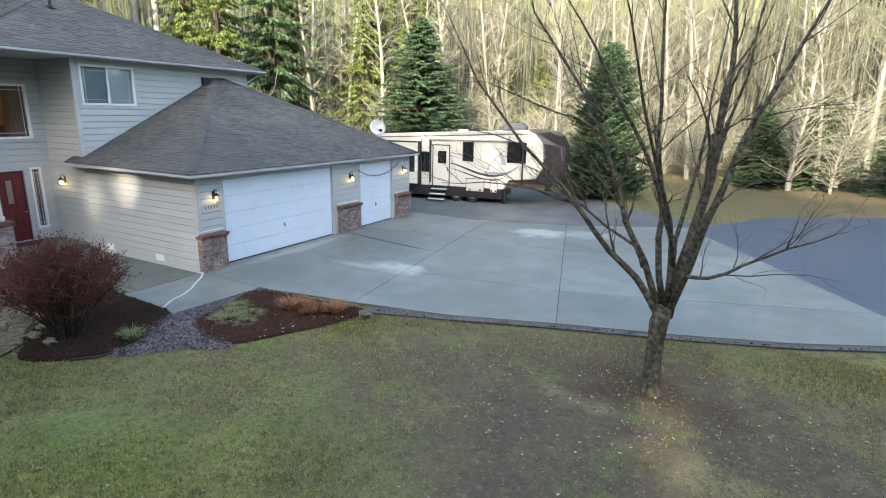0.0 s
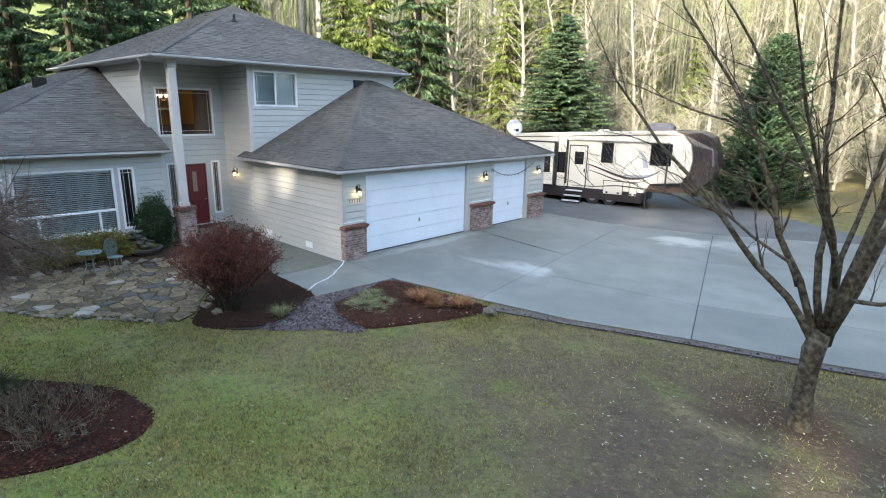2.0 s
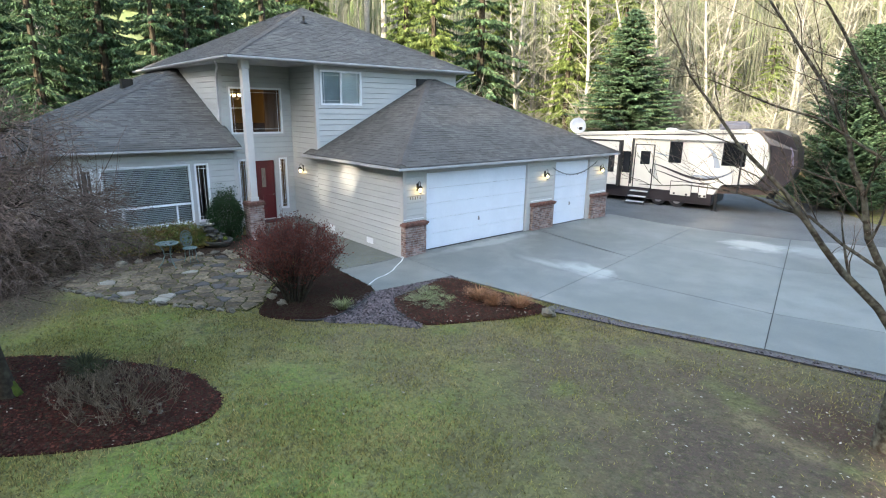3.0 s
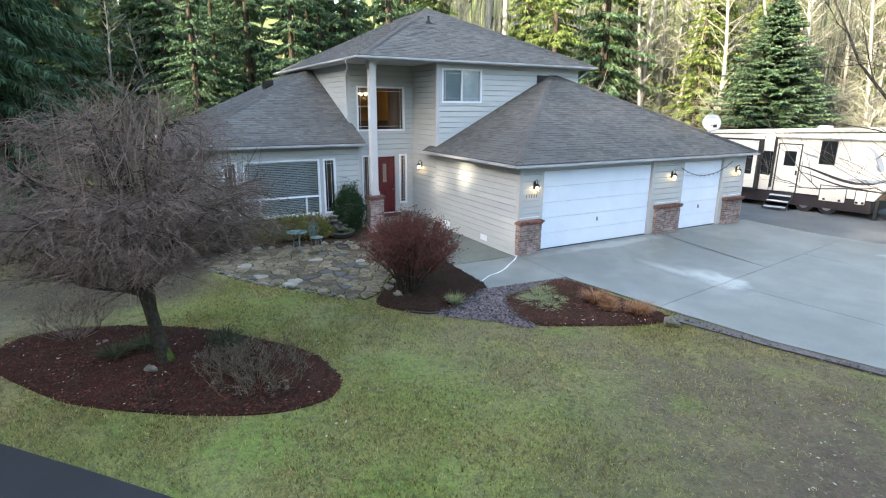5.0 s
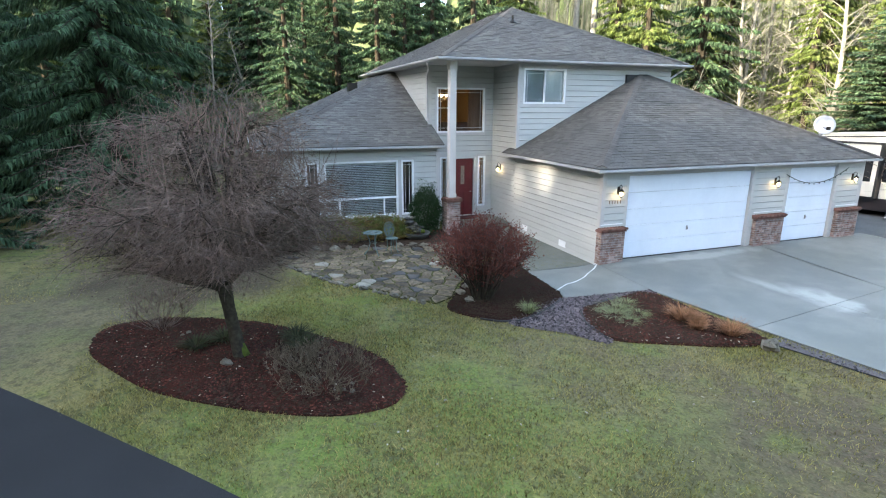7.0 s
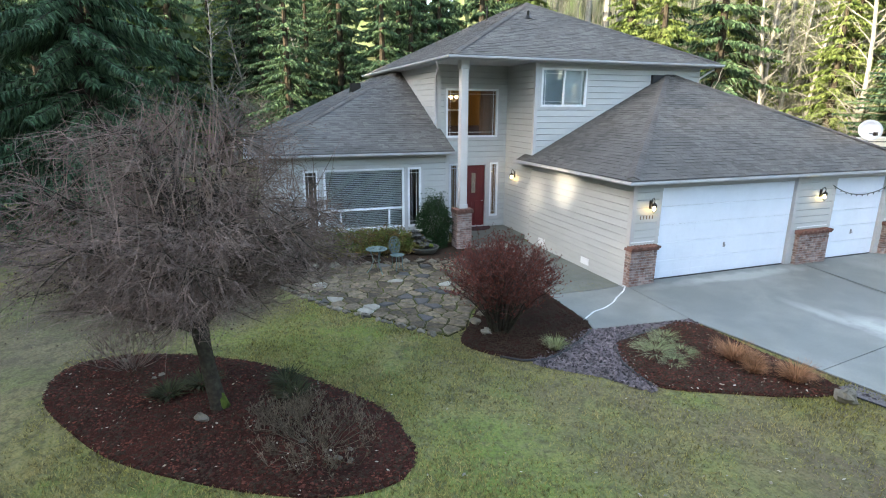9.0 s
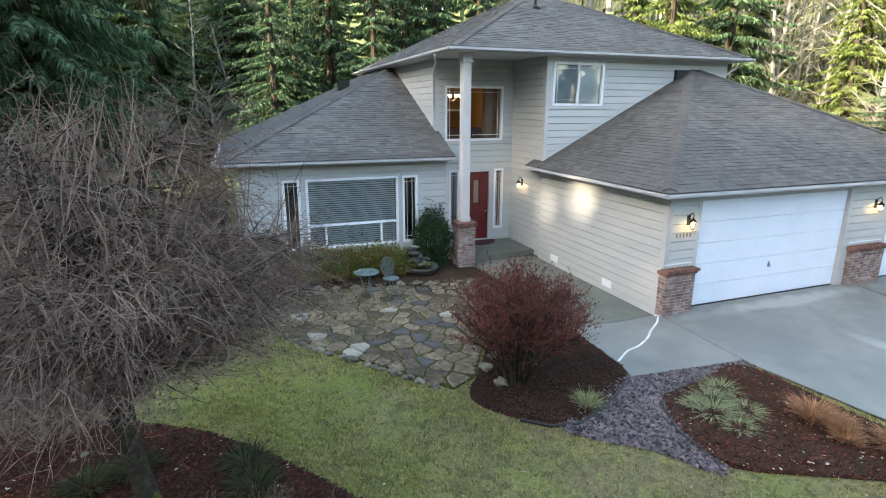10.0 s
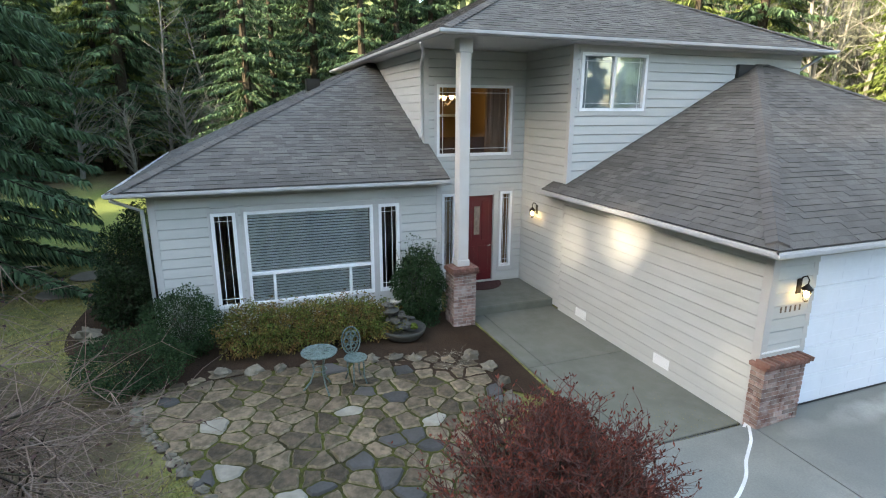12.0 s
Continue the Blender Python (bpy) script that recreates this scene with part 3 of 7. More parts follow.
def scatter(name, polys, count, mat, size, label, category, lift=0.05, seed=1, flat=0.5, mound=0.0):
    """Many small uneven chips or pebbles in one mesh."""
    r = random.Random(seed)
    b = Build()
    for poly in polys:
        xs, ys = [p[0] for p in poly], [p[1] for p in poly]
        cx, cy = sum(xs) / len(xs), sum(ys) / len(ys)
        made = 0
        while made < count // len(polys):
            x, y = r.uniform(min(xs), max(xs)), r.uniform(min(ys), max(ys))
            if not inside((x, y), poly) or inside((x, y), APRON):
                made += 0.2
                continue
            made += 1
            s = size * r.uniform(0.5, 1.4)
            a = r.uniform(0, 6.28)
            c, d = math.cos(a), math.sin(a)
            L0, W0, H0 = s, s * r.uniform(0.35, 0.9), s * flat * r.uniform(0.5, 1.2)
            z = G + lift + r.uniform(0, 0.012)
            if mound:
                up = 0.3
                for k, v in ((0.97, 0.65), (0.85, 0.88), (0.65, 0.98), (0.4, 1.0)):
                    if inside((cx + (x - cx) / k, cy + (y - cy) / k), poly):
                        up = v
                z += mound * up
            tl = r.uniform(-0.4, 0.4) * s
            b.add([(x + c * L0, y + d * L0, z + tl), (x - d * W0, y + c * W0, z), (x - c * L0, y - d * L0, z - tl), (x + d * W0, y - c * W0, z), (x, y, z + H0)],
                  [(0, 1, 4), (1, 2, 4), (2, 3, 4), (3, 0, 4)])
    ob = new(name, b.mesh(name, mat))
    return tagged(ob, label, category, kind="stuff")


scatter("mulch_chips", [ISLAND, BED_TUFT], 22000, CHIP, 0.027, "scattered reddish bark mulch chips on the beds", "mulch", 0.004, 1, 0.4, 0.062)
scatter("bark_shreds", [ISLAND, BED_BUSH, BED_TUFT], 18000, SOIL, 0.034, "dark shreds of old bark among the mulch", "mulch", 0.006, 4, 0.4, 0.062)
scatter("pebbles", [GRAVEL_BED], 5200, PEBBLE, 0.042, "loose purple-grey pebbles between the beds", "pebbles", 0.015, 2, 0.7)
EDGE_STRIP = [(x, y) for x, y in EDGE] + [(x + 0.06, y - 0.2) for x, y in reversed(EDGE)]
scatter("edge_pebbles", [EDGE_STRIP], 1800, PEBBLE, 0.036, "loose dark pebbles along the concrete edge", "pebbles", 0.012, 3, 0.7)
PALE = material("pale_leaf_litter", (0.36, 0.33, 0.27), (0.22, 0.17, 0.11), 5, 0.8, island=0.5)
scatter("bed_litter", [ISLAND, BED_TUFT], 420, PALE, 0.022, "scattered small pale fallen leaves on the mulch", "leaves", 0.012, 6, 0.3, 0.062)
scatter("leaf_litter", [[(-13, 3), (-6, 0), (3, 3), (3, 11.5), (-6, 9.5)], [(-3.5, 6.5), (2, 6.5), (2, 11), (-3.5, 11)]], 420, PALE, 0.024, "scattered small pale fallen leaves on the lawn", "leaves", 0.03, 5, 0.3)
# black hose-like edging round the gravel
for loop in ([(-10.85, 7.2), (-10.55, 6.8), (-10.15, 6.15), (-9.95, 5.6), (-10.05, 5.15), (-10.35, 4.8)], [(-10.45, 8.6), (-10.25, 7.7), (-9.95, 7.15), (-9.3, 6.85), (-8.45, 6.8)],
             [(-7.05, 9.75), (-6.2, 10.02), (-5.42, 10.25), (-4.2, 10.7), (-3.0, 11.1), (-1.8, 11.48), (-0.5, 11.86), (1.66, 12.66), (3.46, 13.56), (4.66, 14.1)]):
    b = Build().tube([(x, y, G + 0.03) for x, y in loop], 0.024 if loop[0][0] < -8 else 0.014, 6)
    tagged(part("bed_edging", b, BLACK, None, "", True), "black plastic edging strip around the mulch bed", "edging", "bed edging strips")

# ---- house ----
house = thing("house", "two-storey grey house with lap siding, hip roofs and attached garage", "house")
Y0, YP, XG, XU, XD, XW = 9.77, 7.05, -13.0, -18.35, -20.4, -19.32


def to_world(axis, plane, sign):
    """Wall coordinates (u along, w out, z up) to the world."""
    if axis == "x":
        return lambda u, w, z: (plane + sign * w, u, z)
    return lambda u, w, z: (u, plane + sign * w, z)


def oriented(b, put):
    b.v = [put(*p) for p in b.v]
    return b


def flip_if(b, axis, sign):
    if (axis == "x") == (sign > 0):
        return b
    b.f = [tuple(reversed(f)) for f in b.f]
    return b


def wall(name, axis, plane, sign, u0, u1, z0, z1, holes=(), thick=0.14, reveal=0.2, boards=True, label=""):
    """A wall with openings and, on its outer face, a lap board for every course."""
    put = to_world(axis, plane, sign)
    us = sorted({u0, u1, *[h[0] for h in holes], *[h[1] for h in holes]})
    zs = sorted({z0, z1, *[h[2] for h in holes], *[h[3] for h in holes]})
    b = Build()
    for a, c in zip(us, us[1:]):
        for e, g in zip(zs, zs[1:]):
            mu, mz = (a + c) / 2, (e + g) / 2
            if not any(h[0] < mu < h[1] and h[2] < mz < h[3] for h in holes):
                b.box(a, -thick, e, c, -0.004, g)
    ob = part(name, flip_if(oriented(b, put), axis, sign), TRIM, house, label)
    if boards:
        z = z0
        while z < z1 - 0.03:
            top = min(z + reveal, z1)
            cuts = [(u0, u1)]
            for h in holes:
                if h[2] < top - 0.02 and h[3] > z + 0.02:
                    cuts = [p for a, c in cuts for p in ((a, min(c, h[0])), (max(a, h[1]), c)) if p[1] - p[0] > 0.02]
            for a, c in cuts:
                k = z + (top - z) * 0.87
                w = [(a, -0.003, z), (c, -0.003, z), (c, 0.036, z), (a, 0.036, z), (a, -0.003, top), (c, -0.003, top), (c, 0.0, top), (a, 0.0, top), (c, 0.022, k), (a, 0.022, k)]
                p = Build().add(w, [(0, 1, 2, 3), (4, 7, 6, 5), (3, 2, 8, 9), (9, 8, 6, 7), (0, 4, 5, 1), (0, 3, 9, 7, 4), (1, 5, 6, 8, 2)])
                part("plank", flip_if(oriented(p, put), axis, -sign), SIDING, ob)
            z = top
    return ob


def bar(b, axis, plane, sign, u0, u1, z0, z1, w0, w1, c=0.004):
    q = Build().slab(u0, w0, z0, u1, w1, z1, c)
    flip_if(oriented(q, to_world(axis, plane, sign)), axis, sign)
    return b.add(q.v, q.f)


GD1, GD2 = (10.66, 15.5, -0.2, 2.47), (17.15, 19.4, -0.2, 2.47)
WL, WM, WR = (2.17, 2.62, 0.5, 2.5), (2.80, 5.45, 0.5, 2.5), (5.60, 6.05, 0.5, 2.5)
DOOR, SL, SR, PW = (8.0, 8.96, 0.05, 2.42), (7.50, 7.84, 0.45, 2.46), (9.12, 9.44, 0.45, 2.46), (7.36, 9.36, 3.42, 5.1)
UW = (9.98, 11.72, 4.52, 5.74)
wall_gar = wall("wall", "x", XG, 1, Y0, 20.72, -0.2, 2.66, [GD1, GD2])
wall_side = wall("wall", "y", Y0, -1, XU, XG, -0.17, 2.7)
wall_porch = wall("wall", "y", Y0, -1, XD, XU, -0.1, 6.0)
wall_up = wall("wall", "x", XU, 1, Y0, 16.6, 2.6, 6.0, [UW])
wall_door = wall("wall", "x", XD, 1, YP, Y0, -0.1, 6.0, [DOOR, SL, SR, PW])
wall_wing = wall("wall", "x", XW, 1, 1.1, YP, -0.15, 2.95, [WL, WM, WR])
wall_left = wall("wall", "y", YP, -1, -30.2, XD, 2.9, 6.0)
wall_end = wall("wall", "y", 1.1, -1, -29.0, XW, -0.15, 2.95)
b = Build()
b.box(XW + 0.0, YP - 0.12, -0.15, XW - 1.08, YP, 2.95)
b.box(-30.3, 1.1, -0.2, -30.15, 20.7, 2.9).box(-30.3, YP, 2.9, -30.15, 16.6, 6.0).box(-30.3, 16.46, 2.6, XU, 16.6, 6.0).box(-30.3, 20.58, -0.2, XG - 0.14, 20.72, 2.66)
part("wall", b, TRIM, house)
# corner boards and trim
for p in ((XG - 0.11, Y0 - 0.035, 0.94, XG + 0.035, Y0 + 0.10, 2.6), (XG - 0.11, Y0 - 0.035, -0.17, XG - 0.07, Y0, 0.94), (XU - 0.09, Y0 - 0.035, 2.7, XU + 0.035, Y0 + 0.09, 6.0),
          (XW - 0.1, 1.065, -0.15, XW + 0.035, 1.2, 2.9), (XW - 0.05, YP - 0.1, -0.15, XW + 0.035, YP + 0.03, 2.9), (XD - 0.1, YP - 0.035, 2.9, XD + 0.03, YP + 0.1, 6.0), (XG - 0.12, 20.62, 0.94, XG + 0.035, 20.755, 2.6)):
    part("corner_board", Build().slab(*p), TRIM, house)
for y0, y1 in ((10.56, 10.65), (15.51, 15.62), (17.04, 17.14), (19.41, 19.52)):
    part("jamb", Build().slab(XG - 0.02, y0, -0.05, XG + 0.03, y1, 2.55), TRIM, house)


def window(axis, plane, sign, hole, rails=(), posts=(), muntins_v=(), muntins_h=(), label="white vinyl window"):
    """A vinyl window: casing, frame, glass and its bars."""
    u0, u1, z0, z1 = hole
    ob = new("window")
    ob.parent = house
    tagged(ob, label)
    b = Build()
    t = 0.055
    for p in ((u0 - 0.01, u1 + 0.01, z1 - t, z1 + 0.012), (u0 - 0.01, u1 + 0.01, z0 - 0.012, z0 + t), (u0 - 0.012, u0 + t, z0 + t, z1 - t), (u1 - t, u1 + 0.012, z0 + t, z1 - t)):
        bar(b, axis, plane, sign, *p, -0.06, 0.045)
    for z in rails:
        bar(b, axis, plane, sign, u0 + t, u1 - t, z - 0.035, z + 0.035, -0.055, 0.03)
    for u, za, zb in posts:
        bar(b, axis, plane, sign, u - 0.03, u + 0.03, za, zb, -0.055, 0.028)
    part("frame", b, WHITE, ob)
    b = Build()
    bar(b, axis, plane, sign, u0 + 0.02, u1 - 0.02, z0 + 0.02, z1 - 0.02, -0.036, -0.028, 0.001)
    pane = part("pane", b, GLASS, ob)
    pane.visible_shadow = False
    b = Build()
    for u in muntins_v:
        bar(b, axis, plane, sign, u - 0.006, u + 0.006, z0 + 0.05, z1 - 0.05, -0.028, -0.016, 0.002)
    for z in muntins_h:
        bar(b, axis, plane, sign, u0 + 0.05, u1 - 0.05, z - 0.006, z + 0.006, -0.027, -0.017, 0.002)
    if b.v:
        part("muntin", b, WHITE, ob)
    # casing board around
    b = Build()
    for p in ((u0 - 0.065, u1 + 0.065, z1 + 0.013, z1 + 0.11), (u0 - 0.065, u1 + 0.065, z0 - 0.11, z0 - 0.013), (u0 - 0.065, u0 - 0.013, z0 - 0.012, z1 + 0.012), (u1 + 0.013, u1 + 0.065, z0 - 0.012, z1 + 0.012)):
        bar(b, axis, plane, sign, *p, -0.01, 0.038)
    part("casing", b, TRIM, ob)
    return ob


def grille(hole, e=0.1, zt=0.17):
    u0, u1, z0, z1 = hole
    return dict(muntins_v=(u0 + 0.055 + e, u1 - 0.055 - e), muntins_h=(z0 + zt, z1 - zt))


window("x", XW, 1, WL, **grille(WL, 0.09))
window("x", XW, 1, WR, **grille(WR, 0.09))
wm = window("x", XW, 1, WM, rails=(1.17,), posts=((3.3, 0.55, 1.14), (4.93, 0.55, 1.14)), label="wide white picture window with closed blinds")
window("x", XD, 1, SL, **grille(SL, 0.06))
window("x", XD, 1, SR, **grille(SR, 0.06))
window("x", XD, 1, PW, label="large square window above the entry door", **grille(PW, 0.1))
window("x", XU, 1, UW, posts=(((UW[0] + UW[1]) / 2, 4.55, 5.7),), muntins_v=(10.14, 11.56), muntins_h=(4.68, 5.58), label="white two-pane upper window")
# blinds in the picture window and in the upper window
for (u0, u1, z0, z1), plane, gap in ((WM, XW, 0.062),):
    bl = new("blind")
    bl.parent = house
    slat = Build().add([(-0.062, u0 + 0.06, 0.0), (-0.100, u0 + 0.06, 0.034), (-0.100, u1 - 0.06, 0.034), (-0.062, u1 - 0.06, 0.0), (-0.062, u0 + 0.06, -0.003), (-0.100, u0 + 0.06, 0.031), (-0.100, u1 - 0.06, 0.031), (-0.062, u1 - 0.06, -0.003)],
                       [(0, 1, 2, 3), (7, 6, 5, 4), (1, 5, 6, 2), (0, 3, 7, 4)]).mesh("slat", BLINDS)
    z = z0 + 0.06
    while z < z1 - 0.12:
        part("slat", slat, None, bl, m=pose(plane - 0.02, 0, z))
        z += gap
    part("headrail", Build().slab(plane - 0.14, u0 + 0.06, z1 - 0.11, plane - 0.08, u1 - 0.06, z1 - 0.06), BLINDS, bl)
# a screen and a drawn shade in the upper window
part("shade", Build().slab(XU - 0.11, UW[0] + 0.03, UW[2] + 0.03, XU - 0.09, (UW[0] + UW[1]) / 2, UW[3] - 0.03), material("insect_screen", (0.42, 0.47, 0.51), rough=0.8), house)
part("shade", Build().slab(XU - 0.12, (UW[0] + UW[1]) / 2, UW[2] + 0.03, XU - 0.10, UW[1] - 0.03, UW[3] - 0.03), material("white_shade_cloth", (0.80, 0.84, 0.86), rough=0.8), house)
# rooms behind the glass
b = Build()
b.box(-24, 1.3, 0.0, -23.9, YP - 0.13, 2.9).box(-23.9, 1.24, 0.0, XW - 0.15, 1.3, 2.9).box(-23.9, YP - 0.13, 0, XW - 0.15, YP - 0.12, 2.9).box(-24, 1.3, 2.86, XW - 0.15, YP - 0.13, 2.9).box(-24, 1.3, -0.05, XW - 0.15, YP - 0.13, 0.0)
b.box(-20.2, 9.79, 2.8, -20.19, 16.5, 6).box(-20.2, 9.79, 4.0, XU - 0.15, 16.5, 4.05)
part("room", b, ROOMDARK, house)
b = Build()
b.box(-25.0, 7.1, -0.1, -24.9, 9.9, 6.1).box(-25, 7.06, -0.1, XD - 0.15, 7.1, 6.1).box(-25, 9.80, -0.1, XD + 0.12, 9.9, 6.1).box(-25, 7.06, 5.94, XD - 0.15, 9.9, 6.0).box(-25, 7.06, -0.1, XD - 0.15, 9.9, 0.0)
b.box(-24.9, 7.1, 2.7, -22.6, 9.8, 2.9)
part("room", b, ROOMWARM, house)
b = Build().slab(-24.88, 8.2, 2.95, -24.8, 9.0, 4.6).slab(-22.7, 7.1, 2.9, -22.62, 9.8, 3.75)
part("railing", b, material("dark_wood", (0.05, 0.025, 0.015), rough=0.5), house)
part("curtain", Build().slab(-20.9, 8.85, 3.3, -20.8, 9.45, 5.2, 0.02).slab(-20.92, 8.95, 3.3, -20.78, 9.05, 5.2, 0.02).slab(-20.92, 9.2, 3.3, -20.78, 9.3, 5.2, 0.02), material("brown_curtain", (0.16, 0.085, 0.05), rough=0.9), house)
part("arch", Build().slab(-24.86, 7.25, 2.9, -24.8, 8.6, 4.25, 0.02), ROOMDARK, house)
part("ledge", Build().slab(-24.88, 7.1, 4.3, -24.5, 9.8, 4.38, 0.01), WHITE, house)
chand = thing("chandelier", "small lit chandelier hanging in the entry hall", "chandelier", (-22.0, 8.25, 4.75))
part("stem", Build().tube([(0, 0, 0), (0, 0, 1.2)], 0.012).tube([(0, -0.28, 0.02), (0, 0, -0.08), (0, 0.28, 0.02)], 0.012).tube([(-0.28, 0, 0.02), (0, 0, -0.08), (0.28, 0, 0.02)], 0.012), DARKMETAL, chand)
SHADE = material("frosted_lamp_shade", (1.0, 0.80, 0.50), emit=1.3)
for x, y in ((0, -0.28), (0, 0.28), (-0.28, 0), (0.28, 0)):
    part("shade", Build().lathe([(0.03, 0.03), (0.05, 0.06), (0.075, 0.13), (0.07, 0.14)], 10, (x, y, 0)), SHADE, chand, smooth=True)
lamp = new("hall_lamp", bpy.data.lights.new("hall_lamp", "POINT"))
lamp.data.energy, lamp.data.color, lamp.data.shadow_soft_size = 4, (1, 0.70, 0.36), 0.12
lamp.location = (-22.0, 8.25, 4.55)

# front door
door = new("door")
door.parent = house
tagged(door, "red panelled front door with a small oval-topped glass light")
b = Build().slab(XD - 0.09, DOOR[0] + 0.03, 0.09, XD - 0.045, DOOR[1] - 0.03, DOOR[3] - 0.03, 0.006)
for y0, y1, z0, z1 in ((8.14, 8.42, 0.3, 1.05), (8.54, 8.82, 0.3, 1.05), (8.14, 8.34, 1.2, 2.25), (8.62, 8.82, 1.2, 2.25)):
    b.slab(XD - 0.05, y0, z0, XD - 0.033, y1, z1, 0.008)
part("leaf", b, RED, door)
part("glass_light", Build().slab(XD - 0.05, 8.40, 1.35, XD - 0.03, 8.56, 2.1, 0.01), material("leaded_glass", (0.22, 0.17, 0.14), (0.34, 0.26, 0.2), 14, 0.15, fine_scale=40), door)
part("handle", Build().tube([(XD - 0.03, 8.86, 1.05), (XD + 0.02, 8.86, 1.05), (XD + 0.02, 8.78, 1.05)], 0.014), CHROME, door)
b = Build()
for p in ((DOOR[0] - 0.08, DOOR[0] + 0.03, 0.05, 2.5), (DOOR[1] - 0.03, DOOR[1] + 0.08, 0.05, 2.5), (DOOR[0] + 0.03, DOOR[1] - 0.03, 2.39, 2.5)):
    bar(b, "x", XD, 1, *p, -0.09, 0.03)
b.slab(XD - 0.1, DOOR[0] + 0.03, 0.05, XD + 0.05, DOOR[1] - 0.03, 0.09)
part("door_frame", b, TRIM, door)
mat_ob = tagged(part("door_mat", Build().prism([(XD + 0.06 + 0.62 * math.sin(a), 8.5 + 0.62 * math.cos(a)) for a in [math.pi * i / 18 for i in range(19)]], 0.052, 0.068, 0.006), MAT_RED), "half-round dark red mat before the front door", "door mat")

# garage doors in sections
for u0, u1, z0, z1 in (GD1, GD2):
    gd = new("garage_door")
    gd.parent = house
    tagged(gd, "white sectional garage door, closed, with embossed panels")
    n, zb = 5, -0.03
    hgt = (z1 - zb - 0.01) / n
    cols = 8 if u1 - u0 > 3 else 4
    for i in range(n):
        za = zb + i * hgt
        b = Build().slab(XG - 0.1, u0 + 0.01, za + 0.004, XG - 0.06, u1 - 0.01, za + hgt - 0.004, 0.007)
        cw = (u1 - u0 - 0.1) / cols
        for c in range(cols):
            for zz in (0.07, 0.28):
                ua = u0 + 0.05 + c * cw
                b.slab(XG - 0.075, ua + 0.05, za + zz, XG - 0.0575, ua + cw - 0.05, za + zz + 0.13, 0.006)
        part("section", b, GDOOR, gd)
    um = (u0 + u1) / 2
    part("handle", Build().slab(XG - 0.06, um - 0.03, 0.68, XG - 0.045, um + 0.03, 0.82).tube([(XG - 0.05, um, 0.78), (XG - 0.01, um, 0.76), (XG - 0.01, um, 0.70)], 0.01), CHROME, gd)
    part("bottom_seal", Build().slab(XG - 0.1, u0, -0.1, XG - 0.055, u1, zb), BLACK, gd)
    part("sill", Build().slab(XG - 0.3, u0, -0.2, XG + 0.02, u1, -0.055, 0.004), CONCRETE_DARK, gd)
part("room", Build().box(-17.5, Y0 + 0.15, -0.1, -17.4, 20.5, 2.6), ROOMDARK, house)

# ---- roofs ----


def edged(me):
    """Darkens each shingle's butt edge: dark felt plus the course's shadow, in colour."""
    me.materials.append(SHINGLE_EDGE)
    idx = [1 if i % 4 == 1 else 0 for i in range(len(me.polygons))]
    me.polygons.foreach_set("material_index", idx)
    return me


def shingle_face(roof, eave_a, eave_b, up, rise, u_lo, u_hi, loose=None, seed=1):
    """Courses of shingles on a sloping plane: eave from a to b, `up` the level direction that climbs, rise per metre.
    u_lo and u_hi give the ends of a course at a level run r. Those that `loose` accepts become pieces of their own."""
    r = random.Random(seed)
    A, B, U = Vector(eave_a), Vector(eave_b), Vector((*up, 0))
    E = (B - A).normalized()
    cosl = 1 / math.sqrt(1 + rise * rise)
    step = 0.145 * cosl
    nrm = Vector((-U.x * rise, -U.y * rise, 1)).normalized()
    run = 0.0
    joined = Build()
    widths = (0.15, 0.2, 0.26, 0.33)
    shared = {}

    def P(u, run, h):
        return A + E * u + U * run + Vector((0, 0, rise * run)) + nrm * h

    def pieces(b, u0, u1, r0, r1):
        thick = r.choice((0.010, 0.013, 0.018))
        top = r1 + step * 0.35
        q = []
        for h0, h1 in ((0.0, 0.0), (thick, 0.005)):
            for rr, h in ((r0, h0), (top, h1)):
                lo, hi = u_lo(min(rr, r1)), u_hi(min(rr, r1))
                q += [P(min(max(u0, lo), hi), rr if rr == r0 else top, h), P(min(max(u1, lo), hi), rr if rr == r0 else top, h)]
        b.add(q, [(4, 5, 7, 6), (0, 1, 5, 4), (0, 4, 6, 2), (1, 3, 7, 5)])

    while u_hi(run + step) - u_lo(run + step) > 0.02:
        u = min(u_lo(run), u_lo(run + step)) - r.uniform(0, 0.3)
        end = max(u_hi(run), u_hi(run + step))
        while u < end:
            w = r.choice(widths)
            full = u > max(u_lo(run), u_lo(run + step)) and u + w < min(u_hi(run), u_hi(run + step))
            if u + w > min(u_lo(run), u_lo(run + step)):
                mid = P(u + w / 2, run, 0)
                if full and loose and loose(mid) and loose_count[0] < 300:
                    loose_count[0] += 1
                    thick = r.choice((0.011, 0.018))
                    if (w, thick) not in shared:
                        t = Build()
                        o = P(0, 0, 0)
                        for h0, h1 in ((0.0, 0.0), (thick, 0.005)):
                            for rr, h in ((0, h0), (step * 1.35, h1)):
                                t.v += [tuple(P(0, rr, h) - o), tuple(P(w - 0.006, rr, h) - o)]
                        t.f = [(4, 5, 7, 6), (0, 1, 5, 4), (0, 4, 6, 2), (1, 3, 7, 5)]
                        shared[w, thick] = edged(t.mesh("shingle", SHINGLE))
                    part("shingle", shared[w, thick], None, roof, m=Matrix.Translation(P(u, run, 0.003 * r.random())))
                else:
                    pieces(joined, u, u + w - 0.006, run, run + step)
            u += w
        run += step
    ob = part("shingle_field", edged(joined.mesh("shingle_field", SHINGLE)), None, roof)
    tagged(ob, kind="stuff")


loose_count = [0]


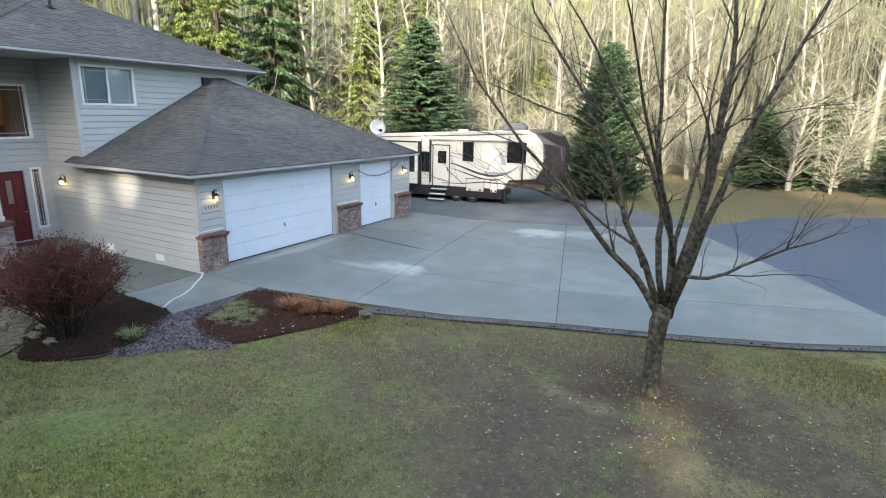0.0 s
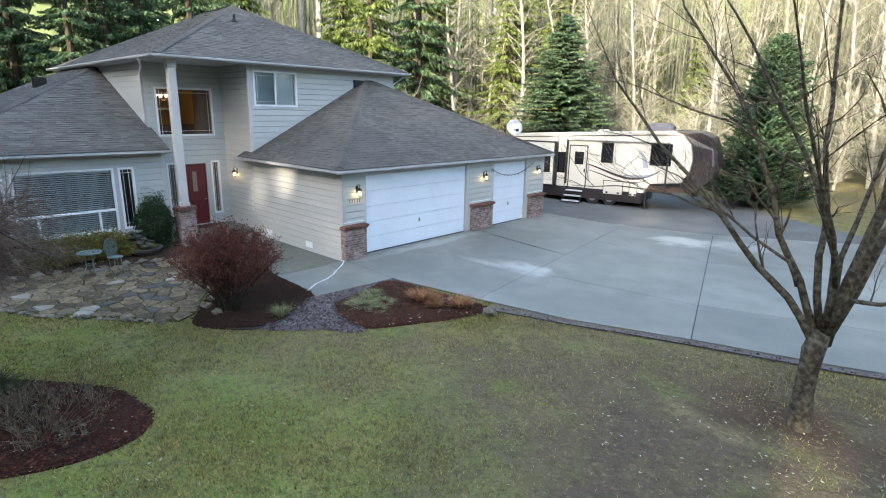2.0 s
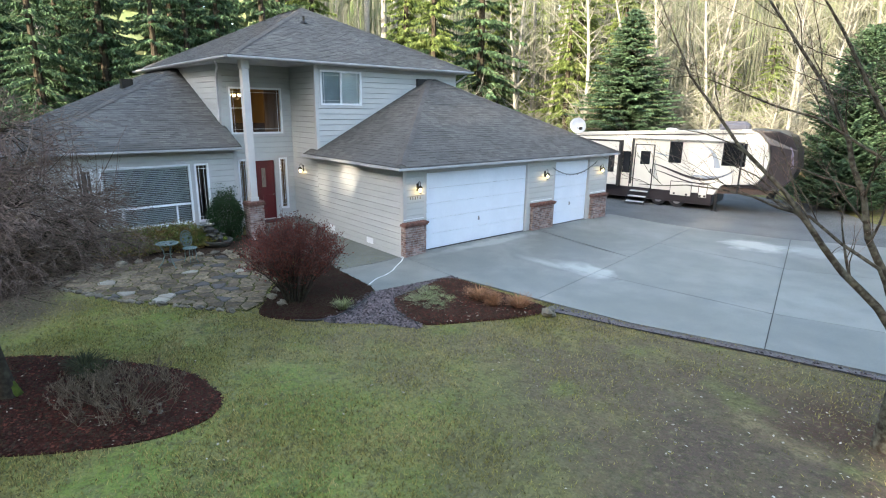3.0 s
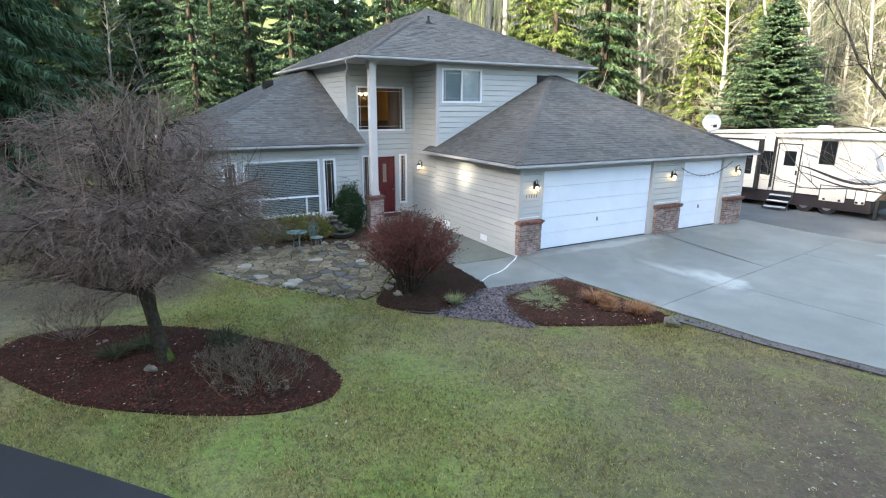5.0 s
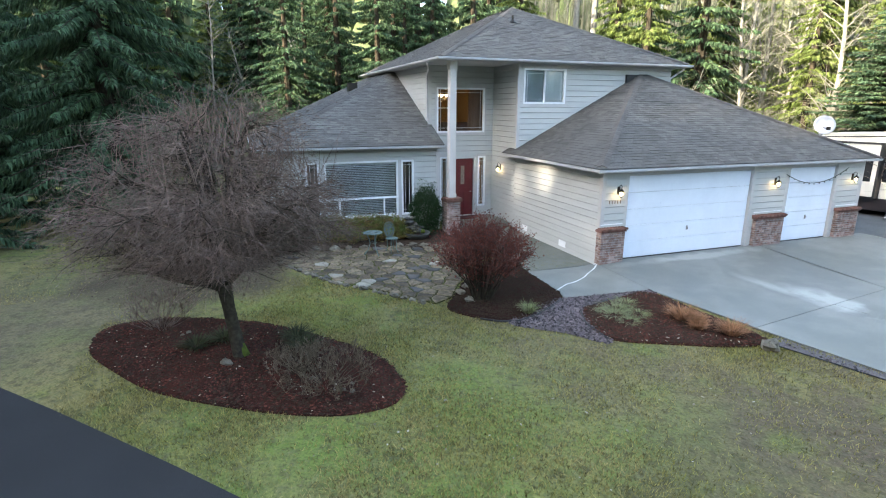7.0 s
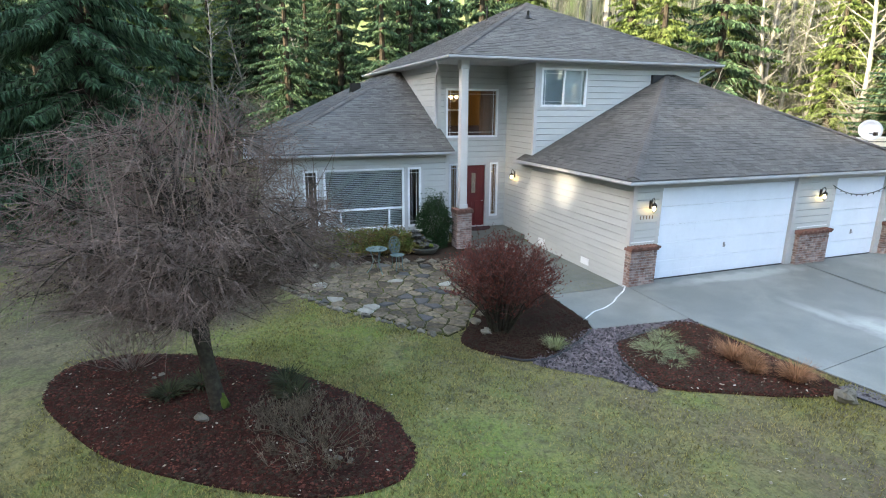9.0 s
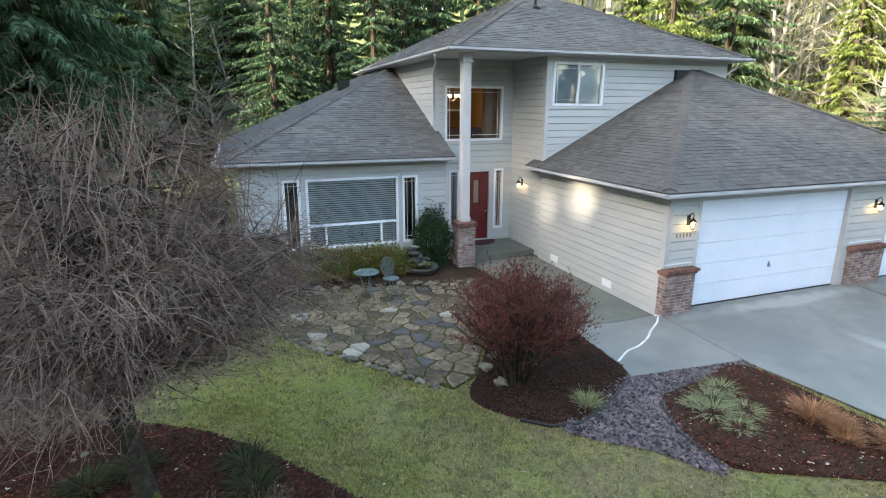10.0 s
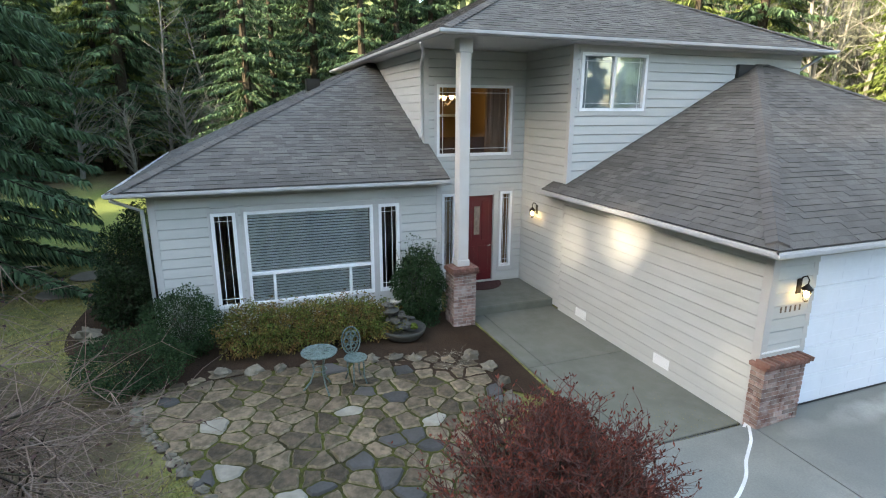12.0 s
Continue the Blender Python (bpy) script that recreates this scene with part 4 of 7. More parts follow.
def caps(roof, p, q):
    """Cap shingles along a hip or ridge."""
    p, q = Vector(p), Vector(q)
    d = (q - p)
    n = int(d.length / 0.16)
    d = d / n
    side = Vector((d.y, -d.x, 0)).normalized()
    b = Build()
    for i in range(n):
        a = p + d * i
        c = a + d * 1.3
        drop = Vector((0, 0, -0.055))
        up0, up1 = Vector((0, 0, 0.034)), Vector((0, 0, 0.026))
        s = side * 0.15
        b.add([a - s + drop + up0, a + up0, a + s + drop + up0, c - s + drop + up1, c + up1, c + s + drop + up1, a - s + drop, a, a + s + drop],
              [(0, 1, 4, 3), (1, 2, 5, 4), (6, 7, 1, 0), (7, 8, 2, 1)])
    tagged(part("hip_cap", b, HIPCAP, roof), kind="stuff")


def gutter(roof, pts, drop=0.066):
    """An eaves gutter with a lip along the points."""
    prof = [(0.0, -drop), (0.07, -drop), (0.10, -0.05), (0.105, 0.0), (0.118, 0.003), (0.118, -0.012), (0.112, -0.055), (0.08, -drop - 0.012), (0.0, -drop - 0.012)]
    b = Build()
    pts = [Vector(p) for p in pts]
    outs = []
    for i, p in enumerate(pts):
        ds = [(pts[j + 1] - pts[j]).normalized() for j in (i - 1, i) if 0 <= j < len(pts) - 1]
        ns = [Vector((d.y, -d.x, 0)) for d in ds]
        n = sum(ns, Vector())
        n = n / n.dot(ns[0])
        outs.append(n)
    k = len(prof)
    for p, n in zip(pts, outs):
        b.v += [tuple(p + n * w + Vector((0, 0, z))) for w, z in prof]
    for i in range(len(pts) - 1):
        b.f += [(i * k + j, i * k + (j + 1) % k, (i + 1) * k + (j + 1) % k, (i + 1) * k + j) for j in range(k)]
    b.f += [tuple(range(k)), tuple(range((len(pts) - 1) * k, len(pts) * k))]
    part("gutter", b, GUTTER, roof)


def downspout(pts):
    part("downspout", Build().tube(pts, 0.038, 6), GUTTER, house, smooth=True)


def deck(roof, corners, faces):
    part("deck", Build().add(corners, faces), SHINGLE, roof)


# garage roof
EX, EYL, EYR, EZ, SL_G = -12.72, 9.44, 21.04, 2.72, 0.518
gm, gr = (EYL + EYR) / 2, (EYR - EYL) / 2
groof = new("roof")
groof.parent = house
tagged(groof, "grey asphalt shingle hip roof over the garage")
apex = (EX - gr, gm, EZ + gr * SL_G)
back = (-21.0, gm, apex[2])
deck(groof, [(EX, EYL, EZ - 0.01), (EX, EYR, EZ - 0.01), (apex[0], apex[1], apex[2] - 0.02), (-18.9, EYL, EZ - 0.01), (-21, EYR, EZ - 0.01), (-18.9, gm, apex[2] - 0.02), (-21, gm, apex[2] - 0.02)],
     [(0, 1, 2), (0, 2, 5, 3), (1, 4, 6, 2)])
near_corner = lambda p: p.x > -15.6 and p.y < 12.4
shingle_face(groof, (EX, EYL, EZ), (EX, EYR, EZ), (-1, 0), SL_G, lambda r: r, lambda r: 2 * gr - r, near_corner, 1)
# the side that climbs towards +y, from the wall to the front corner
shingle_face(groof, (-18.88, EYL, EZ), (EX, EYL, EZ), (0, 1), SL_G, lambda r: 0.0 if r < 0.5 else 0.53, lambda r: (EX + 18.88) - r, near_corner, 2)
caps(groof, (EX - 0.12, EYL + 0.12, EZ + 0.02 + 0.12 * SL_G), apex)
caps(groof, (EX + 0.02, EYR + 0.02, EZ + 0.02), apex)
part("soffit", Build().box(-18.9, EYL + 0.03, EZ - 0.10, EX - 0.03, EYR - 0.03, EZ - 0.075), TRIM, groof)
part("fascia", Build().box(EX - 0.03, EYL, EZ - 0.10, EX, EYR, EZ - 0.02).box(-18.9, EYL, EZ - 0.10, EX, EYL + 0.03, EZ - 0.02).box(-18.9, EYR - 0.03, EZ - 0.10, EX, EYR, EZ - 0.02), TRIM, groof)
gutter(groof, [(-18.92, EYL, EZ - 0.015), (EX, EYL, EZ - 0.015), (EX, EYR, EZ - 0.015)])
part("flashing", Build().box(-18.36, 14.4, 5.2, -18.22, 15.4, 5.62), BLACK, groof)

# main roof
MX, MYL, MYR, MZ, SL_M = -17.92, 6.6, 17.1, 6.02, 0.49
mm, mr = (MYL + MYR) / 2, (MYR - MYL) / 2
MB = -30.7
mroof = new("roof")
mroof.parent = house
tagged(mroof, "grey asphalt shingle hip roof over the upper storey")
ma, mb = (MX - mr, mm, MZ + mr * SL_M), (MB + mr, mm, MZ + mr * SL_M)
deck(mroof, [(MX, MYL, MZ - 0.01), (MX, MYR, MZ - 0.01), (ma[0], ma[1], ma[2] - 0.02), (MB, MYL, MZ - 0.01), (MB, MYR, MZ - 0.01), (mb[0], mb[1], mb[2] - 0.02)],
     [(0, 1, 2), (0, 2, 5, 3), (1, 4, 5, 2), (3, 5, 4)])
shingle_face(mroof, (MX, MYL, MZ), (MX, MYR, MZ), (-1, 0), SL_M, lambda r: r, lambda r: 2 * mr - r, None, 3)
shingle_face(mroof, (MB, MYL, MZ), (MX, MYL, MZ), (0, 1), SL_M, lambda r: r, lambda r: (MX - MB) - r if r < mr else 0, None, 4)
caps(mroof, (MX, MYL, MZ + 0.02), ma)
caps(mroof, (MX, MYR, MZ + 0.02), ma)
caps(mroof, ma, mb)
part("soffit", Build().box(MB + 0.03, MYL + 0.03, MZ - 0.11, MX - 0.03, MYR - 0.03, MZ - 0.085), TRIM, mroof)
part("fascia", Build().box(MX - 0.03, MYL, MZ - 0.11, MX, MYR, MZ - 0.02).box(MB, MYL, MZ - 0.11, MX - 0.03, MYL + 0.03, MZ - 0.02).box(MB, MYR - 0.03, MZ - 0.11, MX - 0.03, MYR, MZ - 0.02), TRIM, mroof)
gutter(mroof, [(MB, MYL, MZ - 0.015), (MX, MYL, MZ - 0.015), (MX, MYR, MZ - 0.015), (MB, MYR, MZ - 0.015)])
part("vent_pipe", Build().tube([(-21.4, 11.0, 7.4), (-21.4, 11.0, 8.0)], 0.05, 8).lathe([(0.16, 0), (0.06, 0.12)], 8, (-21.4, 11.0, 7.72)), DARKMETAL, mroof)
part("vent_pipe", Build().tube([(-25.2, 11.0, 8.0), (-25.2, 11.0, 8.75)], 0.04, 8), DARKMETAL, mroof)

# wing roof
WX, WYL, WYR, WZ, SL_W = -18.9, 0.57, 7.13, 3.05, 0.455
wroof = new("roof")
wroof.parent = house
tagged(wroof, "grey asphalt shingle hip roof over the front wing")
deck(wroof, [(WX, WYL, WZ - 0.01), (WX, WYR, WZ - 0.01), (XD, WYR, WZ - 0.01 + 1.5 * SL_W), (XD, YP, WZ - 0.01 + 1.5 * SL_W), (WX - 6.48, YP, WZ - 0.02 + 6.48 * SL_W), (-29.5, WYL, WZ - 0.01), (-29.5, YP, WZ - 0.02 + 6.48 * SL_W)],
     [(0, 1, 2, 3, 4), (0, 4, 6, 5)])
wing_end = lambda r: (WYR - WYL) if r < 1.5 else (YP - WYL - 0.0)
shingle_face(wroof, (WX, WYL, WZ), (WX, WYR, WZ), (-1, 0), SL_W, lambda r: r, wing_end, lambda p: p.x > -20.9 and 2.2 < p.y, 5)
shingle_face(wroof, (-29.5, WYL, WZ), (WX, WYL, WZ), (0, 1), SL_W, lambda r: 0.0, lambda r: (WX + 29.5) - r if r < 6.48 else 0.0, None, 6)
caps(wroof, (WX, WYL, WZ + 0.02), (WX - 6.4, WYL + 6.4, WZ + 6.4 * SL_W))
part("soffit", Build().box(-29.5, WYL + 0.03, WZ - 0.10, WX - 0.03, WYR - 0.03, WZ - 0.075), TRIM, wroof)
part("fascia", Build().box(WX - 0.03, WYL, WZ - 0.10, WX, WYR, WZ - 0.02).box(-29.5, WYL, WZ - 0.10, WX - 0.03, WYL + 0.03, WZ - 0.02), TRIM, wroof)
gutter(wroof, [(-29.5, WYL, WZ - 0.015), (WX, WYL, WZ - 0.015), (WX, WYR, WZ - 0.015)])
part("flashing", Build().box(-25.6, 4.9, 5.05, -25.2, 5.3, 5.42), DARKMETAL, wroof)
downspout([(MX + 0.02 - 1.2, MYL - 0.06, MZ - 0.14), (MX - 1.5, MYL + 0.1, MZ - 0.3), (XD + 0.02, YP - 0.09, MZ - 0.5), (XD + 0.02, YP - 0.09, 4.05), (XD + 0.2, YP - 0.18, 3.9)])
downspout([(WX - 0.1, WYL - 0.05, WZ - 0.14), (XW + 0.06, 0.98, WZ - 0.4), (XW + 0.06, 1.0, 0.0)])
downspout([(MX - 0.3, MYR + 0.05, MZ - 0.14), (XU - 0.1, 16.68, MZ - 0.5), (XU - 0.1, 16.68, 4.4)])

# porch post on a brick pillar
PX, PY = -18.42, 7.22
part("post", Build().slab(PX - 0.125, PY - 0.125, 1.2, PX + 0.125, PY + 0.125, 5.92, 0.02).slab(PX - 0.145, PY - 0.145, 5.64, PX + 0.145, PY + 0.145, 5.92, 0.01).slab(PX - 0.145, PY - 0.145, 1.2, PX + 0.145, PY + 0.145, 1.34, 0.01), material("post_paint", (0.52, 0.50, 0.48), (0.48, 0.46, 0.44), 2, 0.55, fine_amount=0.05), house)

BRICK_FULL = Build().slab(0, 0, 0, 0.2, 0.095, 0.062, 0.005).mesh("brick", BRICK)
BRICK_HALF = Build().slab(0, 0, 0, 0.095, 0.095, 0.062, 0.005).mesh("brick", BRICK)
BRICK_CAP = Build().slab(0, 0, 0, 0.095, 0.24, 0.07, 0.006).mesh("brick", BRICK_RED)


def brick_pier(cx, cy, w, d, z0, z1, sides):
    """A pier faced with bricks; sides: any of f (+x), l (-y), r (+y), b (-x). A sloped rowlock caps it."""
    pier = new("brick_pier")
    pier.parent = house
    tagged(pier, "weathered red and whitish brick pier with a rowlock cap")
    x0, x1, y0, y1 = cx - d / 2, cx + d / 2, cy - w / 2, cy + w / 2
    part("core", Build().box(x0 + 0.012, y0 + 0.012, z0, x1 - 0.012, y1 - 0.012, z1), MORTAR, pier)
    rr = random.Random(int(cy * 100))
    rows = int((z1 - z0) / 0.074)

    def line(length, row, place):
        u = 0.0
        first = row % 2
        while u < length - 0.03:
            full = not (first and u == 0) and length - u > 0.19
            part("brick", BRICK_FULL if full else BRICK_HALF, None, pier, m=place(u) @ pose(0, rr.uniform(-0.003, 0.003), 0))
            u += 0.21 if full else 0.105

    for row in range(rows):
        z = z0 + row * 0.074
        if "f" in sides:
            line(w, row, lambda u: pose(x1, y0 + u, z, 0, 0, 90))
        if "l" in sides:
            line(d, row + 1, lambda u: pose(x0 + u, y0, z))
        if "b" in sides:
            line(w, row, lambda u: pose(x0 + 0.095, y0 + u, z, 0, 0, 90))
        if "r" in sides:
            line(d, row + 1, lambda u: pose(x0 + u, y1 - 0.095, z))
    # cap: a flat course and tilted rowlocks
    part("cap_course", Build().slab(x0 - 0.02, y0 - 0.04, z1 - 0.06, x1 + 0.045, y1 + 0.04, z1 + 0.01, 0.01), BRICK_RED, pier)
    u = y0 - 0.05
    while u < y1 - 0.02:
        part("brick", BRICK_CAP, None, pier, m=pose(x1 + 0.09, u, z1 + 0.012, 0, 14 if "b" not in sides else 0, 90) if d < 0.4 else pose(x1 + 0.06, u, z1 + 0.012, 0, 0, 90))
        if d > 0.4:
            part("brick", BRICK_CAP, None, pier, m=pose(x1 - 0.19, u, z1 + 0.012, 0, 0, 90))
        u += 0.102
    return pier


brick_pier(PX, PY, 0.53, 0.53, G, 1.12, "flrb")
for y0, y1 in ((9.72, 10.54), (15.75, 17.0), (19.6, 20.68)):
    brick_pier(XG + 0.05, (y0 + y1) / 2, y1 - y0, 0.24, -0.17, 0.93, "flr")
for y0, y1 in ((9.76, 10.54), (15.75, 17.0), (19.6, 20.68)):
    part("ledge_trim", Build().slab(XG, y0, 1.06, XG + 0.045, y1, 1.09), WHITE, house)

# foundation vents
for x in (-17.41, -14.87):
    v = new("foundation_vent")
    v.parent = house
    part("frame", Build().slab(x - 0.2, Y0 - 0.04, -0.02, x + 0.2, Y0 - 0.022, 0.18, 0.004), WHITE, v)
    for i in range(5):
        part("louvre", Build().slab(x - 0.17, Y0 - 0.048, 0.015 + i * 0.03, x + 0.17, Y0 - 0.04, 0.03 + i * 0.03, 0.002), WHITE, v)


# wall lanterns
def lantern(at, turn, grp="wall lanterns"):
    lt = thing("wall_lantern", "lit bronze carriage lantern on the siding", "wall lamp", at, turn, grp)
    part("backplate", Build().slab(0, -0.06, -0.12, 0.025, 0.06, 0.16, 0.008), DARKMETAL, lt)
    part("arm", Build().tube([(0.02, 0, 0.1), (0.06, 0, 0.2), (0.13, 0, 0.24), (0.18, 0, 0.18), (0.17, 0, 0.1)], 0.012, 6), DARKMETAL, lt, smooth=True)
    part("cap", Build().lathe([(0.1, 0.0), (0.085, 0.035), (0.04, 0.075), (0.012, 0.11)], 10, (0.17, 0, 0.0)), DARKMETAL, lt, smooth=True)
    gl = part("glass", Build().lathe([(0.045, -0.2), (0.085, -0.002)], 8, (0.17, 0, 0)), GLASS, lt)
    gl.visible_shadow = False
    part("bulb", Build().lathe([(0.012, -0.15), (0.036, -0.11), (0.036, -0.05), (0.015, -0.02)], 8, (0.17, 0, 0)), BULB, lt, smooth=True)
    part("base", Build().lathe([(0.015, -0.23), (0.05, -0.2)], 8, (0.17, 0, 0)), DARKMETAL, lt)
    lt.scale = (0.82, 0.82, 0.82)
    la = new("lantern_light", bpy.data.lights.new("lantern_light", "POINT"))
    la.data.energy, la.data.color, la.data.shadow_soft_size = 0.09, (1, 0.72, 0.34), 0.05
    la.location = Matrix(lt.matrix_basis) @ Vector((0.22, 0, -0.28))


for y in (10.3, 16.5, 20.2):
    lantern((XG + 0.025, y, 2.05), 0)
lantern((-19.55, Y0 - 0.025, 2.08), -90)
# house number as plain bars
num = thing("house_number", "small bronze house number bars on the siding", "number sign", (XG + 0.03, 10.0, 1.68))
for i in range(5):
    part("bar", Build().slab(0, i * 0.095, 0, 0.006, i * 0.095 + 0.032, 0.095, 0.002), material("bronze_bar", (0.16, 0.12, 0.09), rough=0.6), num)

# ---- plants ----


def leaf_material(name, c1, c2, rough=0.6, island=0.5, trans=0.25, scale=0.6):
    m = material(name, c1, c2, scale, rough, fine_amount=0.15, fine_scale=9, island=island, spec=0.15)
    b = m.node_tree.nodes["Principled BSDF"]
    b.inputs["Subsurface Weight"].default_value = 0.0
    if trans:
        N, L = m.node_tree.nodes, m.node_tree.links
        tr, add = N.new("ShaderNodeBsdfTranslucent"), N.new("ShaderNodeMixShader")
        add.inputs[0].default_value = trans
        L.new(b.inputs["Base Color"].links[0].from_socket, tr.inputs["Color"])
        L.new(b.outputs[0], add.inputs[1])
        L.new(tr.outputs[0], add.inputs[2])
        L.new(add.outputs[0], N["Material Output"].inputs["Surface"])
    return m


BARK = material("mossy_grey_bark", (0.030, 0.024, 0.018), (0.056, 0.044, 0.031), 4, 0.95, spec=0.15, fine=(0.30, 0.30, 0.23), fine_scale=13, fine_amount=0.30, bump=0.8, bump_scale=30)
BARK_DARK = material("dark_bark", (0.028, 0.021, 0.017), (0.046, 0.036, 0.026), 5, 0.95, spec=0.15, fine=(0.10, 0.10, 0.06), fine_scale=16, fine_amount=0.35, bump=0.8, bump_scale=30)
GREEN_MOSS = material("trunk_moss", (0.105, 0.135, 0.025), (0.060, 0.075, 0.018), 14, 0.95, spec=0.1, bump=0.8, bump_scale=60)
TWIG = material("grey_twig", (0.160, 0.103, 0.082), (0.205, 0.148, 0.116), 2, 0.9, island=0.4)
STRAW_TWIG = material("straw_twig", (0.140, 0.082, 0.055), (0.095, 0.060, 0.042), 2, 0.9, island=0.4)
TWIG_RED = material("red_twig", (0.105, 0.036, 0.027), (0.075, 0.032, 0.025), 3, 0.85, island=0.5)
ALDER = material("pale_alder_bark", (0.200, 0.190, 0.160), (0.120, 0.115, 0.095), 1.2, 0.85, fine=(0.34, 0.33, 0.30), fine_scale=6, fine_amount=0.4, island=0.25)
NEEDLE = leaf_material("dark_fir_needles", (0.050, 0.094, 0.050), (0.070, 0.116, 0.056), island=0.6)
# lighter, yellower needles: sunlight on the far trees is put into the colour
NEEDLE_LIT = leaf_material("sunlit_cedar_needles", (0.132, 0.185, 0.052), (0.155, 0.192, 0.060), island=0.5, trans=0.4)
SPRUCE = leaf_material("blue_green_spruce", (0.060, 0.105, 0.062), (0.080, 0.130, 0.066), island=0.45)
BOX = leaf_material("evergreen_leaf", (0.026, 0.054, 0.024), (0.040, 0.072, 0.028), 0.75, 0.5)
HEATH = leaf_material("heath_leaf", (0.105, 0.160, 0.036), (0.205, 0.110, 0.045), 0.6, 0.65, scale=3.5)
LAUREL = leaf_material("laurel_leaf", (0.016, 0.034, 0.014), (0.024, 0.045, 0.018), 0.35, 0.5)
BUD = leaf_material("red_bud", (0.185, 0.050, 0.034), (0.115, 0.036, 0.026), 0.7, 0.5)
BUD_BROWN = leaf_material("brown_bud", (0.10, 0.06, 0.055), (0.075, 0.042, 0.04), 0.8, 0.5)
STRAP = leaf_material("pale_green_blade", (0.19, 0.22, 0.09), (0.30, 0.28, 0.17), 0.6, 0.5)
RUST = leaf_material("rusty_blade", (0.36, 0.185, 0.095), (0.26, 0.115, 0.055), 0.7, 0.5)
GREYLEAF = leaf_material("grey_twiggy_leaf", (0.145, 0.112, 0.078), (0.17, 0.13, 0.095), 0.9, 0.5)
FERN = leaf_material("dark_fern", (0.042, 0.050, 0.020), (0.06, 0.052, 0.026), 0.7, 0.5)
BLADE = leaf_material("grass_blade", (0.200, 0.184, 0.050), (0.27, 0.21, 0.085), 0.85, 0.75, 0.2, 0.8)


def blade(b, p, d, w, droop, r):
    """A narrow diamond leaf from p along d."""
    d = Vector(d)
    s = d.cross(Vector((r.uniform(-1, 1), r.uniform(-1, 1), r.uniform(-1, 1))))
    s = s.normalized() * w if s.length > 1e-6 else Vector((w, 0, 0))
    p = Vector(p)
    m = p + d * 0.5
    e = p + d + Vector((0, 0, -droop))
    o = len(b.v)
    b.v += [tuple(p), tuple(m + s), tuple(e), tuple(m - s)]
    b.f.append((o, o + 1, o + 2, o + 3))


def twig(b, p, d, length, rad, r, bend=0.25, segs=3, sag=0.0, n=3):
    """A thin tapering twig; returns its points."""
    d = Vector(d).normalized()
    pts, p = [Vector(p)], Vector(p)
    for i in range(segs):
        d = (d + Vector((r.uniform(-bend, bend), r.uniform(-bend, bend), r.uniform(-bend, bend) - sag))).normalized()
        p = p + d * (length / segs)
        pts.append(p.copy())
    b.tube(pts, [rad * (1 - 0.75 * i / segs) for i in range(segs + 1)], n, False)
    return pts


def branch_out(wood, fine, pts, rads, r, depth, twig_len, per_m, spread=0.9, up=0.2, sag=0.0, tip=0.006):
    """Side branches along a limb, with thinner ones on those."""
    for i in range(len(pts) - 1):
        a, c = Vector(pts[i]), Vector(pts[i + 1])
        seg = (c - a)
        k = max(1, int(seg.length * per_m + r.random()))
        for _ in range(k):
            t = r.random()
            p = a + seg * t
            rad = (rads[i] * (1 - t) + rads[i + 1] * t)
            d = seg.normalized() + Vector((r.gauss(0, spread), r.gauss(0, spread), r.gauss(0, spread * 0.6) + up))
            L0 = twig_len * r.uniform(0.5, 1.2)
            rr = max(tip, rad * 0.45)
            q = twig(wood if depth > 1 else fine, p, d, L0, rr, r, 0.22, 4, sag, 5 if depth > 1 else 3)
            if depth > 1:
                branch_out(wood, fine, q, [rr * (1 - 0.75 * j / 4) for j in range(5)], r, depth - 1, twig_len * 0.55, per_m * 1.5, spread, up, sag, tip * 0.6)


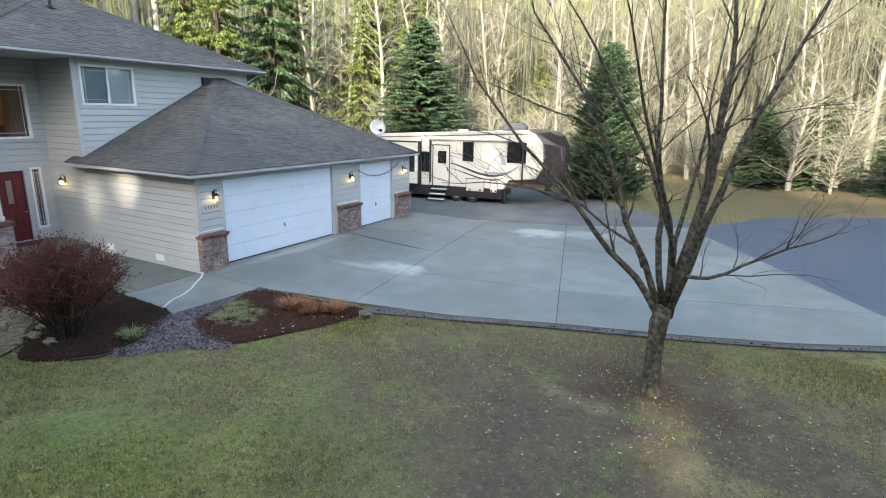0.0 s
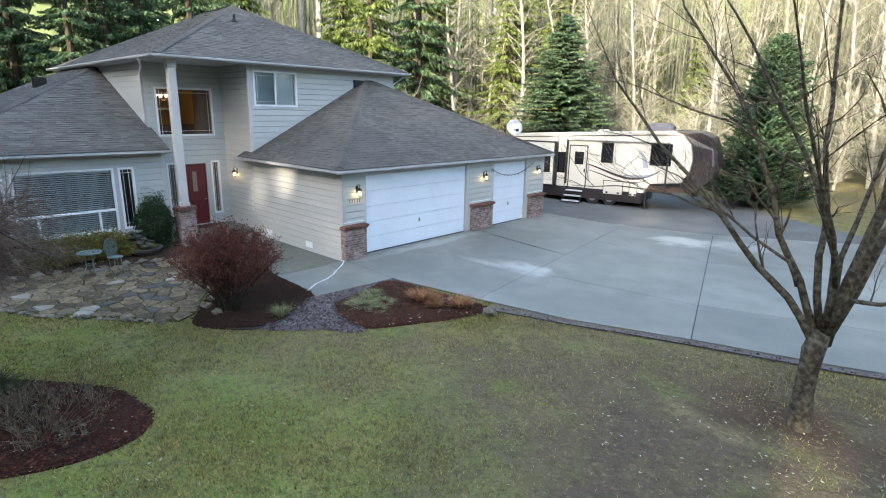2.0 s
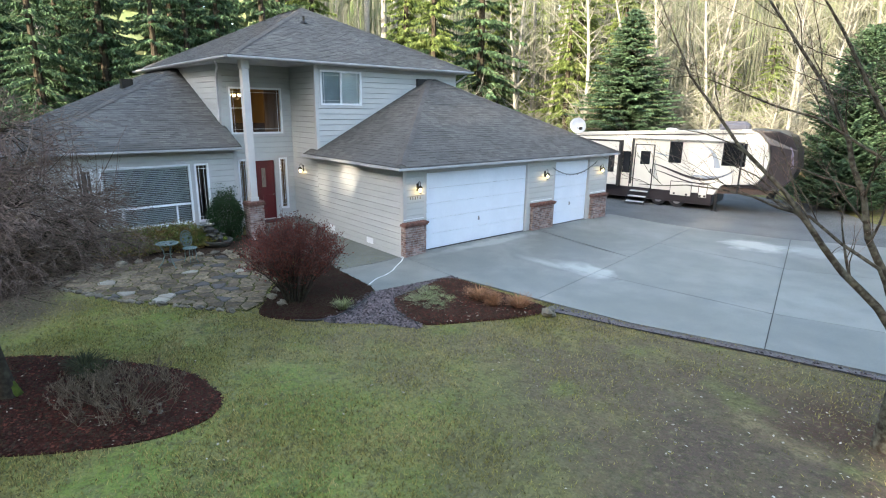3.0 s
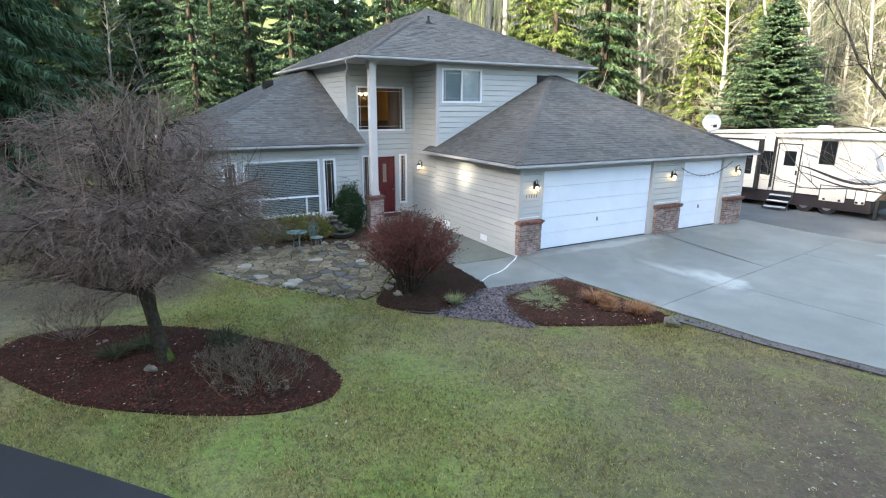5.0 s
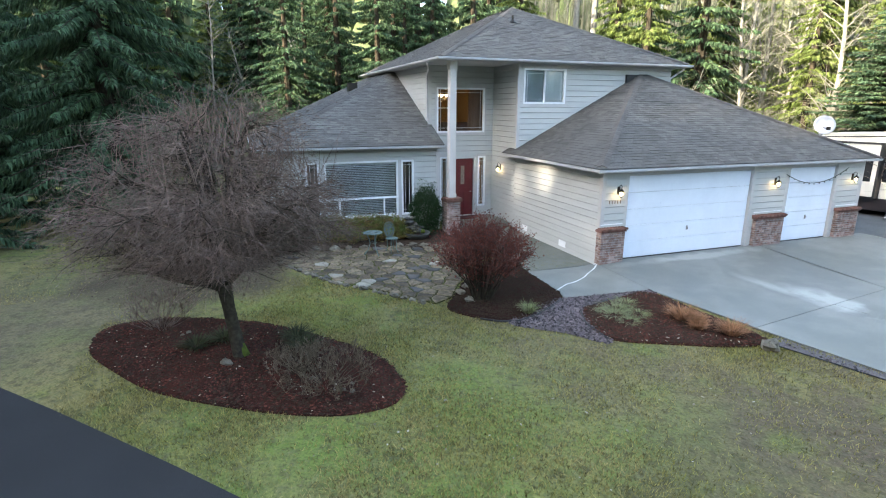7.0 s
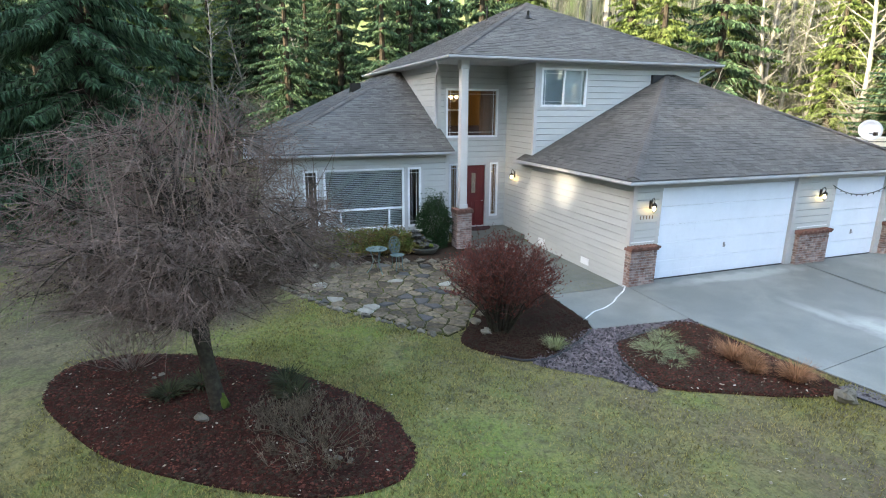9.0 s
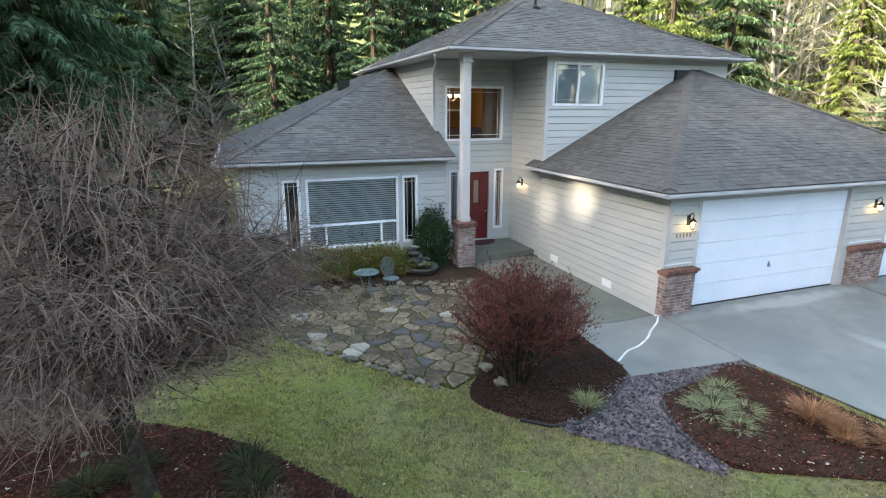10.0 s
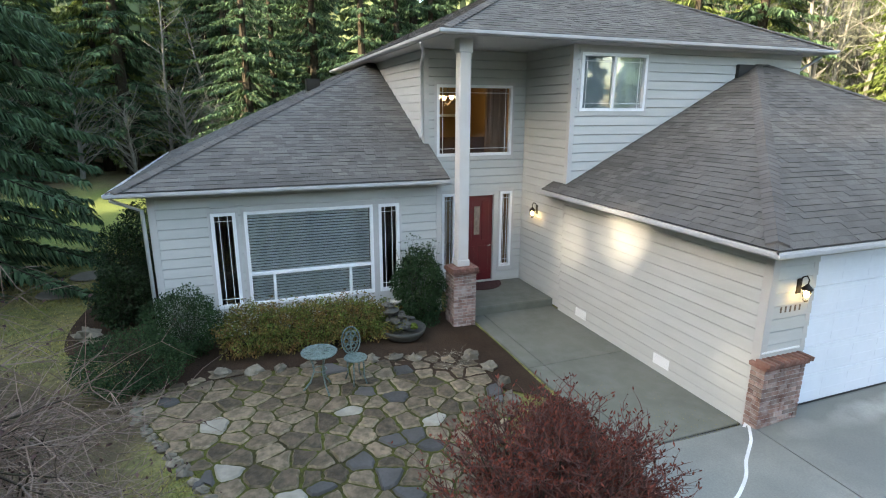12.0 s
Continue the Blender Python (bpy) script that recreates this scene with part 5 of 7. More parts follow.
def lawn_tree():
    """The bare multi-stemmed tree on the lawn beside the apron."""
    r = random.Random(11)
    tr = thing("bare_tree", "bare multi-stemmed tree with lichen-spotted grey bark on the lawn", "tree", (-0.70, 9.2, G))
    R, F = Vector((0.877, 0.48, 0)), Vector((-0.48, 0.877, 0))
    at = lambda a, c, z: R * a + F * c + Vector((0, 0, z))
    wood, fine = Build(), Build()
    trunk = [at(0.02, 0, -0.15), at(0.0, 0, 0.05), at(-0.02, 0, 0.59), at(-0.01, 0, 1.0), at(0.0, 0, 1.3), at(0.06, 0, 1.6)]
    wood.tube(trunk, [0.24, 0.175, 0.140, 0.138, 0.155, 0.135], 12)
    stems = [
        ([(-0.02, 0, 1.4), (-0.42, 0.1, 2.04), (-0.88, 0.2, 2.47), (-1.34, 0.3, 3.06), (-1.69, 0.4, 3.51), (-2.4, 0.5, 4.2), (-3.13, 0.7, 5.15), (-3.66, 0.8, 6.24)], 0.066),
        ([(0.0, 0.05, 1.5), (-0.26, 0.25, 2.29), (-0.6, 0.4, 2.94), (-0.74, 0.5, 3.57), (-1.0, 0.6, 4.27), (-1.42, 0.8, 5.1), (-2.22, 1.0, 6.26), (-2.5, 1.1, 7.0)], 0.062),
        ([(0.07, -0.03, 1.55), (-0.06, -0.25, 2.77), (-0.4, -0.35, 3.58), (-0.94, -0.5, 4.53), (-1.58, -0.6, 5.54), (-2.14, -0.7, 6.27)], 0.056),
        ([(0.08, 0.08, 1.5), (-0.05, 0.3, 2.67), (-0.03, 0.4, 3.41), (-0.18, 0.45, 4.28), (-0.22, 0.5, 5.36), (-0.25, 0.6, 6.6), (-0.2, 0.6, 7.4)], 0.058),
        ([(0.12, 0, 1.4), (0.29, -0.1, 2.68), (0.47, -0.15, 3.74), (0.47, -0.2, 4.64), (0.58, -0.1, 5.34), (0.55, 0, 6.31), (0.6, 0, 7.4)], 0.092),
        ([(0.16, 0.05, 1.5), (0.62, 0.15, 2.96), (0.99, 0.25, 3.92), (1.23, 0.3, 4.57), (1.73, 0.4, 5.45), (2.19, 0.5, 6.34), (2.5, 0.6, 7.0)], 0.072),
        ([(0.14, 0.12, 1.5), (0.32, 0.5, 2.6), (0.72, 0.9, 3.8), (0.95, 1.2, 5.0), (1.2, 1.4, 6.6)], 0.05),
        ([(0.1, -0.1, 1.6), (0.2, -0.5, 2.7), (0.12, -0.9, 3.9), (0.25, -1.2, 5.2), (0.3, -1.4, 6.6)], 0.045),
        ([(0.2, 0, 1.9), (0.36, 0.0, 2.11), (0.69, -0.05, 2.1), (1.21, -0.08, 2.34), (1.89, -0.1, 2.64), (2.33, 0, 2.72), (2.92, 0.1, 3.0)], 0.042),
        ([(1.85, -0.1, 2.62), (1.93, -0.08, 2.85), (2.05, 0.0, 3.25)], 0.016),
        ([(-0.3, 0.2, 2.2), (-0.47, 0.2, 2.57), (-1.35, 0.4, 3.2), (-2.08, 0.6, 3.41), (-2.98, 0.8, 3.5), (-3.7, 1.0, 3.45)], 0.032),
        ([(-0.06, -0.25, 2.77), (-0.34, 0.1, 3.85), (-1.46, 0.3, 4.56), (-2.44, 0.5, 4.91), (-3.3, 0.7, 5.22)], 0.028),
        ([(0.4, -0.15, 3.6), (0.46, 0, 4.38), (1.0, 0.2, 4.62), (1.69, 0.4, 4.74), (3.03, 0.6, 4.92)], 0.028),
        ([(0.25, -0.1, 2.4), (0.47, 0.1, 3.05), (1.1, 0.3, 3.5), (1.81, 0.4, 3.67), (3.27, 0.6, 3.47)], 0.026),
        ([(-0.05, -0.4, 2.4), (-0.4, -0.9, 3.2), (-0.9, -1.3, 4.2), (-1.4, -1.8, 5.3), (-1.8, -2.1, 6.2)], 0.04)]
    for pts, rad in stems:
        pts = [at(*p) for p in pts]
        mid = []
        for a, c in zip(pts, pts[1:]):
            mid += [a, (a + c) / 2 + Vector((r.uniform(-1, 1), r.uniform(-1, 1), r.uniform(-1, 1))) * 0.035]
        mid.append(pts[-1])
        rads = [rad * (1 - 0.86 * i / (len(mid) - 1)) for i in range(len(mid))]
        wood.tube(mid, rads, 8)
        branch_out(wood, fine, mid[3:], rads[3:], r, 3, 1.35, 1.7, 0.6, 0.3, 0.0, 0.006)
    part("trunk", wood, BARK, tr, smooth=True)
    part("crown", fine, TWIG, tr, "fine bare grey-brown twigs")


lawn_tree()


def island_tree():
    """The low spreading tree with a dense dome of bare twigs in the oval bed."""
    r = random.Random(5)
    tr = thing("spreading_tree", "low spreading bare tree with dense reddish-grey twigs in the mulch bed", "tree", (-10.15, -0.29, G + 0.06))
    wood, fine, buds = Build(), Build(), Build()
    trunk = [(0.0, 0.1, -0.1), (0.0, 0.08, 0.05), (0, 0.02, 0.5), (-0.03, -0.04, 1.0), (-0.05, -0.08, 1.42)]
    wood.tube(trunk, [0.20, 0.135, 0.115, 0.112, 0.14], 10)
    limbs = []
    for k in range(18):
        a = 2 * math.pi * k / 18 + r.uniform(-0.25, 0.25)
        lev = (0.4, 0.85, 1.3, 0.7, 1.8, 1.0)[k % 6] + r.uniform(-0.05, 0.15)
        near_side = max(0.0, math.cos(a))
        lev += 0.35 * near_side if lev < 1 else 0.0
        L0 = (2.35 - 0.75 * near_side) * math.cos(min(1.35, lev * 0.62))
        top = 1.45 + lev * 1.45
        p = Vector((-0.05, -0.08, 1.35))
        out = Vector((math.cos(a), math.sin(a), 0))
        pts = [p]
        for i in range(1, 7):
            t = i / 6
            pts.append(p + out * (L0 * t) + Vector((r.uniform(-0.07, 0.07), r.uniform(-0.07, 0.07), (top - 1.35) * math.sin(t * 1.75) / 0.98 + r.uniform(-0.05, 0.05))))
        rads = [0.075 * (1 - 0.82 * i / 6) for i in range(7)]
        wood.tube(pts, rads, 7)
        limbs.append((pts, rads))
    pts = [Vector((-0.05, -0.08, 1.28)), Vector((-0.16, -0.38, 1.40)), Vector((-0.28, -0.72, 1.44)), Vector((-0.40, -1.05, 1.52)), Vector((-0.50, -1.4, 1.75)), Vector((-0.62, -1.75, 1.98)), Vector((-0.7, -2.1, 2.1))]
    rads = [0.065, 0.055, 0.046, 0.036, 0.026, 0.018, 0.010]
    wood.tube(pts, rads, 7)
    limbs.append((pts, rads))
    for k in range(7):
        a = k * 1.7
        pts = [Vector((-0.05, -0.08, 1.4)) + Vector((math.cos(a) * 0.5 * t, math.sin(a) * 0.5 * t, 2.6 * t)) + Vector((r.uniform(-0.1, 0.1), r.uniform(-0.1, 0.1), 0)) for t in (0, 0.25, 0.5, 0.75, 1)]
        rads = [0.07 * (1 - 0.8 * i / 4) for i in range(5)]
        wood.tube(pts, rads, 7)
        limbs.append((pts, rads))
    for pts, rads in limbs:
        for i in range(1, len(pts)):
            for _ in range(6):
                a = pts[i] + (pts[i - 1] - pts[i]) * r.random()
                d = Vector((a.x, a.y, 0)).normalized() * 0.7 + Vector((r.gauss(0, 0.7), r.gauss(0, 0.7), r.gauss(0.15, 0.45)))
                if a.z < 2.0:
                    d.z = abs(d.z) * 0.6 + (0.25 if a.z < 1.6 else 0.0)
                q = twig(wood, a, d, r.uniform(0.5, 0.95), 0.012, r, 0.3, 4, 0.0 if a.z < 1.8 else 0.06, 4)
                for s in range(10):
                    p = q[r.randint(1, 4)]
                    if p.z < 1.65 or Vector((p.x, p.y, 0)).length < 0.35 and p.z < 2.0:
                        continue
                    d2 = Vector((p.x, p.y, 0)).normalized() * 0.5 + Vector((r.gauss(0, 0.75), r.gauss(0, 0.75), r.gauss(0.1, 0.6) if p.z > 1.9 else r.uniform(-0.1, 0.7)))
                    t2 = twig(fine, p, d2, r.uniform(0.3, 0.75), 0.0045, r, 0.3, 3, 0.12 if p.z > 2.1 else 0.0)
                    if Vector((p.x, p.y, 0)).length > 1.1 and r.random() < 0.16:      # hanging outer twigs
                        twig(fine, p, (p.x * 0.35 + r.gauss(0, 0.35), p.y * 0.35 + r.gauss(0, 0.35), -0.25), r.uniform(0.4, 0.85), 0.0042, r, 0.25, 4, 0.22)
                    for e in range(2):
                        p3 = t2[r.randint(1, 3)]
                        t3 = twig(fine, p3, (d2.x + r.gauss(0, 0.6), d2.y + r.gauss(0, 0.6), r.gauss(-0.15, 0.5) if p3.z > 1.8 else r.uniform(-0.25, 0.5)), r.uniform(0.18, 0.4), 0.0032, r, 0.3, 2, 0.12 if p3.z > 2.0 else 0.0)
                        if r.random() < 0.5:
                            blade(buds, t3[-1], (r.uniform(-0.03, 0.03), r.uniform(-0.03, 0.03), 0.03), 0.010, 0.01, r)
    for _ in range(150):     # upright shoots over the dome
        a, q = r.uniform(0, 6.28), r.uniform(0.2, 2.0)
        z = 1.7 + 2.3 * math.sqrt(max(0, 1 - (q / 2.3) ** 2))
        twig(fine, (q * math.cos(a), q * math.sin(a), z), (r.gauss(0, 0.25), r.gauss(0, 0.25), 1), r.uniform(0.5, 1.15), 0.0075, r, 0.16, 3)
    part("moss", Build().tube([(0.03, 0.16, -0.02), (0.035, 0.13, 0.12), (0.03, 0.085, 0.32), (0.02, 0.06, 0.45)], [0.105, 0.085, 0.06, 0.02], 8), GREEN_MOSS, tr, "bright green moss at the trunk's foot", True)
    part("trunk", wood, BARK_DARK, tr, smooth=True)
    part("crown", fine, TWIG, tr, "dense fine bare twigs")
    part("bud", buds, BUD_BROWN, tr)


island_tree()


def twig_shrub(name, label, at, h, rad, stems, mat, bud=None, seed=1, fine_n=5, category="shrub", spread=1.0, rad_stem=0.012):
    """A vase of upright stems that fork into fine twigs."""
    r = random.Random(seed)
    sh = thing(name, label, category, at)
    wood, fine, buds = Build(), Build(), Build()
    for _ in range(stems):
        a, q = r.uniform(0, 6.28), math.sqrt(r.random())
        d = Vector((math.cos(a) * q * rad * spread, math.sin(a) * q * rad * spread, h * 0.62 * (1.2 - 0.62 * q * q)))
        p0 = Vector((math.cos(a) * q * 0.18 * rad, math.sin(a) * q * 0.18 * rad, -0.03))
        pts = [p0 + Vector((d.x * t ** 1.05 + r.uniform(-0.03, 0.03), d.y * t ** 1.05 + r.uniform(-0.03, 0.03), d.z * t ** 1.2)) for t in (0, 0.25, 0.5, 0.75, 1)]
        wood.tube(pts, [rad_stem * k for k in (1, 0.8, 0.65, 0.5, 0.35)], 5, False)
        for _ in range(fine_n):
            p = pts[r.choice((3, 3, 4, 4))]
            out = Vector((p.x, p.y, 0)) * 0.3 / max(rad, 0.1) + Vector((r.gauss(0, 0.4), r.gauss(0, 0.4), 0.85))
            t = twig(fine, p, out, h * r.uniform(0.22, 0.42), 0.0055, r, 0.22, 3)
            for _ in range(3):
                p2 = t[r.randint(1, 3)]
                t2 = twig(fine, p2, (out.x + r.gauss(0, 0.5), out.y + r.gauss(0, 0.5), 0.6 + r.gauss(0, 0.3)), h * r.uniform(0.08, 0.2), 0.004, r, 0.2, 2)
                if bud:
                    for _ in range(3):
                        blade(buds, t2[r.randint(0, 2)], (r.uniform(-0.03, 0.03), r.uniform(-0.03, 0.03), 0.045), 0.006, 0.0, r)
    part("stem", wood, mat, sh, smooth=True)
    part("crown", fine, mat, sh)
    if bud:
        part("bud", buds, bud, sh)
    return sh


def red_shrub():
    """Dark stems that fan out of a narrow base and carry a round head of short red twigs."""
    r = random.Random(3)
    sh = thing("red_twig_shrub", "rounded bare shrub of dark red twigs in the mulch bed", "shrub", (-11.46, 5.33, G + 0.03))
    sh.scale = (1.42, 1.42, 1.29)
    wood, fine, buds = Build(), Build(), Build()
    for k in range(46):
        a, q = k * 2.4 + r.uniform(-0.3, 0.3), math.sqrt((k + 0.5) / 46)
        tip = Vector((math.cos(a) * q * 0.82, math.sin(a) * q * 0.82, 1.38 - 0.52 * q * q + r.uniform(-0.08, 0.08)))
        p0 = Vector((math.cos(a) * q * 0.13, math.sin(a) * q * 0.13, -0.05))
        pts = [p0]
        for t in (0.3, 0.55, 0.78, 1.0):
            pts.append(p0.lerp(tip, t) + Vector((r.uniform(-0.03, 0.03), r.uniform(-0.03, 0.03), 0.06 * math.sin(3.1 * t))) - Vector((tip.x, tip.y, 0)) * 0.10 * math.sin(3.1 * t))
        wood.tube(pts, [0.014, 0.012, 0.009, 0.007, 0.004], 5, False)
        for _ in range(28):
            i = r.choice((1, 2, 2, 3, 3, 3))
            p = pts[i].lerp(pts[i + 1], r.random())
            if p.z < 0.36:
                continue
            out = Vector((p.x, p.y, 0)) * 0.75 + Vector((r.gauss(0, 0.45), r.gauss(0, 0.45), r.uniform(0.35, 0.95)))
            t = twig(fine, p, out, r.uniform(0.18, 0.34), 0.0052, r, 0.28, 3)
            for _ in range(3):
                p2 = t[r.randint(1, 3)]
                t2 = twig(fine, p2, (out.x + r.gauss(0, 0.5), out.y + r.gauss(0, 0.5), out.z + r.gauss(0, 0.35)), r.uniform(0.08, 0.19), 0.0038, r, 0.25, 2)
                for _ in range(3):
                    blade(buds, t2[r.randint(0, 2)], (r.uniform(-0.03, 0.03), r.uniform(-0.03, 0.03), 0.032), 0.007, 0.0, r)
    part("stem", wood, BARK_DARK, sh, "dark brown stems", True)
    part("crown", fine, TWIG_RED, sh)
    part("bud", buds, BUD, sh)


red_shrub()
twig_shrub("twiggy_shrub", "small bare brown twiggy shrub in the oval bed", (-12.1, -1.75, G + 0.05), 0.95, 0.6, 40, TWIG, None, 4, 4, rad_stem=0.008)
twig_shrub("grey_shrub", "low grey twiggy shrub in the oval bed", (-8.5, 1.15, G + 0.05), 0.6, 0.75, 60, GREYLEAF, GREYLEAF, 5, 4, rad_stem=0.006)
twig_shrub("grey_shrub", "low grey twiggy shrub in the oval bed", (-9.2, 0.75, G + 0.05), 0.45, 0.5, 40, GREYLEAF, GREYLEAF, 6, 4, rad_stem=0.006)
twig_shrub("bare_shrub", "brown bare arching shrub at the lawn's edge", (-15.8, -0.9, G), 0.8, 0.9, 22, STRAW_TWIG, None, 8, 4, spread=1.3, rad_stem=0.006)


def leafy_shrub(name, label, at, size, leaves, leaf, mat, seed=1, category="shrub", shoots=0, rough=0.28):
    """An evergreen shrub: stems within and a skin of many small leaves, uneven and with gaps."""
    r = random.Random(seed)
    sh = thing(name, label, category, at)
    b, wood = Build(), Build()
    for _ in range(14):
        a = r.uniform(0, 6.28)
        twig(wood, (0, 0, 0), (math.cos(a) * size[0] * 0.7, math.sin(a) * size[1] * 0.7, size[2]), size[2] * 0.8, 0.015, r, 0.2, 4)
    for _ in range(leaves):
        v = Vector((r.gauss(0, 1), r.gauss(0, 1), r.gauss(0, 1))).normalized()
        k = 0.42 + 0.58 * r.random() ** 0.45 + rough * noise.noise(v * 2.6 + Vector((seed, 0, 0)))
        p = Vector((v.x * size[0] * k, v.y * size[1] * k, size[2] * 0.5 + v.z * size[2] * 0.52 * k))
        if p.z < 0.02:
            p.z = 0.02 + 0.05 * r.random()
        d = (v + Vector((r.gauss(0, 0.6), r.gauss(0, 0.6), r.gauss(0.2, 0.6)))).normalized() * leaf * r.uniform(0.6, 1.3)
        blade(b, p, d, leaf * 0.28, leaf * 0.2, r)
    for _ in range(shoots):
        a, q = r.uniform(0, 6.28), math.sqrt(r.random())
        t = twig(wood, (q * size[0] * 0.8 * math.cos(a), q * size[1] * 0.8 * math.sin(a), size[2] * 0.7), (r.gauss(0, 0.25), r.gauss(0, 0.25), 1), size[2] * r.uniform(0.3, 0.55), 0.004, r, 0.15, 3)
        for p in t[1:]:
            for _ in range(4):
                blade(b, p, (r.gauss(0, leaf * 0.5), r.gauss(0, leaf * 0.5), leaf * 0.4), leaf * 0.25, 0.0, r)
    part("stem", wood, BARK_DARK, sh)
    part("foliage", b, mat, sh)
    return sh


leafy_shrub("evergreen_shrub", "upright dark green evergreen shrub beside the brick pillar", (-18.75, 6.35, G + 0.03), (0.56, 0.56, 1.62), 12500, 0.055, BOX, 1, shoots=45, rough=0.45)
leafy_shrub("evergreen_shrub", "rounded dark green evergreen shrub against the wing wall", (-18.65, 1.5, G + 0.03), (0.68, 0.72, 1.3), 11000, 0.045, BOX, 2, shoots=0)
leafy_shrub("evergreen_shrub", "low spreading green shrub at the patio's corner", (-17.6, 0.75, G + 0.02), (0.85, 0.95, 0.95), 12000, 0.042, BOX, 3, shoots=0)
for i, (y, s) in enumerate(((2.7, 0.78), (3.4, 0.7), (4.1, 0.72), (4.75, 0.74), (5.25, 0.5))):
    leafy_shrub("heath_shrub", "low yellow-green shrub with rusty tips under the picture window", (-18.45 + 0.15 * math.sin(3 * i), y, G + 0.03), (0.7, 0.62, s * 1.12), 5600, 0.055, HEATH, 10 + i, shoots=30, rough=0.5)
for x, y, s in ((-20.9, 0.1, 1.3), (-22.3, 0.0, 2.1), (-24.2, 0.1, 2.3)):
    leafy_shrub("laurel_shrub", "tall dark glossy shrub at the end wall of the house", (x, y, G), (0.75, 0.6, s), 5000, 0.075, LAUREL, int(-x * 10))


def tuft(name, label, at, h, rad, n, mat, seed=1, w=0.008):
    r = random.Random(seed)
    b = Build()
    for _ in range(n):
        a, q = r.uniform(0, 6.28), math.sqrt(r.random())
        p = Vector((math.cos(a) * q * rad * 0.35, math.sin(a) * q * rad * 0.35, 0))
        d = Vector((math.cos(a) * rad * r.uniform(0.3, 1), math.sin(a) * rad * r.uniform(0.3, 1), h * r.uniform(0.6, 1.1)))
        s = Vector((-math.sin(a), math.cos(a), 0)) * w
        m, e = p + d * 0.55, p + d * Vector((1.15, 1.15, 0.75)).x
        e = p + Vector((d.x * 1.2, d.y * 1.2, d.z * r.uniform(0.5, 1.0)))
        o = len(b.v)
        b.v += [tuple(p - s), tuple(p + s), tuple(m + s), tuple(m - s), tuple(e)]
        b.f += [(o, o + 1, o + 2, o + 3), (o + 3, o + 2, o + 4)]
    ob = tagged(part(name, b, mat), label, "plant")
    ob.location = at
    return ob


tuft("grass_tuft", "small pale green strappy plant in the mulch", (-10.25, 5.95, G + 0.05), 0.28, 0.28, 200, STRAP, 1, 0.005)
for i, (x, y, s) in enumerate(((-9.75, 8.0, 1.0), (-9.3, 8.2, 0.8), (-9.45, 7.7, 1.1), (-9.95, 8.4, 0.9), (-9.0, 7.75, 0.7), (-9.75, 7.6, 0.6))):
    tuft("grass_tuft", "straggly pale green and white plant in the mulch", (x, y, G + 0.05), 0.13 * s, 0.42 * s, 150, STRAP, 20 + i, 0.0045)
for i, (x, y, s) in enumerate(((-8.75, 8.95, 1.0), (-8.45, 9.05, 0.75), (-7.75, 9.3, 0.95), (-8.2, 8.85, 0.6))):
    tuft("rust_grass", "rusty orange clump of ornamental grass", (x, y, G + 0.05), 0.34 * s, 0.40 * s, 520, RUST, 30 + i, 0.004)
for i, (x, y) in enumerate(((-10.8, -1.0), (-10.6, 0.85), (-10.1, 0.95), (-11.0, -0.5))):
    tuft("fern", "dark low fern in the oval bed", (x, y, G + 0.06), 0.20, 0.36, 230, FERN, 40 + i, 0.009)

# grass blades over the near lawn
_beds = [ISLAND, BED_BUSH, BED_TUFT, BED_HOUSE, GRAVEL_BED, APRON, DRIVE_B, EDGE_STRIP]
_rng = np.random.default_rng(3)


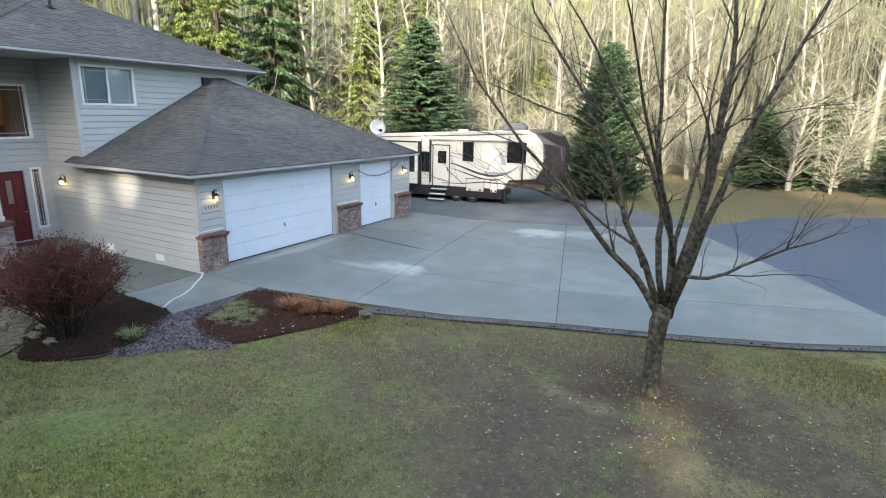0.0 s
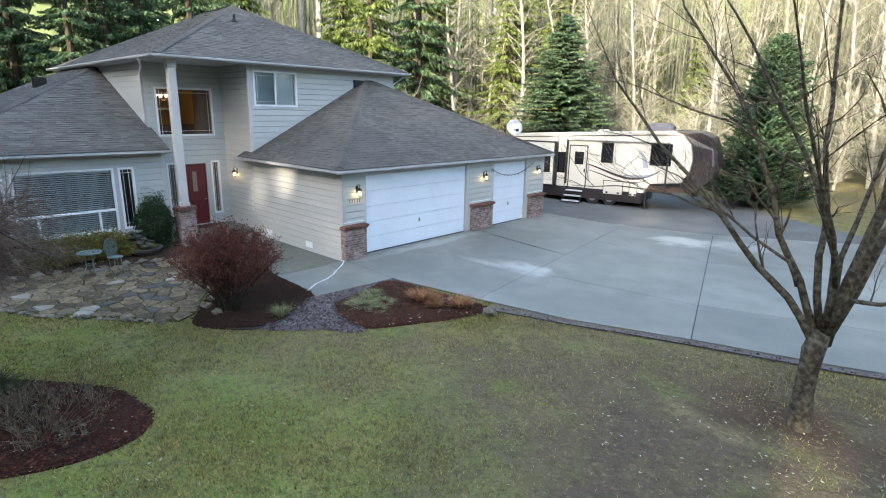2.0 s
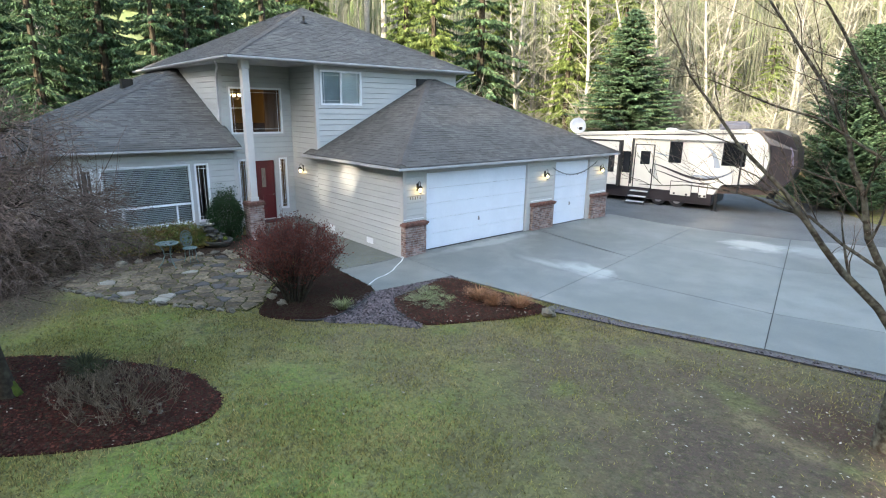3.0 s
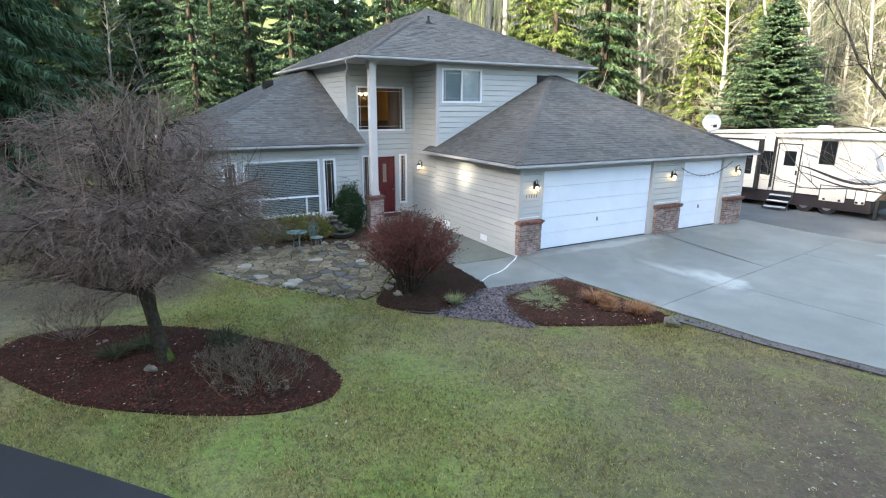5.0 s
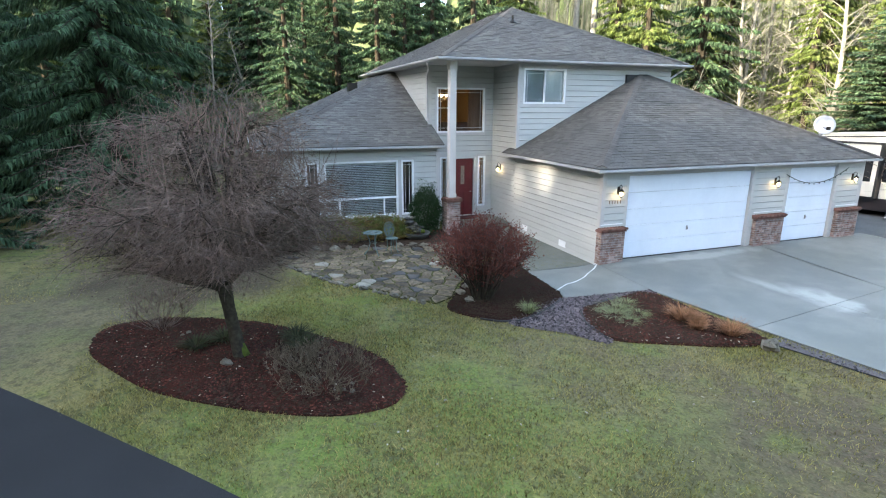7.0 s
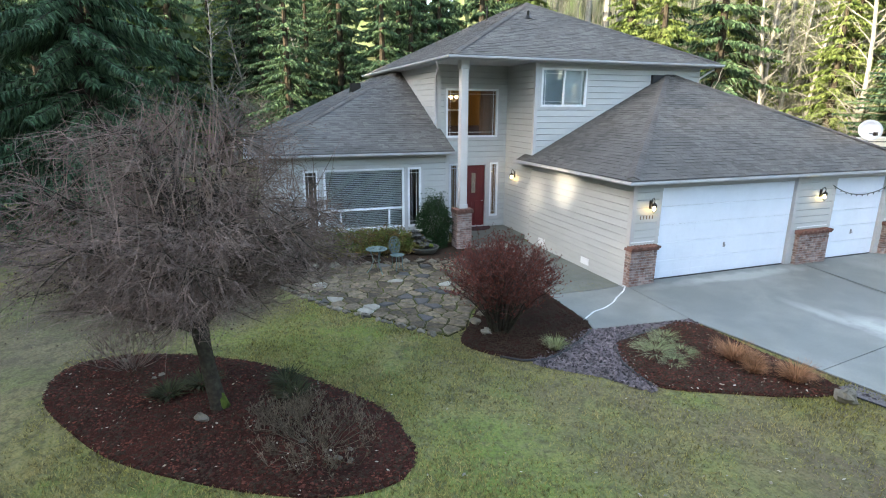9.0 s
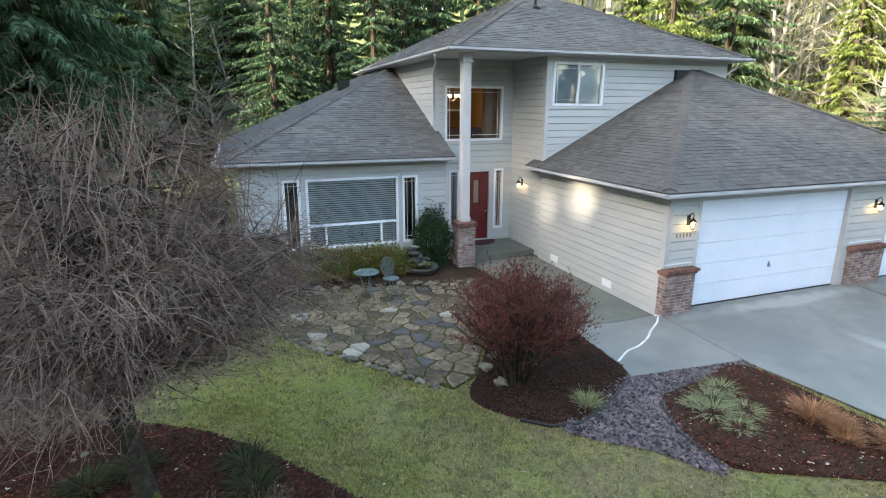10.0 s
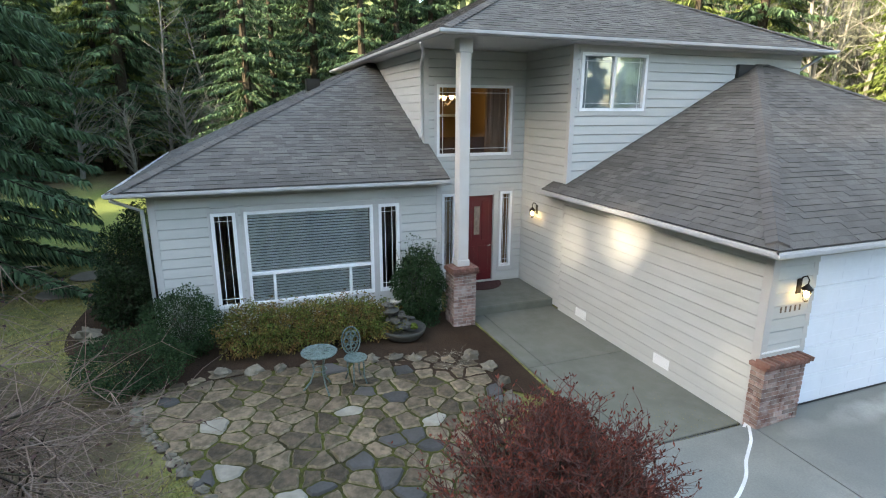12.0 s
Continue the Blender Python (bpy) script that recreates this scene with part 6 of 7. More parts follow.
def grass(count, x0, x1, y0, y1):
    xy = np.column_stack((_rng.uniform(x0, x1, count), _rng.uniform(y0, y1, count)))
    keep = np.ones(count, bool)
    for poly in _beds + [PATIO]:
        px, py = np.array(poly).T
        c = np.zeros(count, bool)
        j = len(px) - 1
        for i in range(len(px)):
            cond = ((py[i] > xy[:, 1]) != (py[j] > xy[:, 1]))
            with np.errstate(divide="ignore", invalid="ignore"):
                c ^= cond & (xy[:, 0] < (px[j] - px[i]) * (xy[:, 1] - py[i]) / (py[j] - py[i] + 1e-12) + px[i])
            j = i
        keep &= ~c
    # sparse where the ground is bare under the trees
    d = np.hypot(xy[:, 0] - 0.2, xy[:, 1] - 7.2) + _rng.normal(0, 0.5, count)
    keep &= _rng.random(count) < np.clip((d - 2.6) / 3.0, 0.10, 1)
    d = np.hypot(xy[:, 0] + 3.6, xy[:, 1] - 7.6) + _rng.normal(0, 0.6, count)
    keep &= _rng.random(count) < np.clip((d - 0.6) / 3.4, 0.25, 1)
    d = np.hypot(xy[:, 0] + 8.3, xy[:, 1] - 5.8) + _rng.normal(0, 0.5, count)
    keep &= _rng.random(count) < np.clip((d - 0.4) / 3.0, 0.35, 1)
    d = np.hypot(xy[:, 0] + 15.7, xy[:, 1] + 1.5) + _rng.normal(0, 0.4, count)
    keep &= _rng.random(count) < np.clip((d - 2.6) / 1.5, 0.03, 1)
    gx, gy = xy[:, 0], xy[:, 1]
    wave = np.sin(1.3 * gx + 1.7 * np.sin(0.9 * gy)) * np.sin(1.1 * gy + 1.3 * np.sin(0.7 * gx)) + 0.5 * np.sin(3.1 * gx + 2.0 * np.sin(2.3 * gy)) * np.sin(2.7 * gy + np.sin(3.3 * gx))
    keep &= _rng.random(count) < np.clip(0.6 + 0.55 * wave, 0.12, 1)
    xy = xy[keep]
    n = len(xy)
    a, h, lean = _rng.uniform(0, 6.28, n), _rng.uniform(0.025, 0.065, n), _rng.normal(0, 0.03, (n, 2))
    s = np.column_stack((np.cos(a), np.sin(a))) * _rng.uniform(0.004, 0.009, n)[:, None]
    v = np.empty((n, 3, 3))
    v[:, 0, :2], v[:, 1, :2], v[:, 2, :2] = xy - s, xy + s, xy + lean
    v[:, :2, 2] = G - 0.005
    v[:, 2, 2] = G + h
    me = bpy.data.meshes.new("grass")
    me.from_pydata(v.reshape(-1, 3).tolist(), [], np.arange(3 * n).reshape(-1, 3).tolist())
    me.materials.append(BLADE)
    tagged(new("grass", me), "short mossy winter grass blades on the lawn", "grass", kind="stuff")


PATIO = [(-17.2, 0.9), (-16.4, 1.05), (-15.5, 1.5), (-14.1, 2.2), (-12.9, 3.2), (-11.6, 4.2), (-11.9, 4.75), (-12.7, 5.2), (-13.6, 5.9), (-14.8, 6.7), (-16.4, 6.75), (-17.1, 5.9), (-17.25, 4.9), (-17.35, 3.6), (-17.7, 2.3)]
grass(560000, -15.0, 3.5, -3.0, 12.5)
grass(90000, -32.0, -15.0, -6.0, 1.0)


# ---- conifers and woods ----
def conifer_meshes(h, rad, bare, whorls, per, sprays, leaf, width, mat, seed, droop=0.35, hang=0.5, top_pow=0.8, limbs=True):
    """Trunk and crown: whorls of drooping limbs, each hung with many narrow sprays."""
    r = random.Random(seed)
    t, b, w = Build(), Build(), Build()
    t.tube([(0, 0, -0.4), (0, 0, h * 0.3), (0, 0, h * 0.65), (0, 0, h)], [h * 0.018 + 0.05, h * 0.014, h * 0.008, 0.01], 8)
    for k in range(whorls):
        f = (k + r.random() * 0.7) / whorls
        zk = bare + (h - bare) * f
        L0 = rad * (1 - f) ** top_pow * r.uniform(0.75, 1.1) + 0.12
        for j in range(per):
            a = 2 * math.pi * (j + r.random() * 0.8) / per + k
            L1 = L0 * r.uniform(0.7, 1.12)
            z = max(bare * 0.6, zk + r.uniform(-0.6, 0.6) * (h - bare) / whorls)
            out, side = Vector((math.cos(a), math.sin(a), 0)), Vector((-math.sin(a), math.cos(a), 0))
            pts = [Vector((0, 0, z)) + out * (L1 * q) + Vector((0, 0, -droop * L1 * (q ** 1.6) + 0.14 * L1 * max(0, q - 0.7))) for q in (0, 0.25, 0.5, 0.75, 1)]
            if limbs:
                t.tube(pts[::2], [0.012 * L1 + 0.008, 0.008 * L1, 0.003], 3, False)
            n = max(3, int(sprays * L1 / rad))
            for s in range(n):
                q = (0.12 + 0.88 * (s + r.random()) / n)
                i = min(3, int(q * 4))
                p = pts[i] + (pts[i + 1] - pts[i]) * (q * 4 - i)
                sg = r.choice((-1, 1))
                ln = leaf * (0.45 + 0.8 * (1 - q) + 0.3 * r.random()) * min(1.0, 0.4 + L1 / rad)
                d = (side * sg * r.uniform(0.5, 1.0) + out * r.uniform(0.3, 0.9) + Vector((0, 0, r.gauss(-0.15, 0.15))))
                d = d.normalized() * ln
                blade(b, p, d, width * r.uniform(0.6, 1.2), hang * ln * r.uniform(0.4, 1.1), r)
                if r.random() < 0.6:
                    blade(b, p, out * ln * 0.5 + Vector((0, 0, -hang * ln * r.uniform(0.4, 1.2))), width * 0.8, hang * ln * 0.4, r)
    return t.mesh("trunk", BARK_DARK), b.mesh("crown", mat)


def plant(name, meshes, at, turn, scale, label, group="", category="tree"):
    ob = thing(name, label, category, at, turn, group, "stuff" if category == "bush" else "")
    ob.scale = (scale, scale, scale)
    part("trunk", meshes[0], None, ob)
    part("crown", meshes[1], None, ob)
    return ob


near_fir = [conifer_meshes(19, 4.8, 0.35, 36, 8, 250, 0.38, 0.036, NEEDLE, s, 0.32, 0.75) for s in (1, 2)]
plant("fir_tree", near_fir[0], (-24.5, -4.5, G), 0, 1.0, "tall dark green fir with drooping boughs at the lawn's edge", "firs by the lawn")
plant("fir_tree", near_fir[1], (-21.5, -10.8, G), 70, 1.05, "tall dark green fir with drooping boughs at the lawn's edge", "firs by the lawn")
plant("fir_tree", near_fir[0], (-29.5, -10.5, G), 140, 1.1, "tall dark green fir with drooping boughs at the lawn's edge", "firs by the lawn")
spruce_m = conifer_meshes(11.5, 5.0, 0.3, 50, 12, 130, 0.42, 0.06, SPRUCE, 5, 0.06, 0.25, 0.68)
plant("spruce_tree", spruce_m, (-21.7, 36.2, G), 0, 1.0, "dense blue-green spruce behind the parked trailer", "evergreens beyond the pad")
cypress_m = conifer_meshes(8.6, 2.7, 0.1, 60, 13, 95, 0.30, 0.045, SPRUCE, 6, -0.22, 0.1, 0.5)
plant("cypress_tree", cypress_m, (-7.0, 32.4, G), 0, 1.0, "dense conical dark green evergreen beside the gravel pad", "evergreens beyond the pad")
for x, y, s in ((1.2, 43.5, 0.5), (4.6, 44, 0.56), (8.8, 42.5, 0.5)):
    plant("spruce_tree", spruce_m, (x, y, ground_z(x, y)), x * 50, s, "dark green spruce on the bank past the drive", "evergreens beyond the pad")

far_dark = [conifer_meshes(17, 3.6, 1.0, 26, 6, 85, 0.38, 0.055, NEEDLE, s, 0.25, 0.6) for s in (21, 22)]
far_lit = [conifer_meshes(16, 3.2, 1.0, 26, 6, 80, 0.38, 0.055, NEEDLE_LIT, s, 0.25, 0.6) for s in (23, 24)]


def bare_meshes(h, seed, pale=True):
    r = random.Random(seed)
    wood, fine = Build(), Build()
    for _ in range(r.choice((1, 2))):
        d = Vector((r.gauss(0, 0.05), r.gauss(0, 0.05), 1))
        pts = twig(wood, (r.uniform(-0.3, 0.3), r.uniform(-0.3, 0.3), -0.4), d, h * r.uniform(0.85, 1.1), 0.17, r, 0.05, 8, 0, 6)
        for i in range(2, 9):
            for _ in range(7):
                a = r.uniform(0, 6.28)
                p = pts[i] + (pts[i - 1] - pts[i]) * r.random()
                q = twig(wood, p, (math.cos(a), math.sin(a), r.uniform(0.5, 1.3)), r.uniform(1.0, 2.8), 0.034, r, 0.2, 4, 0, 4)
                for _ in range(5):
                    twig(fine, q[r.randint(1, 4)], (math.cos(a) + r.gauss(0, 0.7), math.sin(a) + r.gauss(0, 0.7), r.uniform(0, 1.2)), r.uniform(0.6, 1.6), 0.016, r, 0.3, 2)
    return wood.mesh("trunk", ALDER), fine.mesh("crown", ALDER_TWIG)


ALDER_TWIG = material("pale_alder_twig", (0.178, 0.180, 0.128), (0.128, 0.134, 0.092), 1.5, 0.9, island=0.4)
alder = [bare_meshes(h, s) for h, s in ((15, 1), (13, 2), (17, 3))]
brush_m = bare_meshes(5, 10)
_wr = random.Random(77)


def yaw_at(yaw, dist):
    return (-4 - dist * math.sin(radians(yaw)), 4 + dist * math.cos(radians(yaw)))


def clear(x, y):
    return not (-31.5 < x < -11 and -3 < y < 24) and not (-24 < x < 0 and 20 < y < 34) and not inside((x, y), DRIVE_A) and not (-50 < x < -27 and -8 < y < 2)


# evergreens in depth, then the bare alders between them
for ring, n in ((42, 22), (50, 24), (60, 24)):
    for i in range(n):
        yaw = -14 + 134 * (i + _wr.uniform(0.1, 0.9)) / n
        x, y = yaw_at(yaw, ring + _wr.uniform(-3, 4))
        if not clear(x, y):
            continue
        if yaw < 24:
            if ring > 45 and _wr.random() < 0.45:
                plant("cedar_tree", _wr.choice(far_lit), (x, y, ground_z(x, y)), _wr.uniform(0, 360), _wr.uniform(0.6, 0.9), "cedar in the far woods, sunlit yellow-green put into its needles", "far woods")
            continue
        # on these bearings most trees take the needles with sunlight in their colour
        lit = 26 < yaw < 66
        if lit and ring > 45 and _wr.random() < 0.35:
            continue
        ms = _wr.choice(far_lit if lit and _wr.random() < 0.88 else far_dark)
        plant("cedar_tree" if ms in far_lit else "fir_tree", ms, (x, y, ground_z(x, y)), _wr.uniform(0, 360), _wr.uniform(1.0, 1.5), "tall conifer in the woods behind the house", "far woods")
for i in range(122):
    yaw = -16 + 62 * _wr.random() if i < 100 else 36 + 30 * _wr.random()
    x, y = yaw_at(yaw, _wr.uniform(40, 80))
    if clear(x, y):
        plant("alder_tree", _wr.choice(alder), (x, y, ground_z(x, y)), _wr.uniform(0, 360), _wr.uniform(0.85, 1.3), "tall bare pale-barked alder in the woods", "far woods")
for i in range(110):
    yaw = -16 + 130 * (i + _wr.random()) / 50 if i < 50 else -15 + 46 * _wr.random()
    x, y = yaw_at(yaw, _wr.uniform(38, 46) if i < 50 else _wr.uniform(40, 58))
    if clear(x, y):
        plant("brushwood", brush_m, (x, y, ground_z(x, y)), _wr.uniform(0, 360), _wr.uniform(0.55, 1.15), "bare brush at the edge of the woods", "brush at the woods", "bush")
# darker firs close behind the house's far corner and the lawn
for i in range(10):
    x, y = yaw_at(70 + 3.6 * i + _wr.uniform(-1, 1), _wr.uniform(35, 41))
    if clear(x, y):
        plant("fir_tree", _wr.choice(far_dark), (x, y, ground_z(x, y)), _wr.uniform(0, 360), _wr.uniform(0.9, 1.2), "tall dark conifer in the woods behind the house", "far woods")
# firs that close the lawn behind the house, some with the sunlit-coloured needles
for x, y in ((-53, -6), (-54.5, -1.5), (-52.5, 2.5), (-55, -10), (-51, -13), (-57, 0.5), (-58, -5)):
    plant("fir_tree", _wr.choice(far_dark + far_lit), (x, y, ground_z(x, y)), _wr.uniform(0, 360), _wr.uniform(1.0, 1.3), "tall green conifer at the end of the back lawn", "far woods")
for x, y, s in ((-47.5, -3.5, 0.9), (-48.5, -0.5, 1.1), (-48, 2.2, 0.9), (-49, -7, 1.2), (-50, 4.5, 1.1), (-46.5, -9.5, 1.0)):
    plant("brushwood", brush_m, (x, y, ground_z(x, y)), x * 90, s, "bare brush at the end of the back lawn", "brush at the woods", "bush")
for x, y in ((-50.5, -2.0), (-51, 1.5), (-50, 6)):
    plant("alder_tree", _wr.choice(alder), (x, y, ground_z(x, y)), x * 60, 0.8, "tall bare pale-barked alder in the woods", "far woods")
# tall bare poles seen over the house roof
for x, y in ((-46, 30), (-45, 31.2), (-47, 34), (-44, 36)):
    ob = thing("alder_tree", "tall slender pale trunk behind the house", "tree", (x, y, ground_z(x, y)), 0, "far woods")
    part("trunk", Build().tube([(0, 0, -0.4), (0.1, 0, 8), (0.05, 0.1, 22)], [0.36, 0.3, 0.16], 8), ALDER, ob)

# unseen woods added behind the camera, to hold the low sun off the house
belt = conifer_meshes(17, 3.4, 0.5, 15, 6, 9, 1.5, 0.40, NEEDLE, 31, 0.25, 0.6, 0.8, False)
_br = random.Random(47)
for d0, n in ((50, 33), (58, 33)):
    for i in range(n):
        along = -58 + 112 * (i + _br.uniform(0.2, 0.8)) / n
        ca, sa = math.cos(radians(SUN_AZ)), math.sin(radians(SUN_AZ))
        x, y = -8 + ca * d0 - sa * along, 6 + sa * d0 + ca * along
        plant("fir_tree", belt, (x, y, G), _br.uniform(0, 360), _br.uniform(1.75, 2.1) * (0.55 if along < -27 else 1.0) , "tall dark conifer added to block low sun and bright sky", "woods across the drive")


# more woods added either side, out of the sun's line, to darken window reflections
for i in range(96):
    az = 5 + 52 * _wr.random() if i < 44 else -120 - 45 * _wr.random() if i < 68 else 5 - 45 * _wr.random()
    d0 = _wr.uniform(50, 64)
    x, y = -8 + d0 * math.cos(radians(az)), 6 + d0 * math.sin(radians(az))
    plant("fir_tree", belt, (x, y, G), _wr.uniform(0, 360), _wr.uniform(1.1, 1.5), "tall dark conifer added to block low sun and bright sky", "woods across the drive")

# a thicket of thin bare stems between and behind the alders
b = Build()
for i in range(2100):
    yaw = -18 + 84 * _wr.random() ** 1.2
    x, y = yaw_at(yaw, _wr.uniform(52, 88))
    hh = _wr.uniform(10, 26)
    z0 = ground_z(x, y) - 0.3
    pts = [Vector((x, y, z0)), Vector((x + _wr.uniform(-0.4, 0.4), y + _wr.uniform(-0.4, 0.4), z0 + hh * 0.5)), Vector((x + _wr.uniform(-0.9, 0.9), y + _wr.uniform(-0.9, 0.9), z0 + hh))]
    b.tube(pts, [0.09, 0.06, 0.015], 3, False)
    for _ in range(11):
        t = _wr.uniform(0.2, 1.0)
        p = pts[0].lerp(pts[1], t * 2) if t < 0.5 else pts[1].lerp(pts[2], t * 2 - 1)
        a = _wr.uniform(0, 6.28)
        L0 = _wr.uniform(0.8, 2.6)
        q = p + Vector((math.cos(a) * L0, math.sin(a) * L0, L0 * _wr.uniform(0.3, 1.2)))
        s = Vector((-math.sin(a), math.cos(a), 0)) * 0.022
        b.add([p - s, p + s, q], [(0, 1, 2)])
        for _ in range(3):
            m0 = p.lerp(q, _wr.uniform(0.3, 0.9))
            e = m0 + Vector((_wr.gauss(0, 0.6), _wr.gauss(0, 0.6), _wr.uniform(0.1, 0.9)))
            b.add([m0 - s * 0.6, m0 + s * 0.6, e], [(0, 1, 2)])
tagged(part("bare_thicket", b, ALDER_TWIG), "pale thicket of thin bare trees in the far woods", "thicket", kind="stuff")

# the far edge of the woods: many uneven spires, too far to tell apart
b = Build()
for i in range(520):
    yaw = -30 + 160 * _wr.random()
    x, y = yaw_at(yaw, _wr.uniform(78, 105))
    z0 = ground_z(x, y) - 1
    hh = _wr.uniform(18, 32) if yaw > 26 else _wr.uniform(20, 34)
    rr = hh * _wr.uniform(0.13, 0.2)
    tiers = 6
    for t in range(tiers):
        za, zb = z0 + hh * (t / tiers) ** 0.9, z0 + hh * min(1.0, ((t + 1.7) / tiers) ** 0.9)
        ra = rr * (1 - t / tiers) * _wr.uniform(0.8, 1.2)
        a0 = _wr.uniform(0, 6.28)
        ring = [(x + ra * _wr.uniform(0.65, 1.2) * math.cos(a0 + k * 0.785), y + ra * _wr.uniform(0.65, 1.2) * math.sin(a0 + k * 0.785), za + _wr.uniform(-0.5, 0.3)) for k in range(8)]
        b.add(ring + [(x, y, zb)], [(k, (k + 1) % 8, 8) for k in range(8)])
FARWOOD = leaf_material("far_woods", (0.085, 0.120, 0.052), (0.120, 0.130, 0.070), 0.9, 0.5, 0.0, 0.15)
tagged(part("far_woods", b, FARWOOD), "distant hazy mixed woods behind the nearer trees", "woods", kind="stuff")

# ---- patio of flagstones ----
patio = setting("pavement_patio", Build().prism(PATIO, G - 0.1, G + 0.03), MOSS, "irregular flagstone patio with mossy joints", "patio")
_pr = random.Random(12)
sites = []
fixed = [(-15.52, 4.13), (-15.78, 2.15), (-14.56, 2.28), (-14.82, 5.33), (-14.18, 4.03), (-14.5, 4.9), (-13.84, 3.45), (-16.13, 2.96), (-13.3, 4.5), (-12.7, 4.7)]
sites += fixed
tries = 0
while tries < 2600:
    tries += 1
    p = (_pr.uniform(-17.7, -11.5), _pr.uniform(0.8, 6.8))
    gap = 0.50 if tries < 160 else 0.36 if tries < 700 else 0.25
    if inside(p, PATIO) and all(math.hypot(p[0] - q[0], p[1] - q[1]) > gap for q in sites):
        sites.append(p)
PALE_AT = ((-15.52, 4.13), (-15.78, 2.15), (-14.56, 2.28), (-14.82, 5.33), (-13.6, 3.0))
BLUE_AT = ((-14.18, 4.03), (-14.5, 4.9), (-13.84, 3.45), (-13.3, 4.5))
for s in sites:
    cell = [(s[0] + dx, s[1] + dy) for dx, dy in ((-0.5, -0.5), (0.5, -0.5), (0.5, 0.5), (-0.5, 0.5))]
    for q in sites:
        if q is s or math.hypot(q[0] - s[0], q[1] - s[1]) > 1.2:
            continue
        n = Vector((q[0] - s[0], q[1] - s[1]))
        L0 = n.length
        n /= L0
        k = L0 / 2 - 0.013 - 0.012 * _pr.random()
        cell = half_plane(cell, (s[0] + n.x * k, s[1] + n.y * k), (n.x, n.y))
        if len(cell) < 3:
            break
    if len(cell) < 3 or max(math.hypot(a[0] - c[0], a[1] - c[1]) for a in cell for c in cell) < 0.09:
        continue
    # soften the corners a little
    n = len(cell)
    pts = []
    for i in range(n):
        p0, p1, p2 = cell[i - 1], cell[i], cell[(i + 1) % n]
        for t, o in ((0.34, p0), (0.10, p0), (0.10, p2), (0.34, p2)):
            w = 0.006 if t < 0.2 else 0.016
            pts.append((p1[0] + (o[0] - p1[0]) * t + _pr.uniform(-w, w), p1[1] + (o[1] - p1[1]) * t + _pr.uniform(-w, w)))
    for i, p in enumerate(pts):
        k = 1.0
        while k > 0.3 and not inside((s[0] + (p[0] - s[0]) * k, s[1] + (p[1] - s[1]) * k), PATIO):
            k -= 0.08
        pts[i] = (s[0] + (p[0] - s[0]) * k, s[1] + (p[1] - s[1]) * k)
    mt = STONE
    if any(math.hypot(s[0] - p[0], s[1] - p[1]) < 0.17 for p in PALE_AT):
        mt = STONE_PALE
    elif any(math.hypot(s[0] - p[0], s[1] - p[1]) < 0.22 for p in BLUE_AT) or _pr.random() < 0.10:
        mt = STONE_BLUE
    me = Build().prism(pts, G, G + 0.050 + _pr.uniform(0, 0.018), 0.026).mesh("flagstone", mt)
    me.materials.append(STONE_RIM if mt is STONE else mt)
    n = len(pts)
    me.polygons.foreach_set("material_index", [1 if n < i <= 2 * n else 0 for i in range(len(me.polygons))])
    part("flagstone", me, None, patio)


def rock(x, y, s, z=G, name="garden_rock", label="rounded grey garden rock", group="", mat=ROCK, flat=0.6):
    ob = tagged(part(name, Build().lump((0, 0, 0), (s, s * _pr.uniform(0.7, 1.0), s * flat), _pr, 9, 0.36), mat, None, "", False), label, "rock", group)
    ob.matrix_basis = pose(x, y, z + s * flat * 0.55, 0, 0, _pr.uniform(0, 360))
    return ob


for (x0, y0), (x1, y1) in zip(PATIO[:6], PATIO[1:6]):
    L0 = math.hypot(x1 - x0, y1 - y0)
    t = 0.0
    while t < L0:
        s = _pr.uniform(0.06, 0.13)
        k = t / L0
        rock(x0 + (x1 - x0) * k + 0.06, y0 + (y1 - y0) * k - 0.06, s, G, "edging_stone", "rough grey stone edging the patio", "patio edging stones", ROCK, 0.45)
        t += s * _pr.uniform(1.7, 3.0)
for x, y, s in ((-17.55, 2.2, 0.15), (-17.4, 2.75, 0.17), (-17.35, 3.2, 0.14), (-17.3, 3.7, 0.13), (-17.15, 4.9, 0.14), (-17.05, 5.3, 0.16), (-16.9, 5.65, 0.14), (-16.6, 6.7, 0.17), (-16.1, 6.85, 0.15), (-15.5, 6.85, 0.14), (-14.9, 6.7, 0.17)):
    rock(x, y, s, G + 0.02, "bed_stone", "mossy stone edging the house bed", "bed edging stones")
rock(-7.0, 9.5, 0.19, G, "boulder", "pale boulder at the corner of the mulch bed", "", ROCK, 0.75)
for x, y, s in ((-9.85, -0.45, 0.13), (-8.2, 1.35, 0.06), (-8.1, 1.5, 0.06), (-8.35, 1.55, 0.05), (-12.4, -1.9, 0.07), (-11.6, -1.2, 0.06), (-11.5, -1.3, 0.05), (-8.75, 0.95, 0.06), (-11.4, 5.0, 0.12), (-12.0, 5.0, 0.13), (-12.4, 5.3, 0.11), (-20.0, -0.4, 0.3)):
    rock(x, y, s, G + 0.05, "bed_rock", "small rock lying in the mulch", "rocks in the beds")

